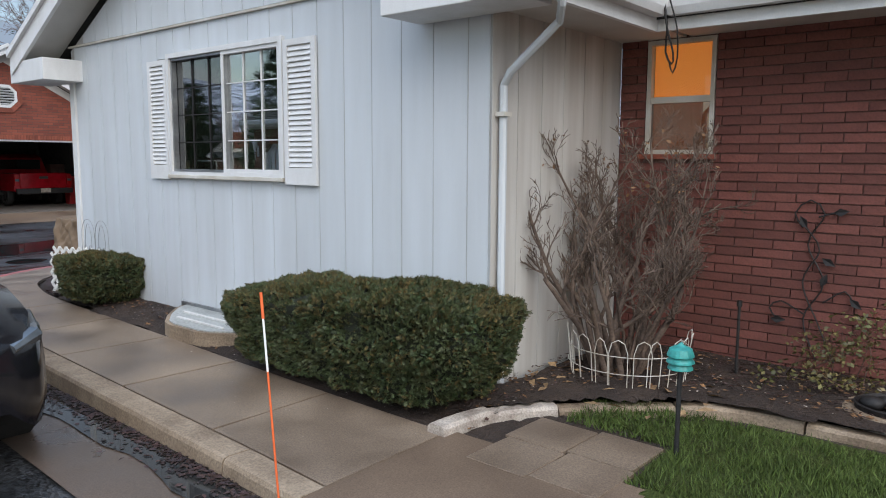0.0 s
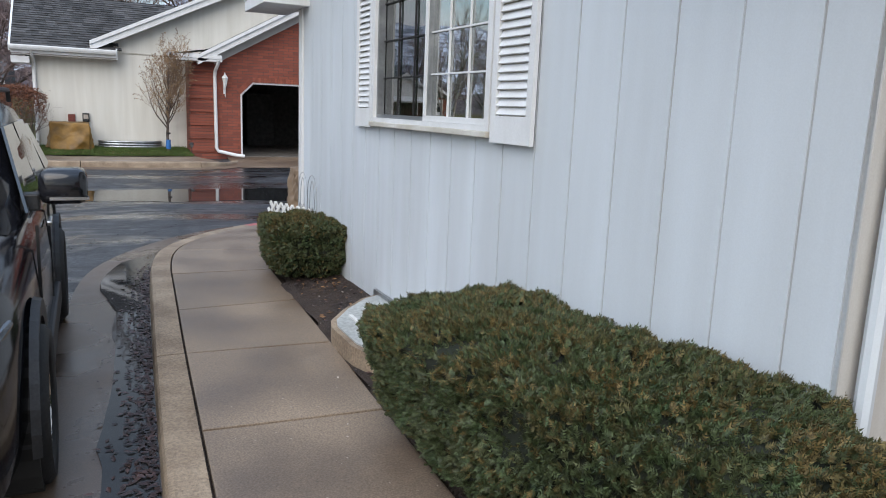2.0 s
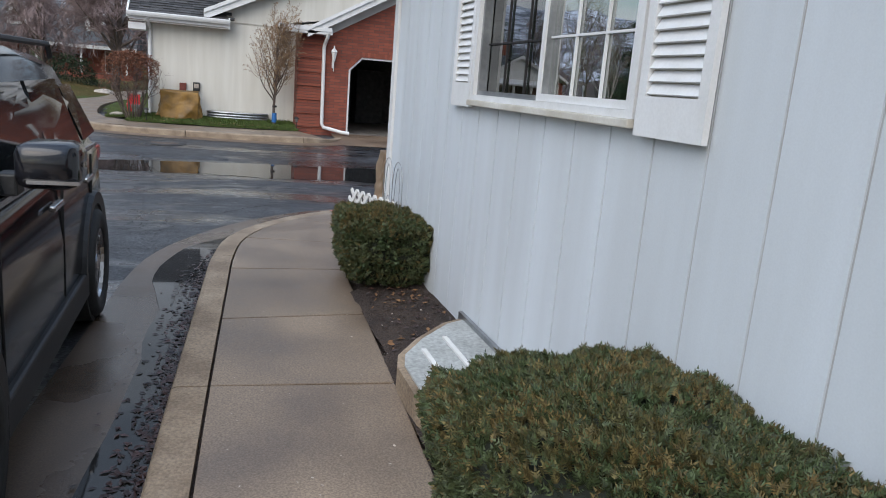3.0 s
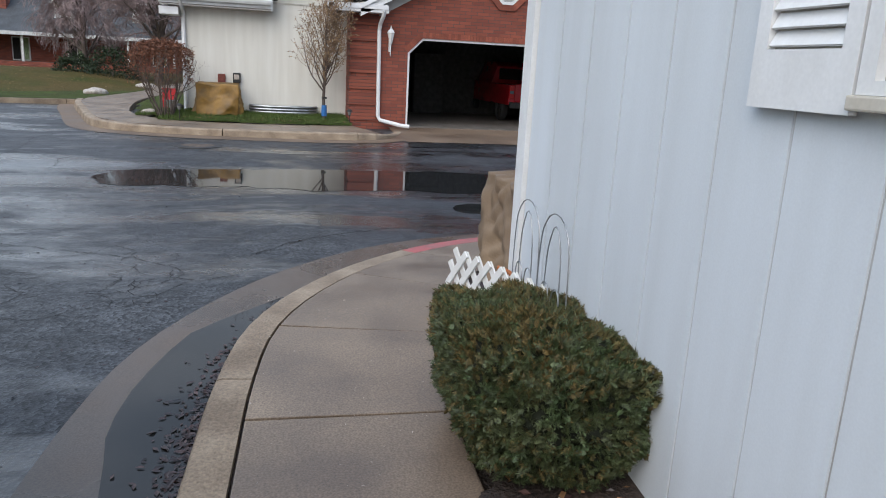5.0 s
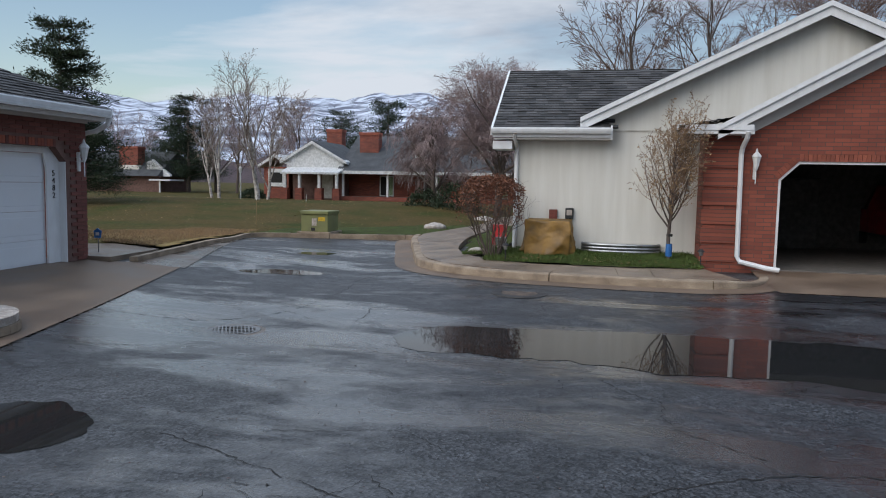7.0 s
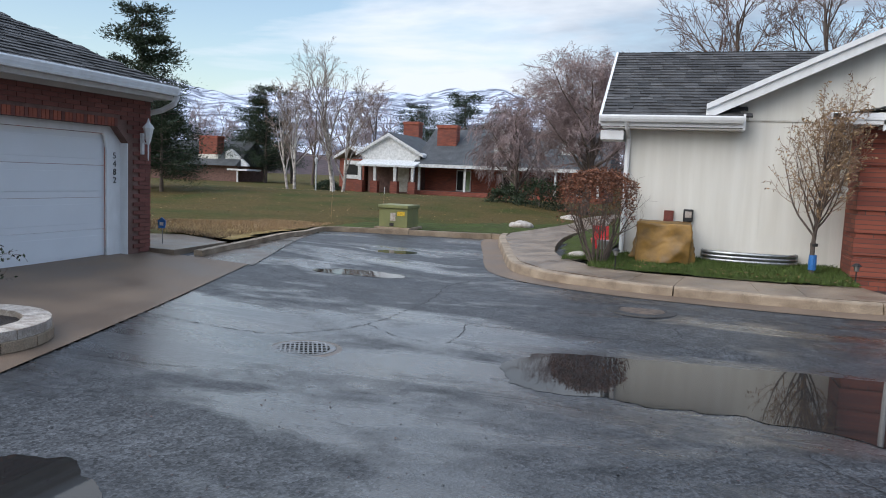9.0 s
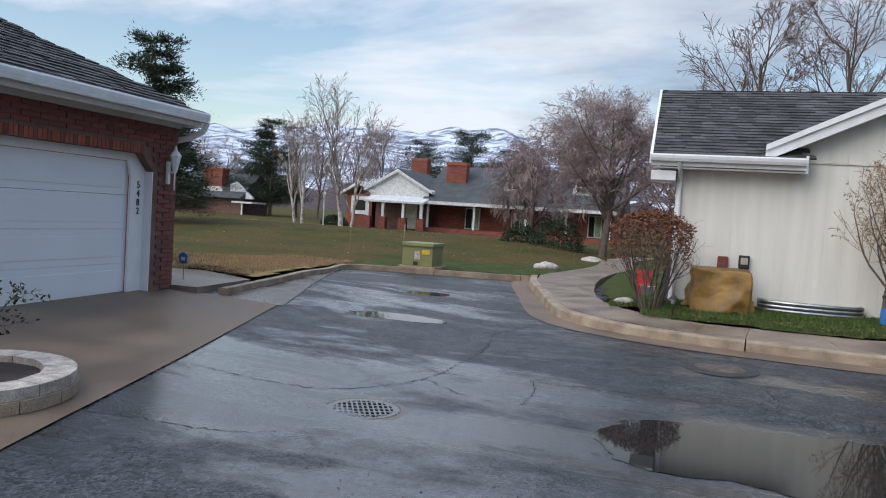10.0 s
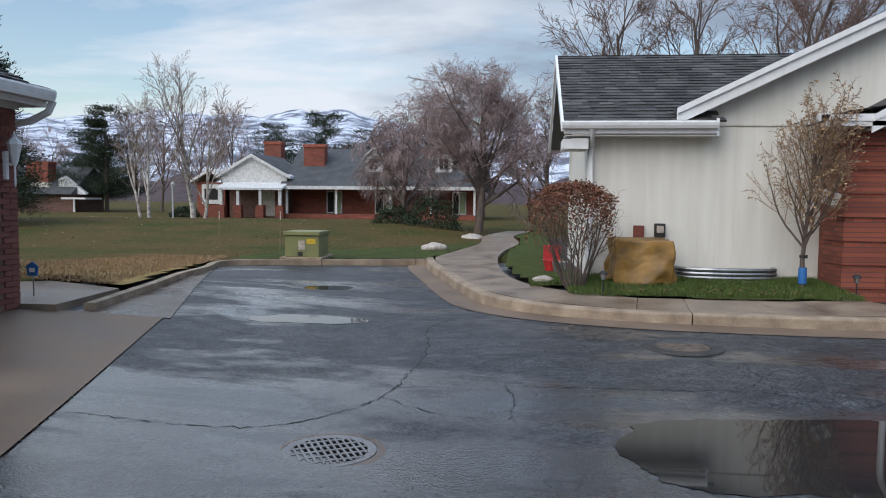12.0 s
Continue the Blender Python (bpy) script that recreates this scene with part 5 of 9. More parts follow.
# upper gable rake
for s, ya, yb in ((1, 1.85, 6.71), (-1, 6.71, 11.6)):
    pts = [(ya, rake_b(ya) - 0.20), (yb, rake_b(yb) - 0.20), (yb, rake_b(yb) + 0.04), (ya, rake_b(ya) + 0.04)]
    part("rake_board", prism(bmesh.new(), pts, S + 0.34, S + 0.38, "x"), TRIM, far)
    pts = [(ya, rake_b(ya) - 0.02), (yb, rake_b(yb) - 0.02), (yb, rake_b(yb) + 0.08), (ya, rake_b(ya) + 0.08)]
    part("rake_moulding", prism(bmesh.new(), pts, S + 0.381, S + 0.43, "x"), TRIM, far)
    pts = [(ya, rake_b(ya) - 0.04), (yb, rake_b(yb) - 0.04), (yb, rake_b(yb) + 0.08), (ya, rake_b(ya) + 0.08)]
    part("roof_slope", prism(bmesh.new(), pts, S - 6, S + 0.335, "x"), SHINGLE, far)
# brick garage front
oy0, oy1, oz = 5.78, 10.76, 2.02
ch = 0.36
GB = 4.38
GE = 12.0


def rake_f(y):
    return 2.84 + 0.555 * (y - 5.0) if y < 8.28 else 2.84 + 0.555 * (11.56 - y)


bm = bmesh.new()
outer = [(GB, -0.4), (oy0, -0.4), (oy0, oz - ch), (oy0 + ch, oz), (oy1 - ch, oz), (oy1, oz - ch), (oy1, -0.4), (GE, -0.4), (GE, 2.6), (11.3, 2.6), (8.28, rake_f(8.28) - 0.22), (5.2, 2.6), (GB, 2.6)]
prism(bm, outer, F - 0.25, F, "x")
bmesh.ops.triangulate(bm, faces=[f for f in bm.faces if len(f.verts) > 4])
part("brick_front", bm, BRICK_X, far)
part("brick_side", B(S + 0.002, F - 0.25, GB, GB + 0.2, -0.4, 2.6), BRICK_Y, far)
part("brick_side", B(F - 7, F - 0.25, GE - 0.2, GE, -0.4, 2.6), BRICK_Y, far)
# quoin bands at the corner
for k in range(7):
    z = -0.02 + k * 0.38
    bm = bmesh.new()
    box(bm, F + 0.001, F + 0.03, GB - 0.03, 5.02, z, z + 0.30)
    box(bm, S + 0.25, F, GB - 0.03, GB - 0.001, z, z + 0.30)
    part("quoin", bm, BRICK_Y, far)
bm = bmesh.new()
edge = [(oy0, -0.12), (oy0, oz - ch), (oy0 + ch, oz), (oy1 - ch, oz), (oy1, oz - ch), (oy1, -0.12)]
for (a, b), (c, d) in zip(edge[1:-1], edge[2:-1]):
    n = max(2, int(math.hypot(c - a, d - b) / 0.08))
    for i in range(n):
        t0, t1 = (i + 0.06) / n, (i + 0.94) / n
        ny, nz = -(d - b), (c - a)
        q = math.hypot(ny, nz)
        ny, nz = ny / q, nz / q
        p = [(a + (c - a) * t0, b + (d - b) * t0), (a + (c - a) * t1, b + (d - b) * t1)]
        prism(bm, [p[0], p[1], (p[1][0] + ny * 0.14, p[1][1] + nz * 0.14), (p[0][0] + ny * 0.14, p[0][1] + nz * 0.14)], F + 0.001, F + 0.018, "x")
part("soldier_course", bm, BRICK_TRIM, far, "brick soldier course over the opening")
bm = bmesh.new()
inner = [(oy0 + 0.05, -0.12), (oy0 + 0.05, oz - ch - 0.02), (oy0 + ch + 0.02, oz - 0.05), (oy1 - ch - 0.12, oz - 0.05), (oy1 - 0.16, oz - ch - 0.1), (oy1 - 0.16, -0.12)]
for (a, b), (c, d), (e2, g) in zip(zip(edge, edge[1:]), zip(inner, inner[1:]), zip(edge, edge[1:])):
    prism(bm, [a, b, d, c], F - 0.22, F - 0.012, "x")
part("opening_trim", bm, TRIM, far)
for s, ya, yb in ((1, 4.55, 8.28), (-1, 8.28, 12.1)):
    z0, z1 = (rake_f(ya), rake_f(yb))
    part("rake_board", prism(bmesh.new(), [(ya, z0 - 0.17), (yb, z1 - 0.17), (yb, z1 + 0.05), (ya, z0 + 0.05)], F + 0.36, F + 0.40, "x"), TRIM, far)
    part("rake_moulding", prism(bmesh.new(), [(ya, z0), (yb, z1), (yb, z1 + 0.10), (ya, z0 + 0.10)], F + 0.401, F + 0.45, "x"), TRIM, far)
    part("rake_soffit", prism(bmesh.new(), [(ya, z0 - 0.13), (yb, z1 - 0.13), (yb, z1 - 0.09), (ya, z0 - 0.09)], F + 0.001, F + 0.36, "x"), SOFFIT, far)
    part("frieze_board", prism(bmesh.new(), [(ya + (0.5 if s > 0 else 0), z0 - 0.40 + (0.277 if s > 0 else 0)), (yb - (0.5 if s < 0 else 0), z1 - 0.40 + (0.277 if s < 0 else 0)), (yb - (0.5 if s < 0 else 0), z1 - 0.16 + (0.277 if s < 0 else 0)), (ya + (0.5 if s > 0 else 0), z0 - 0.16 + (0.277 if s > 0 else 0))], F + 0.002, F + 0.03, "x"), SOFFIT, far)
    part("roof_slope", prism(bmesh.new(), [(ya, z0 - 0.08), (yb, z1 - 0.08), (yb, z1 + 0.09), (ya, z0 + 0.09)], F - 7, F + 0.355, "x"), SHINGLE, far)
part("eave_return", B(S + 0.6, F + 0.40, 3.86, 5.22, 2.52, 2.66, 0.01), TRIM, far)
part("eave_return", B(F - 0.2, F + 0.40, 11.35, 12.55, 2.52, 2.66, 0.01), TRIM, far)
bm = bmesh.new()
shingles(bm, (F + 0.40, 3.84, 2.67), (-1, 0, 0), (0, 0.985, 0.17), 1.2, 1.1, random.Random(9))
tagged(part("return_shingles", bm, SHINGLE, far), kind="stuff")
gutter(far, (F + 0.42, 5.2, 2.60), (F + 0.42, 3.78, 2.60))
gutter(far, (F + 0.42, 3.8, 2.60), (S + 0.5, 3.8, 2.60))
downspout(far, [(F + 0.40, 5.1, 2.58), (F + 0.34, 5.1, 2.46), (F + 0.12, 5.06, 2.28), (F + 0.07, 5.05, 2.15), (F + 0.07, 5.07, 0.10), (F + 0.10, 5.12, 0.0), (F + 0.30, 5.6, -0.10), (F + 0.34, 5.82, -0.12)], r=0.05)
downspout(far, [(F + 0.40, 11.5, 2.58), (F + 0.30, 11.5, 2.4), (F + 0.07, 11.35, 2.2), (F + 0.07, 11.33, 0.05), (F + 0.2, 11.2, -0.05), (F + 0.4, 10.95, -0.09)], r=0.05)
# octagonal louvred vent
vent = thing("gable_vent", "white octagonal louvred vent framed in brick", "vent", (F, 8.26, 3.28), kind="structure")
bm = bmesh.new()
for k in range(8):
    a0, a1 = math.pi / 8 + k * math.pi / 4, math.pi / 8 + (k + 1) * math.pi / 4
    prism(bm, [(8.26 + r * math.cos(a), 3.28 + r * math.sin(a)) for r, a in ((0.36, a0), (0.36, a1), (0.51, a1 - 0.01), (0.51, a0 + 0.01))], F + 0.001, F + 0.04, "x")
part("brick_surround", bm, BRICK_TRIM, vent)
bm = bmesh.new()
for k in range(8):
    a0, a1 = math.pi / 8 + k * math.pi / 4, math.pi / 8 + (k + 1) * math.pi / 4
    prism(bm, [(8.26 + r * math.cos(a), 3.28 + r * math.sin(a)) for r, a in ((0.28, a0), (0.28, a1), (0.359, a1), (0.359, a0))], F + 0.002, F + 0.05, "x")
part("vent_frame", bm, TRIM, vent)
part("backing", prism(bmesh.new(), [(8.26 + 0.3 * math.cos(math.pi / 8 + k * math.pi / 4), 3.28 + 0.3 * math.sin(math.pi / 8 + k * math.pi / 4)) for k in range(8)], F + 0.001, F + 0.006, "x"), DARK, vent)
for k in range(7):
    z = 3.28 - 0.23 + k * 0.077
    hw = min(0.27, 0.38 - abs(z - 3.28))
    m = Matrix.Translation((F + 0.03, 8.26, z)) @ Matrix.Rotation(radians(-35), 4, "Y")
    part("slat", B(-0.028, 0.028, -hw, hw, -0.006, 0.006, m=m), TRIM, vent)
lantern((F + 0.03, 5.32, 1.95), (1, 0), "white wall lantern on the brick garage front")
lantern((F + 0.03, 11.2, 1.92), (1, 0), "white wall lantern on the brick garage front")
# garage room
gar = thing("garage_room", "dark garage interior with cluttered walls", "garage", (F, oy0, -0.15), kind="structure")
part("floor", B(F - 6.5, F - 0.02, 4.6, GE - 0.2, -0.25, -0.145), FLOOR_IN, gar)
bm = bmesh.new()
box(bm, F - 6.6, F - 6.5, 4.4, GE, -0.2, 2.6)
box(bm, F - 6.5, F - 0.26, GE - 0.3, GE - 0.21, -0.2, 2.6)
box(bm, F - 6.5, F - 0.26, 4.6, 4.7, -0.2, 2.6)
part("wall", bm, GARAGE_IN, gar)
part("garage_ceiling", B(F - 6.6, F - 0.26, 4.4, GE, 2.5, 2.58), GARAGE_IN, gar)
part("raised_door", B(F - 3.0, F - 0.3, oy0, oy1, 2.12, 2.16), TRIM, gar)

# --- neighbouring brick garage with the white door ---
DY = -7.32
nb = thing("brick_garage", "red brick garage with a white sectional door and grey roof", "garage", (-20.65, DY, -0.1), kind="structure")
dx0, dx1, dz = -20.13, -14.9, 1.98
nch = 0.26
wall_out = [(-20.66, -0.5), (-20.66, 2.62), (-12.5, 2.62), (-12.5, -0.5), (dx1, -0.5), (dx1, dz), (dx0 + nch, dz), (dx0, dz - nch), (dx0, -0.5)]
bm = bmesh.new()
prism(bm, wall_out, DY - 0.24, DY - 0.014, "y")
bmesh.ops.triangulate(bm, faces=[f for f in bm.faces if len(f.verts) > 4])
part("wall", bm, MORTAR, nb)
part("side_wall", B(-20.66, -20.42, DY - 9, DY - 0.24, -0.5, 2.62), BRICK_X, nb)
bm = bmesh.new()
prism(bm, [(dx0, -0.3), (dx0, dz - nch), (dx0 + nch, dz), (dx1, dz), (dx1, dz - 0.12), (dx0 + nch + 0.12, dz - 0.12), (dx0 + 0.32, dz - nch - 0.12), (dx0 + 0.32, -0.3)], DY - 0.20, DY - 0.16, "y")
bmesh.ops.triangulate(bm, faces=[f for f in bm.faces if len(f.verts) > 4])
part("door_jamb", bm, TRIM, nb)
part("jamb_reveal", B(dx0 + 0.0, dx0 + 0.02, DY - 0.16, DY - 0.02, -0.3, dz - nch), TRIM, nb)
part("soffit", B(-20.74, -12.5, DY - 0.01, DY + 0.50, 2.57, 2.60), SOFFIT, nb)
part("fascia", B(-20.74, -12.5, DY + 0.322, DY + 0.36, 2.50, 2.70), TRIM, nb)
part("frieze", B(-20.7, -12.5, DY - 0.008, DY + 0.02, 2.46, 2.57), SOFFIT, nb)
gutter(nb, (-12.5, DY + 0.36, 2.60), (-20.79, DY + 0.36, 2.60))
bm = bmesh.new()
part("fascia", B(-20.78, -20.742, DY - 9, DY + 0.36, 2.50, 2.70), TRIM, nb)
gutter(nb, (-20.78, DY + 0.42, 2.60), (-20.78, DY - 9, 2.60))
part("side_soffit", B(-20.74, -20.66, DY - 9, DY - 0.012, 2.57, 2.60), SOFFIT, nb)
bm = bmesh.new()
up = Vector((0, -0.894, 0.447))


def hip(u, v):
    return u < 8.39 - 0.894 * v * 1.0


shingles(bm, (-12.4, DY + 0.44, 2.70), (-1, 0, 0), up, 8.44, 4.6, random.Random(8), clip=hip)
tagged(part("shingle_roof", bm, SHINGLE, nb), "weathered grey shingle courses", kind="stuff")
bm = bmesh.new()
vs = [bm.verts.new(c) for c in ((-12.4, DY + 0.44, 2.69), (-20.82, DY + 0.44, 2.69), (-16.74, DY + 0.44 - 4.11, 4.74), (-12.4, DY + 0.44 - 4.11, 4.74), (-20.82, DY - 9, 2.69), (-16.74, DY - 9, 4.74))]
bm.faces.new((vs[0], vs[1], vs[2], vs[3])); bm.faces.new((vs[1], vs[4], vs[5], vs[2]))
part("roof_deck", bm, SHINGLE, nb)
downspout(nb, [(-20.88, DY + 0.38, 2.6), (-20.86, DY + 0.32, 2.45), (-20.80, DY + 0.12, 2.33), (-20.78, DY - 0.12, 2.28), (-20.74, DY - 0.2, 2.15), (-20.74, DY - 0.2, -0.1)], r=0.05)
DOORWHITE = material("clean_white_door_paint", (0.74, 0.765, 0.79), 0.45, second=(0.70, 0.725, 0.75), scale=1.2, fine=90, bump=0.04, bump_dist=0.002, fine_mix=0.02)
door = thing("garage_door", "closed white sectional garage door with raised panels", "garage door", (dx0 + 0.32, DY - 0.2, -0.15), kind="structure")
for k in range(4):
    z0 = -0.22 + k * 0.52
    z1 = min(z0 + 0.515, dz - 0.10)
    sec = part("door_section", B(dx0 + 0.3, dx1, DY - 0.27, DY - 0.235, z0, z1), DOORWHITE, door)
    x = dx0 + 0.36
    while x < dx1 - 0.2:
        part("panel", B(x, x + 2.2, DY - 0.235, DY - 0.229, z0 + 0.10, z1 - 0.10, 0.003), DOORWHITE, sec)
        x += 2.24
lantern((-20.42, DY + 0.02, 1.85), (0, 1), "white wall lantern on the brick pier")

# ---- plants ----
BIRCH_TWIG = material("pale_birch_twigs", (0.30, 0.235, 0.19), 0.9, second=(0.19, 0.14, 0.115), scale=1, fine=6, bump=0)


class Wood:
    """Collects tapered branch tubes and leaf blades as plain vertex lists."""

    def __init__(self, seed, least=0.0016):
        self.r = random.Random(seed)
        self.least = least
        self.v, self.f, self.lv, self.lf, self.tips = [], [], [], [], []
        self.thin_v, self.thin_f = [], []

    def limb(self, pts, rads, sides, thin=False):
        v, f = (self.thin_v, self.thin_f) if thin else (self.v, self.f)
        base = len(v)
        n = len(pts)
        for i, p in enumerate(pts):
            d = (pts[min(i + 1, n - 1)] - pts[max(i - 1, 0)]).normalized()
            u = d.cross(Vector((0.31, 0.17, 0.93))).normalized() if abs(d.z) < 0.98 else Vector((1, 0, 0))
            w = d.cross(u)
            for k in range(sides):
                a = 2 * math.pi * k / sides
                v.append(tuple(p + rads[i] * (math.cos(a) * u + math.sin(a) * w)))
        for i in range(n - 1):
            for k in range(sides):
                f.append((base + i * sides + k, base + i * sides + (k + 1) % sides, base + (i + 1) * sides + (k + 1) % sides, base + (i + 1) * sides + k))

    def leaf(self, p, d, size, width=0.5):
        r = self.r
        d = d.normalized()
        s = d.cross(Vector((r.uniform(-1, 1), r.uniform(-1, 1), r.uniform(-1, 1))))
        s = s.normalized() if s.length > 1e-4 else Vector((1, 0, 0))
        b = len(self.lv)
        w = size * width / 2
        self.lv += [tuple(p), tuple(p + d * size * 0.5 + s * w), tuple(p + d * size), tuple(p + d * size * 0.5 - s * w)]
        self.lf.append((b, b + 1, b + 2, b + 3))

    def grow(self, p, d, length, rad, level, spec):
        """spec per level: (segments, wobble, rise, children, child length share, spread, start share)."""
        r = self.r
        seg, wob, rise, kids, share, spread, start = spec[level]
        pts, rads = [p.copy()], [rad]
        d = d.normalized()
        for i in range(seg):
            d = (d + Vector((r.gauss(0, wob), r.gauss(0, wob), r.gauss(0, wob) + rise))).normalized()
            p = p + d * length / seg
            pts.append(p.copy())
            rads.append(max(rad * (1 - 0.75 * (i + 1) / seg), self.least))
        last = level >= len(spec) - 1
        self.limb(pts, rads, 8 if level == 0 else (5 if level == 1 else 3), thin=level >= 2)
        if last:
            self.tips.append((pts[-1], d, pts))
            return
        for k in range(kids):
            t = start + (1 - start) * (k + r.random()) / kids
            i = min(int(t * seg), seg - 1)
            q = pts[i].lerp(pts[i + 1], t * seg - i)
            dd = (pts[i + 1] - pts[i]).normalized()
            side = dd.orthogonal().normalized()
            side.rotate(Matrix.Rotation(r.uniform(0, 2 * math.pi), 3, dd))
            a = spread * r.uniform(0.6, 1.3)
            nd = dd * math.cos(a) + side * math.sin(a)
            self.grow(q, nd, length * share * r.uniform(0.65, 1.2) * (1.1 - 0.45 * t), max(rads[i] * 0.55, self.least * 1.3), level + 1, spec)

    def build(self, t, bark, twig, leafmat=None, trunk="trunk", twigs="twig_crown", leaves="foliage"):
        o = put(trunk, raw(trunk, self.v, self.f, bark, True), t)
        if self.thin_v:
            put(twigs, raw(twigs, self.thin_v, self.thin_f, twig), t)
        if self.lv and leafmat:
            put(leaves, raw(leaves, self.lv, self.lf, leafmat), t)
        return t


def bare_tree(name, at, height, seed, label, bark=BARK, twig=TWIG, trunk_r=0.16, fork=0.3, spread=0.55, levels=4, kids=(7, 6, 6), rise=0.03, lean=(0, 0), share=(0.62, 0.55, 0.5), stems=1, leafmat=None, leaf=0.05, leaf_share=0.0, group="", category="tree", droop=None, least=0.0016, last_kids=0):
    t = thing(name, label, category, at, group)
    w = Wood(seed, least)
    base = Vector(at)
    for s in range(stems):
        a = s * 2 * math.pi / max(stems, 1) + seed
        out = Vector((math.cos(a), math.sin(a), 0)) * (0.28 if stems > 1 else 0)
        spec = [(9, 0.05, 0.02, kids[0], share[0], spread, fork)]
        spec.append((7, 0.09, rise, kids[1], share[1], spread, 0.25))
        if levels > 2:
            spec.append((5, 0.13, rise if droop is None else droop, kids[2], share[2], spread * 1.1, 0.2))
        if levels > 3:
            spec.append((3, 0.16, 0.02 if droop is None else droop * 1.6, last_kids, 0.6, spread, 0.15))
            if last_kids:
                spec.append((2, 0.18, 0.02 if droop is None else droop * 2, 0, 0, 0, 0))
        else:
            spec[-1] = (4, 0.15, rise, 0, 0, 0, 0)
        w.grow(base + out * trunk_r - Vector((0, 0, 0.05)), Vector((lean[0], lean[1], 1)) + out, height * 0.78, trunk_r, 0, spec)
    if leafmat:
        r = w.r
        for p, d, pts in w.tips:
            if r.random() < leaf_share:
                for q in pts[1:]:
                    if r.random() < 0.7:
                        w.leaf(q, Vector((r.gauss(0, 1), r.gauss(0, 1), r.gauss(-0.4, 0.6))), leaf * r.uniform(0.6, 1.3))
    return w.build(t, bark, twig, leafmat)


def pine_tree(at, height, width, seed, label, mat=PINE, levels=15, blades=420):
    """A conifer: trunk, drooping whorled boughs, each with many needle tufts."""
    t = thing("pine_tree", label, "tree", at, "dark pines")
    w = Wood(seed)
    r = w.r
    p = Vector(at)
    w.limb([p, p + Vector((0, 0, height * 0.5)), p + Vector((0, 0, height * 0.98))], [height * 0.02, height * 0.012, 0.01], 7)
    for k in range(levels):
        z = height * (0.16 + 0.82 * (k + r.random() * 0.6) / levels)
        reach = width * 0.78 * (1 - 0.9 * z / height) ** 0.6 * r.uniform(0.75, 1.2) + 0.15
        for m in range(r.randint(4, 6)):
            a = r.uniform(0, 2 * math.pi)
            d = Vector((math.cos(a), math.sin(a), r.uniform(-0.05, 0.3)))
            L = reach * r.uniform(0.55, 1.15)
            q = p + Vector((0, 0, z))
            end = q + d * L
            w.limb([q, q.lerp(end, 0.5) + Vector((0, 0, 0.04 * L)), end], [0.03, 0.02, 0.008], 3, thin=True)
            n = max(24, int(4.6 * blades / levels * L / max(width * 0.3, 0.1)))
            for i in range(n):
                s = r.random() ** 0.6
                c = q.lerp(end, s) + Vector((r.gauss(0, 0.10 * L + 0.06), r.gauss(0, 0.10 * L + 0.06), r.gauss(0, 0.06 * L + 0.05)))
                w.leaf(c, d + Vector((r.gauss(0, 0.8), r.gauss(0, 0.8), r.gauss(0.3, 0.7))), height * r.uniform(0.012, 0.027), 0.26)
    return w.build(t, BARK, BARK, mat, twigs="boughs", leaves="needles")


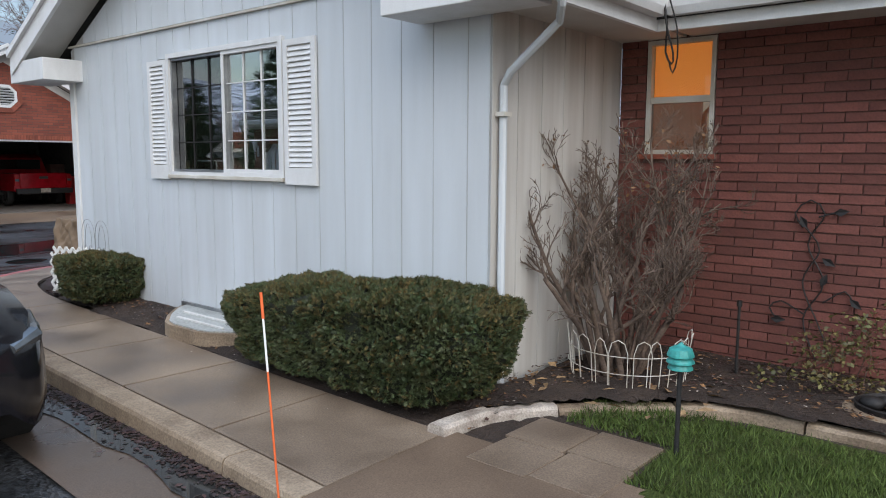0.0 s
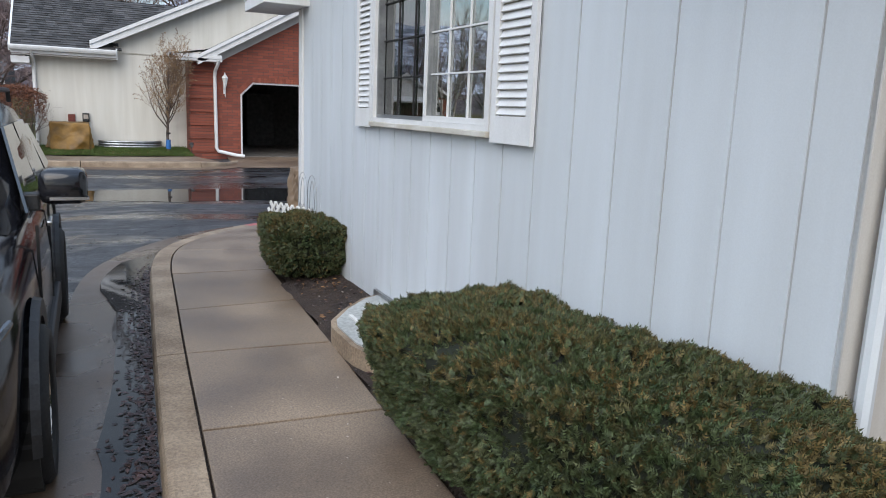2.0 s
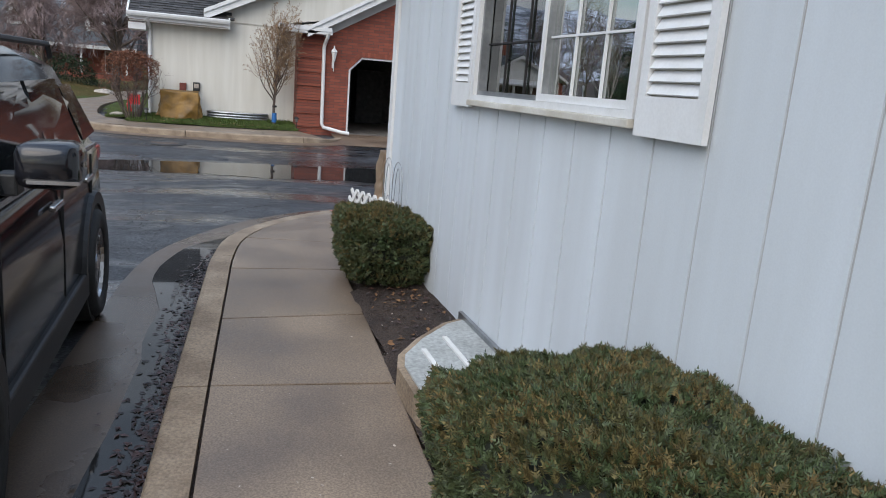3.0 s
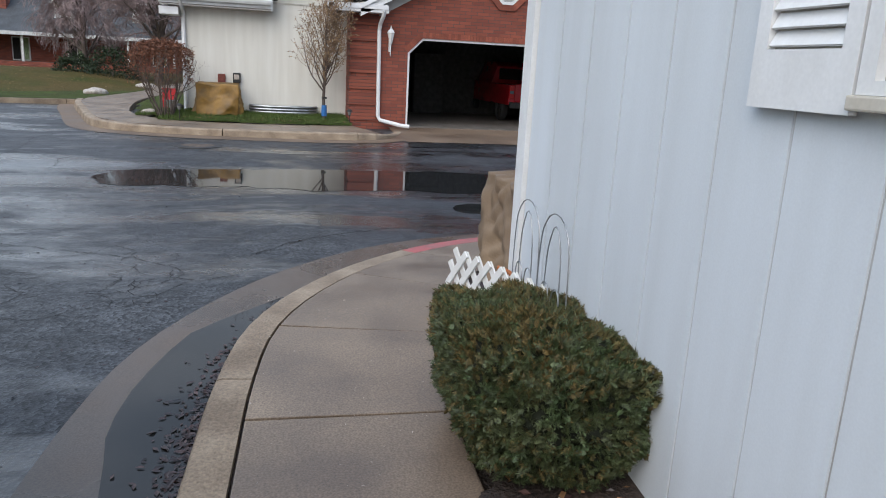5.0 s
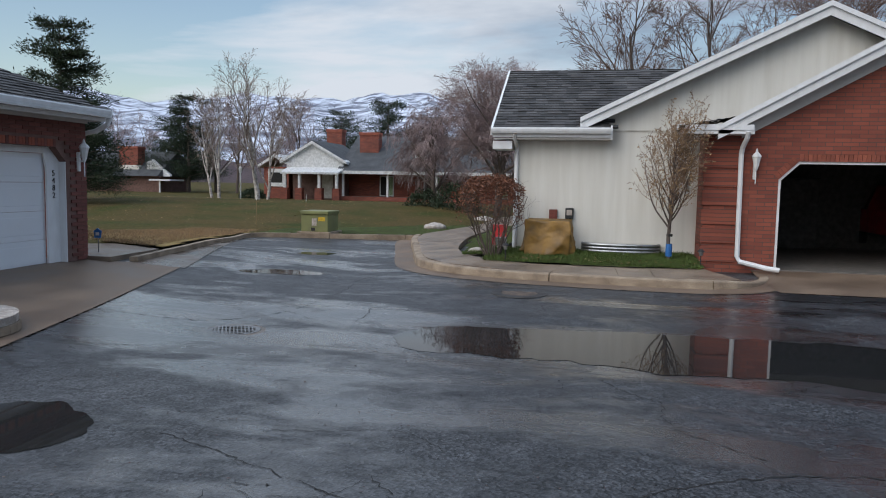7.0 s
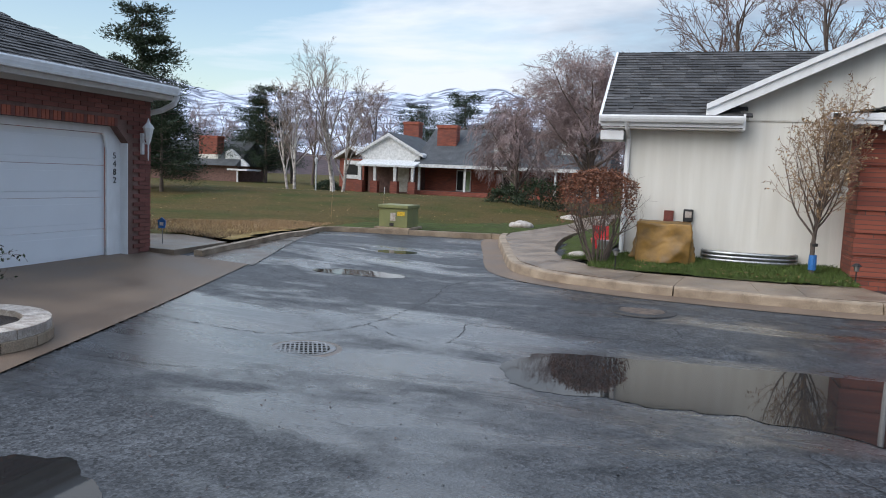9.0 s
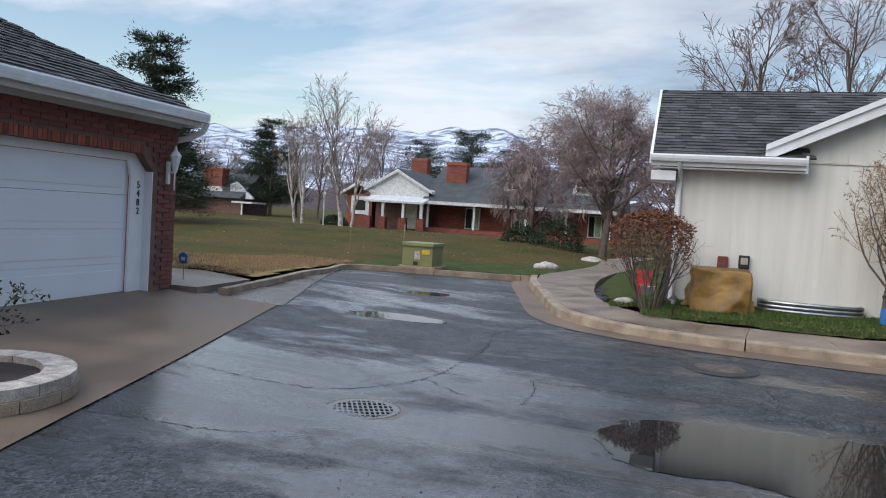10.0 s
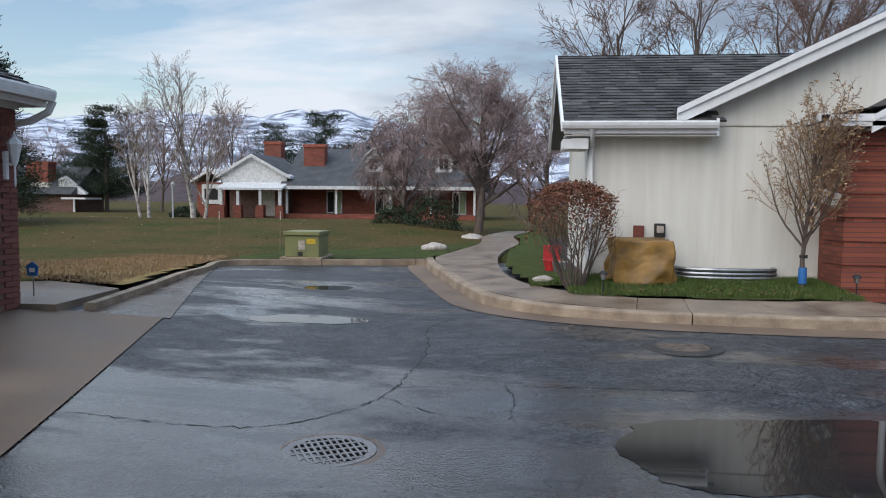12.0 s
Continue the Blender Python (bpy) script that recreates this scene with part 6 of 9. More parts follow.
def hedge(at, size, seed, label, density, tan_share, lumps=0.06, skew=None):
    """A clipped yew: a core painted near-black as inner shade and thousands of small needle sprays over a lumpy rounded
    block.
    """
    t = thing("yew_hedge", label, "hedge", at, "clipped yew hedges")
    r = random.Random(seed)
    cx, cy, z0 = at
    ax, ay, h = size[0] / 2, size[1] / 2, size[2]

    def surface(u, v):
        """u: angle round; v: -1 foot .. 1 crown."""
        c, s = math.cos(u), math.sin(u)
        e = 0.42
        sx, sy = math.copysign(abs(c) ** e, c), math.copysign(abs(s) ** e, s)
        if v < 0.5:
            k = 0.80 + 0.20 * math.sin(min(1, (v + 1) / 1.3) * math.pi / 2)
            z = (v + 1) / 1.5 * 0.86
        else:
            q = (v - 0.5) / 0.5
            k = 1 - q ** 1.9
            z = 0.86 + 0.14 * (1 - (1 - q) ** 2.2)
        p = Vector((cx + ax * sx * k, cy + ay * sy * k, z0 + 0.06 + h * z))
        if skew:
            p.z += skew(p.x, p.y) * z
        nz = noise.fractal(Vector((p.x * 4.5 + seed, p.y * 4.5, p.z * 4.5)), 0.8, 2.1, 4)
        out = Vector((sx * (1 if v < 0.5 else k), sy * (1 if v < 0.5 else k), -0.15 if v < 0 else (0.15 if v < 0.5 else 1.1)))
        out.normalize()
        return p + out * lumps * nz, out, nz
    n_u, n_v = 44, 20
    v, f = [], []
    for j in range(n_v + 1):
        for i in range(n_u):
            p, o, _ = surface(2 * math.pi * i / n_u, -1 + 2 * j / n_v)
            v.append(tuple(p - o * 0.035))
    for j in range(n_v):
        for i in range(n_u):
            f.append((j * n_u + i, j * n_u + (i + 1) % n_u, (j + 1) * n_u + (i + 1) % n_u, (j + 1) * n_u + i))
    put("shade_core", raw("shade_core", v, f, YEW_CORE, True), t)
    sets = ([[], []], [[], []])
    area = 2 * (size[0] + size[1]) * h + size[0] * size[1]
    top_share = size[0] * size[1] / area
    E2 = 2 / 0.42
    for i in range(int(area * density)):
        if r.random() < top_share * 1.25:
            while True:
                x, y = r.uniform(-1, 1), r.uniform(-1, 1)
                k = (abs(x) ** E2 + abs(y) ** E2) ** (1 / E2)
                if 0.02 < k < 1:
                    break
            vv = 0.5 + 0.5 * (1 - k) ** (1 / 1.9)
        else:
            vv = r.uniform(-1, 0.55)
            if r.random() < ax / (ax + ay):
                x, y = r.uniform(-1, 1), r.choice((-1, 1))
            else:
                x, y = r.choice((-1, 1)), r.uniform(-1, 1)
            k = (abs(x) ** E2 + abs(y) ** E2) ** (1 / E2)
        x, y = x / k, y / k
        u = math.atan2(math.copysign(abs(y) ** (1 / 0.42), y), math.copysign(abs(x) ** (1 / 0.42), x))
        p, o, nz = surface(u, vv)
        if vv < -0.6 and r.random() < 0.35:
            continue
        tan = r.random() < tan_share * (1.6 if vv > 0.35 else 0.6) * (1.5 if nz > 0.1 else 0.5)
        lv, lf = sets[1 if tan else 0]
        d = (o + Vector((r.gauss(0, 0.55), r.gauss(0, 0.55), r.gauss(0.15, 0.5)))).normalized()
        side = d.cross(Vector((r.uniform(-1, 1), r.uniform(-1, 1), r.uniform(-1, 1)))).normalized()
        p = p - d * 0.03
        L = r.uniform(0.02, 0.045)
        for k in range(5):
            s = 0.2 + 0.8 * k / 4
            q = p + d * L * s
            for sg in ((-1, 1) if k < 4 else (0,)):
                tip = q + (side * sg * 0.9 + d * 0.6).normalized() * 0.015
                w = d * 0.0036 if sg else side * 0.0036
                b = len(lv)
                lv += [tuple(q - w), tuple(q + w), tuple(tip)]
                lf.append((b, b + 1, b + 2))
    put("needles", raw("needles", *sets[0], YEW), t)
    if sets[1][0]:
        put("bronzed_needles", raw("bronzed_needles", *sets[1], YEW_TAN), t, "bronzed winter needle tips")
    for k in range(5):
        w = Wood(seed)
        b = Vector((cx + r.uniform(-0.5, 0.5) * ax, cy + r.uniform(-0.4, 0.4) * ay, z0 - 0.05))
        w.limb([b, b + Vector((r.gauss(0, 0.05), r.gauss(0, 0.05), h * 0.5))], [0.025, 0.012], 5)
        put("stem", raw("stem", w.v, w.f, BARK, True), t)
    return t


hedge((-3.82, 3.22, -0.08), (2.44, 0.88, 0.585), 11, "broad clipped green yew hedge, bronzed on top, by the white wall", 7500, 0.22, 0.075, lambda x, y: 0.07 * (x + 4) + 0.035 - 0.14 * max(0.0, x + 3.1))
hedge((-8.06, 3.37, -0.08), (1.05, 0.64, 0.455), 12, "small clipped yew bush with rusty tips by the house corner", 7500, 0.26, 0.07)

# bare shrub by the recess, held by a wire ring
t = thing("bare_shrub", "leafless many-stemmed shrub with clipped twiggy crown", "shrub", (-2.3, 4.62, -0.06))
w = Wood(21, 0.0021)
r = w.r
for k in range(26):
    a = 2 * math.pi * k / 26 + r.uniform(-0.2, 0.2)
    rr = 0.2 * math.sqrt(r.random())
    b = Vector((-2.46 + rr * math.cos(a), 4.50 + rr * math.sin(a), -0.1))
    tilt = r.uniform(0.08, 0.42)
    w.grow(b, Vector((math.cos(a) * tilt, math.sin(a) * tilt, 1)), r.uniform(1.45, 1.85), r.uniform(0.014, 0.029), 0, [(12, 0.15, 0.03, 10, 0.24, 0.65, 0.32), (5, 0.19, 0.12, 6, 0.55, 0.65, 0.2), (3, 0.22, 0.16, 4, 0.6, 0.55, 0.25), (2, 0.22, 0.08, 0, 0, 0, 0)])
clipped = lambda v: -3.2 < v[0] < -1.72 and v[1] > 3.95 and v[2] < 1.88
w.f = [q for q in w.f if all(clipped(w.v[i]) for i in q)]
w.thin_f = [q for q in w.thin_f if all(clipped(w.thin_v[i]) for i in q)]
for p, d, pts in w.tips:
    if p.z > 1.2 and clipped(p) and r.random() < 0.10:
        w.leaf(p, Vector((r.gauss(0, 1), r.gauss(0, 1), -0.6)), r.uniform(0.02, 0.045), 0.6)
w.build(t, SHRUBBARK, SHRUBBARK, DRYLEAF, trunk="stem")

# young tree with tan leaves before the white house, trunk wrapped
bare_tree("young_tree", (-23.95, 3.75, 0.0), 2.9, 31, "young tree with sparse tan leaves and a wrapped trunk", bark=BARK, twig=TAN_TWIG, trunk_r=0.045, fork=0.27, spread=0.72, kids=(34, 9, 6), rise=0.14, share=(0.60, 0.45, 0.45), lean=(0, -0.05), leafmat=TANLEAF, leaf=0.05, leaf_share=0.7, least=0.003)
t = thing("trunk_wrap", "blue band wrapped round the young trunk", "tree wrap", (-23.95, 3.75, 0.02))
part("band", lathe(bmesh.new(), (-23.95, 3.75, 0.05), [(0.065, 0), (0.068, 0.12), (0.062, 0.26)], 12), BLUE, t)
part("strap", lathe(bmesh.new(), (-23.94, 3.75, 0.46), [(0.06, 0), (0.064, 0.05)], 12), IRON, t)
# round-clipped russet shrub at the corner
t = thing("russet_shrub", "bare-stemmed shrub clipped flat with russet leaves on top", "shrub", (-23.75, 0.12, 0.0))
w = Wood(41)
r = w.r
for k in range(14):
    a = 2 * math.pi * k / 14
    b = Vector((-23.75 + 0.12 * math.cos(a), 0.12 + 0.12 * math.sin(a), -0.1))
    w.grow(b, Vector((math.cos(a) * 0.42, math.sin(a) * 0.42, 1)), r.uniform(1.2, 1.5), 0.02, 0, [(8, 0.10, 0.03, 9, 0.40, 0.8, 0.35), (5, 0.16, 0.10, 7, 0.5, 0.8, 0.3), (3, 0.2, 0.05, 0, 0, 0, 0)])
for k in range(5200):
    a, q = r.uniform(0, 2 * math.pi), r.random()
    rad = 0.72 * math.sqrt(q) * (1 + 0.15 * noise.noise(Vector((a * 2, 0, 5))))
    z = 1.62 - 0.30 * q ** 1.5 + r.gauss(0, 0.03) - (r.random() ** 2) * 0.5 * (0.4 + q)
    w.leaf(Vector((-23.75 + rad * math.cos(a), 0.06 + rad * math.sin(a), z)), Vector((r.gauss(0, 1), r.gauss(0, 1), r.gauss(0, 0.6))), r.uniform(0.035, 0.065), 0.55)
w.build(t, BARK, TWIG, REDLEAF, trunk="stem")

# birches on the lawn
for i, (x, y, h, tr) in enumerate(((-54.6, -20.6, 8.7, 0.19), (-54.9, -20.0, 6.6, 0.12), (-53.6, -22.9, 6.6, 0.12), (-53.9, -23.6, 6.3, 0.10))):
    bare_tree("birch_tree", (x, y, 0.05), h, 50 + i, "white-barked leafless birch on the lawn", bark=BIRCH, twig=BIRCH_TWIG, trunk_r=tr, fork=0.12, spread=0.5, kids=(8, 8, 7), rise=0.07, share=(0.78, 0.5, 0.5), group="birches", least=0.006, last_kids=2, lean=(0.0, (-0.08, 0.1, -0.05, -0.16)[i]), droop=-0.02)
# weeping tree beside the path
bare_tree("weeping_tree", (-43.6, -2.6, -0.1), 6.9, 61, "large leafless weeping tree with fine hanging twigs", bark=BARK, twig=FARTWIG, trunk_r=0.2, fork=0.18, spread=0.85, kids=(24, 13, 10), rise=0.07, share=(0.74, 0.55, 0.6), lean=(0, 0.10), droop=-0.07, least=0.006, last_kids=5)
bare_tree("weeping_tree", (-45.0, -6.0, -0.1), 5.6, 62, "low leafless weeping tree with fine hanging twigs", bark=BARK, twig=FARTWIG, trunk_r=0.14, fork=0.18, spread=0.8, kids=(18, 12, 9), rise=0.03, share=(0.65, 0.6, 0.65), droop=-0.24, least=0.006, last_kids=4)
# tall bare trees behind the far house
for i, (x, y, h) in enumerate(((-46, 4, 11.5), (-44, 9.5, 13.5), (-50, 14, 13.5), (-46, 19, 12), (-58, 1.0, 7.5), (-47, 7.6, 13), (-52, 25, 13), (-48, 31, 12))):
    bare_tree("bare_tree", (x, y, -0.1), h, 70 + i, "tall leafless tree behind the houses", bark=BARK, twig=TWIG, trunk_r=0.2, fork=0.3, spread=0.6, kids=(13, 8, 8), rise=0.05, share=(0.52, 0.55, 0.5), group="tall bare trees", least=0.008, last_kids=3)
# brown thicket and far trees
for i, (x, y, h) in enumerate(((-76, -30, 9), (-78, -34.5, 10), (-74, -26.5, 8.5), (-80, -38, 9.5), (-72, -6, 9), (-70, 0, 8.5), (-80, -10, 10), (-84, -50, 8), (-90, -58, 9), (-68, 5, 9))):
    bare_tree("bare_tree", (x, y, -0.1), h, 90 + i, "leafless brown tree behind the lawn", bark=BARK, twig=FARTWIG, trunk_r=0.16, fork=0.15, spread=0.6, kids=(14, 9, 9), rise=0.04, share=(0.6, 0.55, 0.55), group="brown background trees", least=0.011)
for i, (x, y, h, wd) in enumerate(((-92, -22.5, 11.5, 8), (-94, -29, 10, 7), (-78, -40, 10.2, 6), (-82, -43.5, 8.5, 5), (-41, -24.6, 9.4, 4.6), (-39, -21.8, 5.2, 2.6), (-96, -11.5, 11, 6), (-97, -52, 7, 5), (-60, 24, 12, 6), (-92, -17, 9.5, 7))):
    pine_tree((x, y, -0.1), h, wd, 110 + i, "dark green pine with drooping boughs", blades=900 if x > -85 else 700)
# dark clipped bushes by the path
for i, (x, y, s, h) in enumerate(((-43.5, -4.6, 2.6, 1.5), (-44.5, -6.4, 2.2, 1.1), (-60.6, -24, 2, 0.8))):
    t = thing("dark_bush", "low dark evergreen bush by the path", "bush", (x, y, -0.1), "dark bushes")
    w = Wood(130 + i)
    r = w.r
    w.limb([Vector((x, y, -0.2)), Vector((x, y, 0.5))], [0.06, 0.03], 5)
    for k in range(2600):
        a, b = r.uniform(0, 2 * math.pi), math.asin(r.uniform(-0.1, 1))
        rad = r.uniform(0.75, 1.05) * (1 + 0.2 * noise.noise(Vector((a * 2, b * 3, i))))
        p = Vector((x + s / 2 * rad * math.cos(a) * math.cos(b), y + s / 2 * rad * math.sin(a) * math.cos(b), h * rad * math.sin(b) - 0.05))
        w.leaf(p, Vector((r.gauss(0, 1), r.gauss(0, 1), r.gauss(0.5, 1))), r.uniform(0.08, 0.16), 0.5)
    w.build(t, BARK, BARK, PINE, trunk="stem")
# shrubs by the brick pier and in the round planter
for i, (x, y, s, h, m) in enumerate(((-21.0, -8.0, 0.7, 0.9, TANLEAF), (-14.95, -4.85, 0.75, 0.75, PINE))):
    t = thing("small_shrub", ("thin brown shrub beside the brick pier", "small dark twiggy shrub in the round planter")[i], "shrub", (x, y, -0.1))
    w = Wood(140 + i)
    r = w.r
    for k in range(7):
        a = r.uniform(0, 6.28)
        w.grow(Vector((x, y, -0.12)), Vector((math.cos(a) * 0.5, math.sin(a) * 0.5, 1)), h * r.uniform(0.8, 1.1), 0.012, 0, [(5, 0.12, 0.04, 7, 0.5, 0.7, 0.2), (4, 0.18, 0.05, 5, 0.5, 0.7, 0.2), (2, 0.2, 0, 0, 0, 0, 0)])
    for p, d, pts in w.tips:
        for q in pts:
            if r.random() < (0.9 if i else 0.4):
                w.leaf(q, Vector((r.gauss(0, 1), r.gauss(0, 1), r.gauss(0, 1))), 0.05, 0.5)
    w.build(t, BARK, TWIG, m, trunk="stem")


def blades(name, outline_test, n, x0, x1, y0, y1, z, seed, label, h=(0.03, 0.07), mat=BLADE, width=0.004):
    """Loose grass blades over a patch."""
    r = random.Random(seed)
    v, f = [], []
    while len(f) < n:
        x, y = r.uniform(x0, x1), r.uniform(y0, y1)
        if not outline_test(x, y):
            continue
        zz = z(x, y) if callable(z) else z
        a = r.uniform(0, math.pi)
        L = r.uniform(*h)
        b = len(v)
        dx, dy = math.cos(a) * width, math.sin(a) * width
        v += [(x - dx, y - dy, zz), (x + dx, y + dy, zz), (x + r.gauss(0, L * 0.5), y + r.gauss(0, L * 0.5), zz + L)]
        f.append((b, b + 1, b + 2))
    tagged(put(name, raw(name, v, f, mat)), label, "grass", kind="stuff")


blades("grass_blades", lambda x, y: y < 4.1 + 0.0 * x and not (x < -1.6 and y < 3.5) and (x > -1.3 or y > 2.9) and y < 5.2 + x * 0.7 + 1.0, 26000, -2.3, 1.0, 2.4, 4.2, -0.11, 3, "short green grass in the edged patch")
blades("verge_blades", lambda x, y: x < -22.95 - 0.25 * max(0, 0.5 - y) and (y > 0.0 or x < -24), 24000, -25.0, -22.9, -0.6, 4.3, lambda x, y: far_z(x, y) + 0.03 + 0.10 * float(smoothstep(22.8, 25.0, -x)) * float(smoothstep(-0.8, 0.6, y)), 4, "short grass before the white house", (0.04, 0.09), width=0.006)
blades("straw_blades", lambda x, y: y < -7.0 + (x + 23) * 0.12 - 0.15, 14000, -29, -22.4, -10, -7.0, lambda x, y: end_z(x, y) + 0.02, 5, "dormant straw grass", (0.03, 0.06), TANLEAF, 0.007)

# ---- far houses and hills ----
r = random.Random(77)
n_a, n_d = 180, 12
v, f = [], []
for j in range(n_d):
    for i in range(n_a):
        th = radians(112 + 130 * i / (n_a - 1))
        dist = 1500 + 190 * j
        ridge = 0.5 + 0.5 * noise.fractal(Vector((i * 0.055, 0.0, 4.2)), 1.0, 2.0, 5)
        h = (330 + 110 * ridge) * (j / (n_d - 1)) ** 0.8 * (1 + 0.09 * noise.fractal(Vector((i * 0.21, j * 0.55, 1.0)), 1.0, 2.0, 4))
        v.append((dist * math.cos(th), dist * math.sin(th), h - 4))
for j in range(n_d - 1):
    for i in range(n_a - 1):
        f.append((j * n_a + i, j * n_a + i + 1, (j + 1) * n_a + i + 1, (j + 1) * n_a + i))
tagged(put("mountains", raw("mountains", v, f, SNOW, True)), "snow-dusted mountain range beyond the valley", "mountain", kind="structure")
v, f = [], []
for j in range(3):
    for i in range(160):
        th = radians(115 + 125 * i / 159)
        dist = 300 + 130 * j
        h = (0, 9, 20)[j] * (0.75 + 0.5 * noise.fractal(Vector((i * 0.25, j, 9)), 1.0, 2.0, 5))
        v.append((dist * math.cos(th), dist * math.sin(th), h - 0.8))
for j in range(2):
    for i in range(159):
        f.append((j * 160 + i, j * 160 + i + 1, (j + 1) * 160 + i + 1, (j + 1) * 160 + i))
tagged(put("wooded_rise", raw("wooded_rise", v, f, FARHILL, True)), "brown leafless woods on the rising land", "hill", kind="structure")


def post(parent, x, y, z0, z1, w=0.14, mat=WHITE_FAR, name="porch_post"):
    return part(name, B(x - w / 2, x + w / 2, y - w / 2, y + w / 2, z0, z1), mat, parent)


PX = -62.0
fh = thing("porch_house", "red brick house with a long white-posted porch, dormers and chimneys", "house", (PX, -12, 0))
bm = bmesh.new()
box(bm, PX - 9, PX - 1.8, -17.3, -3.6, -0.3, 2.3)
part("wall", bm, BRICK_X, fh)
part("porch_floor", B(PX - 1.8, PX + 0.3, -17.2, -3.5, -0.3, 0.32), BRICK_X, fh)
part("porch_step", B(PX + 0.3, PX + 0.75, -14.5, -6, -0.3, 0.12), BRICK_X, fh)
bm = bmesh.new()
prism(bm, [(PX + 0.35, 2.22), (PX - 4.8, 5.2), (PX - 10, 2.22), (PX - 10, 2.05), (PX + 0.35, 2.05)], -17.6, -3.2, "y")
part("roof", bm, SLATE_FAR, fh)
part("porch_fascia", B(PX + 0.352, PX + 0.42, -17.4, -3.2, 2.03, 2.27), WHITE_FAR, fh)
for y in (-17.1, -13.55, -9.75, -6.9, -3.9):
    post(fh, PX + 0.1, y, 0.3, 2.05)
for y0, y1, z0 in ((-14.75, -13.6, 0.34), (-11.2, -9.9, 0.34), (-5.6, -4.6, 0.34)):
    wnd = part("window", B(PX - 1.8, PX - 1.74, y0, y1, z0, 1.95), WHITE_FAR, fh)
    part("pane", B(PX - 1.738, PX - 1.73, y0 + 0.08, (y0 + y1) / 2 - 0.04, z0 + 0.08, 1.87), DARK, wnd)
    part("pane", B(PX - 1.738, PX - 1.73, (y0 + y1) / 2 + 0.04, y1 - 0.08, z0 + 0.08, 1.87), CURTAIN, wnd)


def chimney(parent, x0, x1, y0, y1, z0, z1):
    c = part("chimney", B(x0, x1, y0, y1, z0, z1), BRICK_X, parent)
    part("cap", B(x0 - 0.06, x1 + 0.06, y0 - 0.06, y1 + 0.06, z1 - 0.22, z1 + 0.001), BRICK_TRIM, c)
    part("base_flashing", B(x0 - 0.05, x1 + 0.05, y0 - 0.08, y1 + 0.08, z0 + 0.0, z0 + 0.5), OLDTRIM, c)
    return c


chimney(fh, PX - 3.2, PX - 2.3, -16.6, -15.05, 3.15, 5.35)
chimney(fh, PX - 9, PX - 8, -21.6, -20.2, 3.4, 6.0)


def dormer(y):
    d = part("dormer", prism(bmesh.new(), [(y - 0.62, 3.1), (y + 0.62, 3.1), (y + 0.62, 4.35), (y, 4.9), (y - 0.62, 4.35)], PX - 3.9, PX - 1.55, "x"), WHITE_FAR, fh)
    part("dormer_roof", prism(bmesh.new(), [(y - 0.82, 4.2), (y, 4.92), (y + 0.82, 4.2), (y + 0.82, 4.32), (y, 5.06), (y - 0.82, 4.32)], PX - 4.2, PX - 1.35, "x"), WHITE_FAR, d)
    w = part("dormer_window", B(PX - 1.56, PX - 1.5, y - 0.36, y + 0.36, 3.45, 4.3), WHITE_FAR, d)
    for a in (-0.31, 0.03):
        for z in (3.52, 3.93):
            o = put("pane", finish(B(PX - 1.499, PX - 1.49, y + a, y + a + 0.28, z, z + 0.33), "pane", DARK), d)


dormer(-11.25)
dormer(-6.2)
# cross wing with the white gable and the left bay
bm = bmesh.new()
prism(bm, [(-21.9, 2.1), (-17.25, 2.1), (-17.25, 3.0), (-19.75, 4.35), (-22.0, 3.0)], PX - 4, PX - 0.3, "x")
part("gable", bm, WHITE_FAR, fh)
bm = bmesh.new()
prism(bm, [(-22.4, 2.75), (-19.75, 4.3), (-16.9, 2.75), (-16.9, 2.95), (-19.75, 4.52), (-22.4, 2.95)], PX - 5, PX - 0.0, "x")
part("gable_rake", bm, WHITE_FAR, fh)
bm = bmesh.new()
prism(bm, [(-22.3, 2.96), (-19.75, 4.53), (-17.0, 2.96), (-17.0, 3.0), (-19.75, 4.6), (-22.3, 3.0)], PX - 7, PX - 0.1, "x")
part("gable_roof", bm, SLATE_FAR, fh)
part("flat_porch_roof", prism(bmesh.new(), [(PX + 1.2, 1.95), (PX - 0.3, 2.35), (PX - 0.3, 2.5), (PX + 1.2, 2.1)], -21.8, -17.1, "y"), WHITE_FAR, fh)
part("gable_wall", B(PX - 4, PX - 0.9, -21.7, -17.3, -0.3, 2.1), MORTAR, fh)
part("front_door", B(PX - 0.9, PX - 0.84, -19.2, -18.3, 0.1, 1.95), OLDTRIM, fh)
for y in (-21.5, -20.3, -18.7, -17.3):
    post(fh, PX + 1.0, y, 0.9, 2.0, 0.2)
    part("brick_pier", B(PX + 0.75, PX + 1.25, y - 0.28, y + 0.28, -0.3, 0.9), BRICK_X, fh)
part("bay_wall", B(PX - 4, PX - 0.6, -24.0, -21.9, -0.3, 2.5), BRICK_X, fh)
bm = bmesh.new()
prism(bm, [(-24.4, 2.4), (-22.95, 3.25), (-21.4, 2.4), (-21.4, 2.6), (-22.95, 3.5), (-24.4, 2.6)], PX - 4, PX - 0.2, "x")
part("bay_roof", bm, WHITE_FAR, fh)
bw = part("bay_window", B(PX - 0.6, PX - 0.5, -23.6, -22.2, 0.95, 2.35), WHITE_FAR, fh)
part("pane", B(PX - 0.499, PX - 0.49, -23.4, -22.4, 1.25, 2.05), DARK, bw)

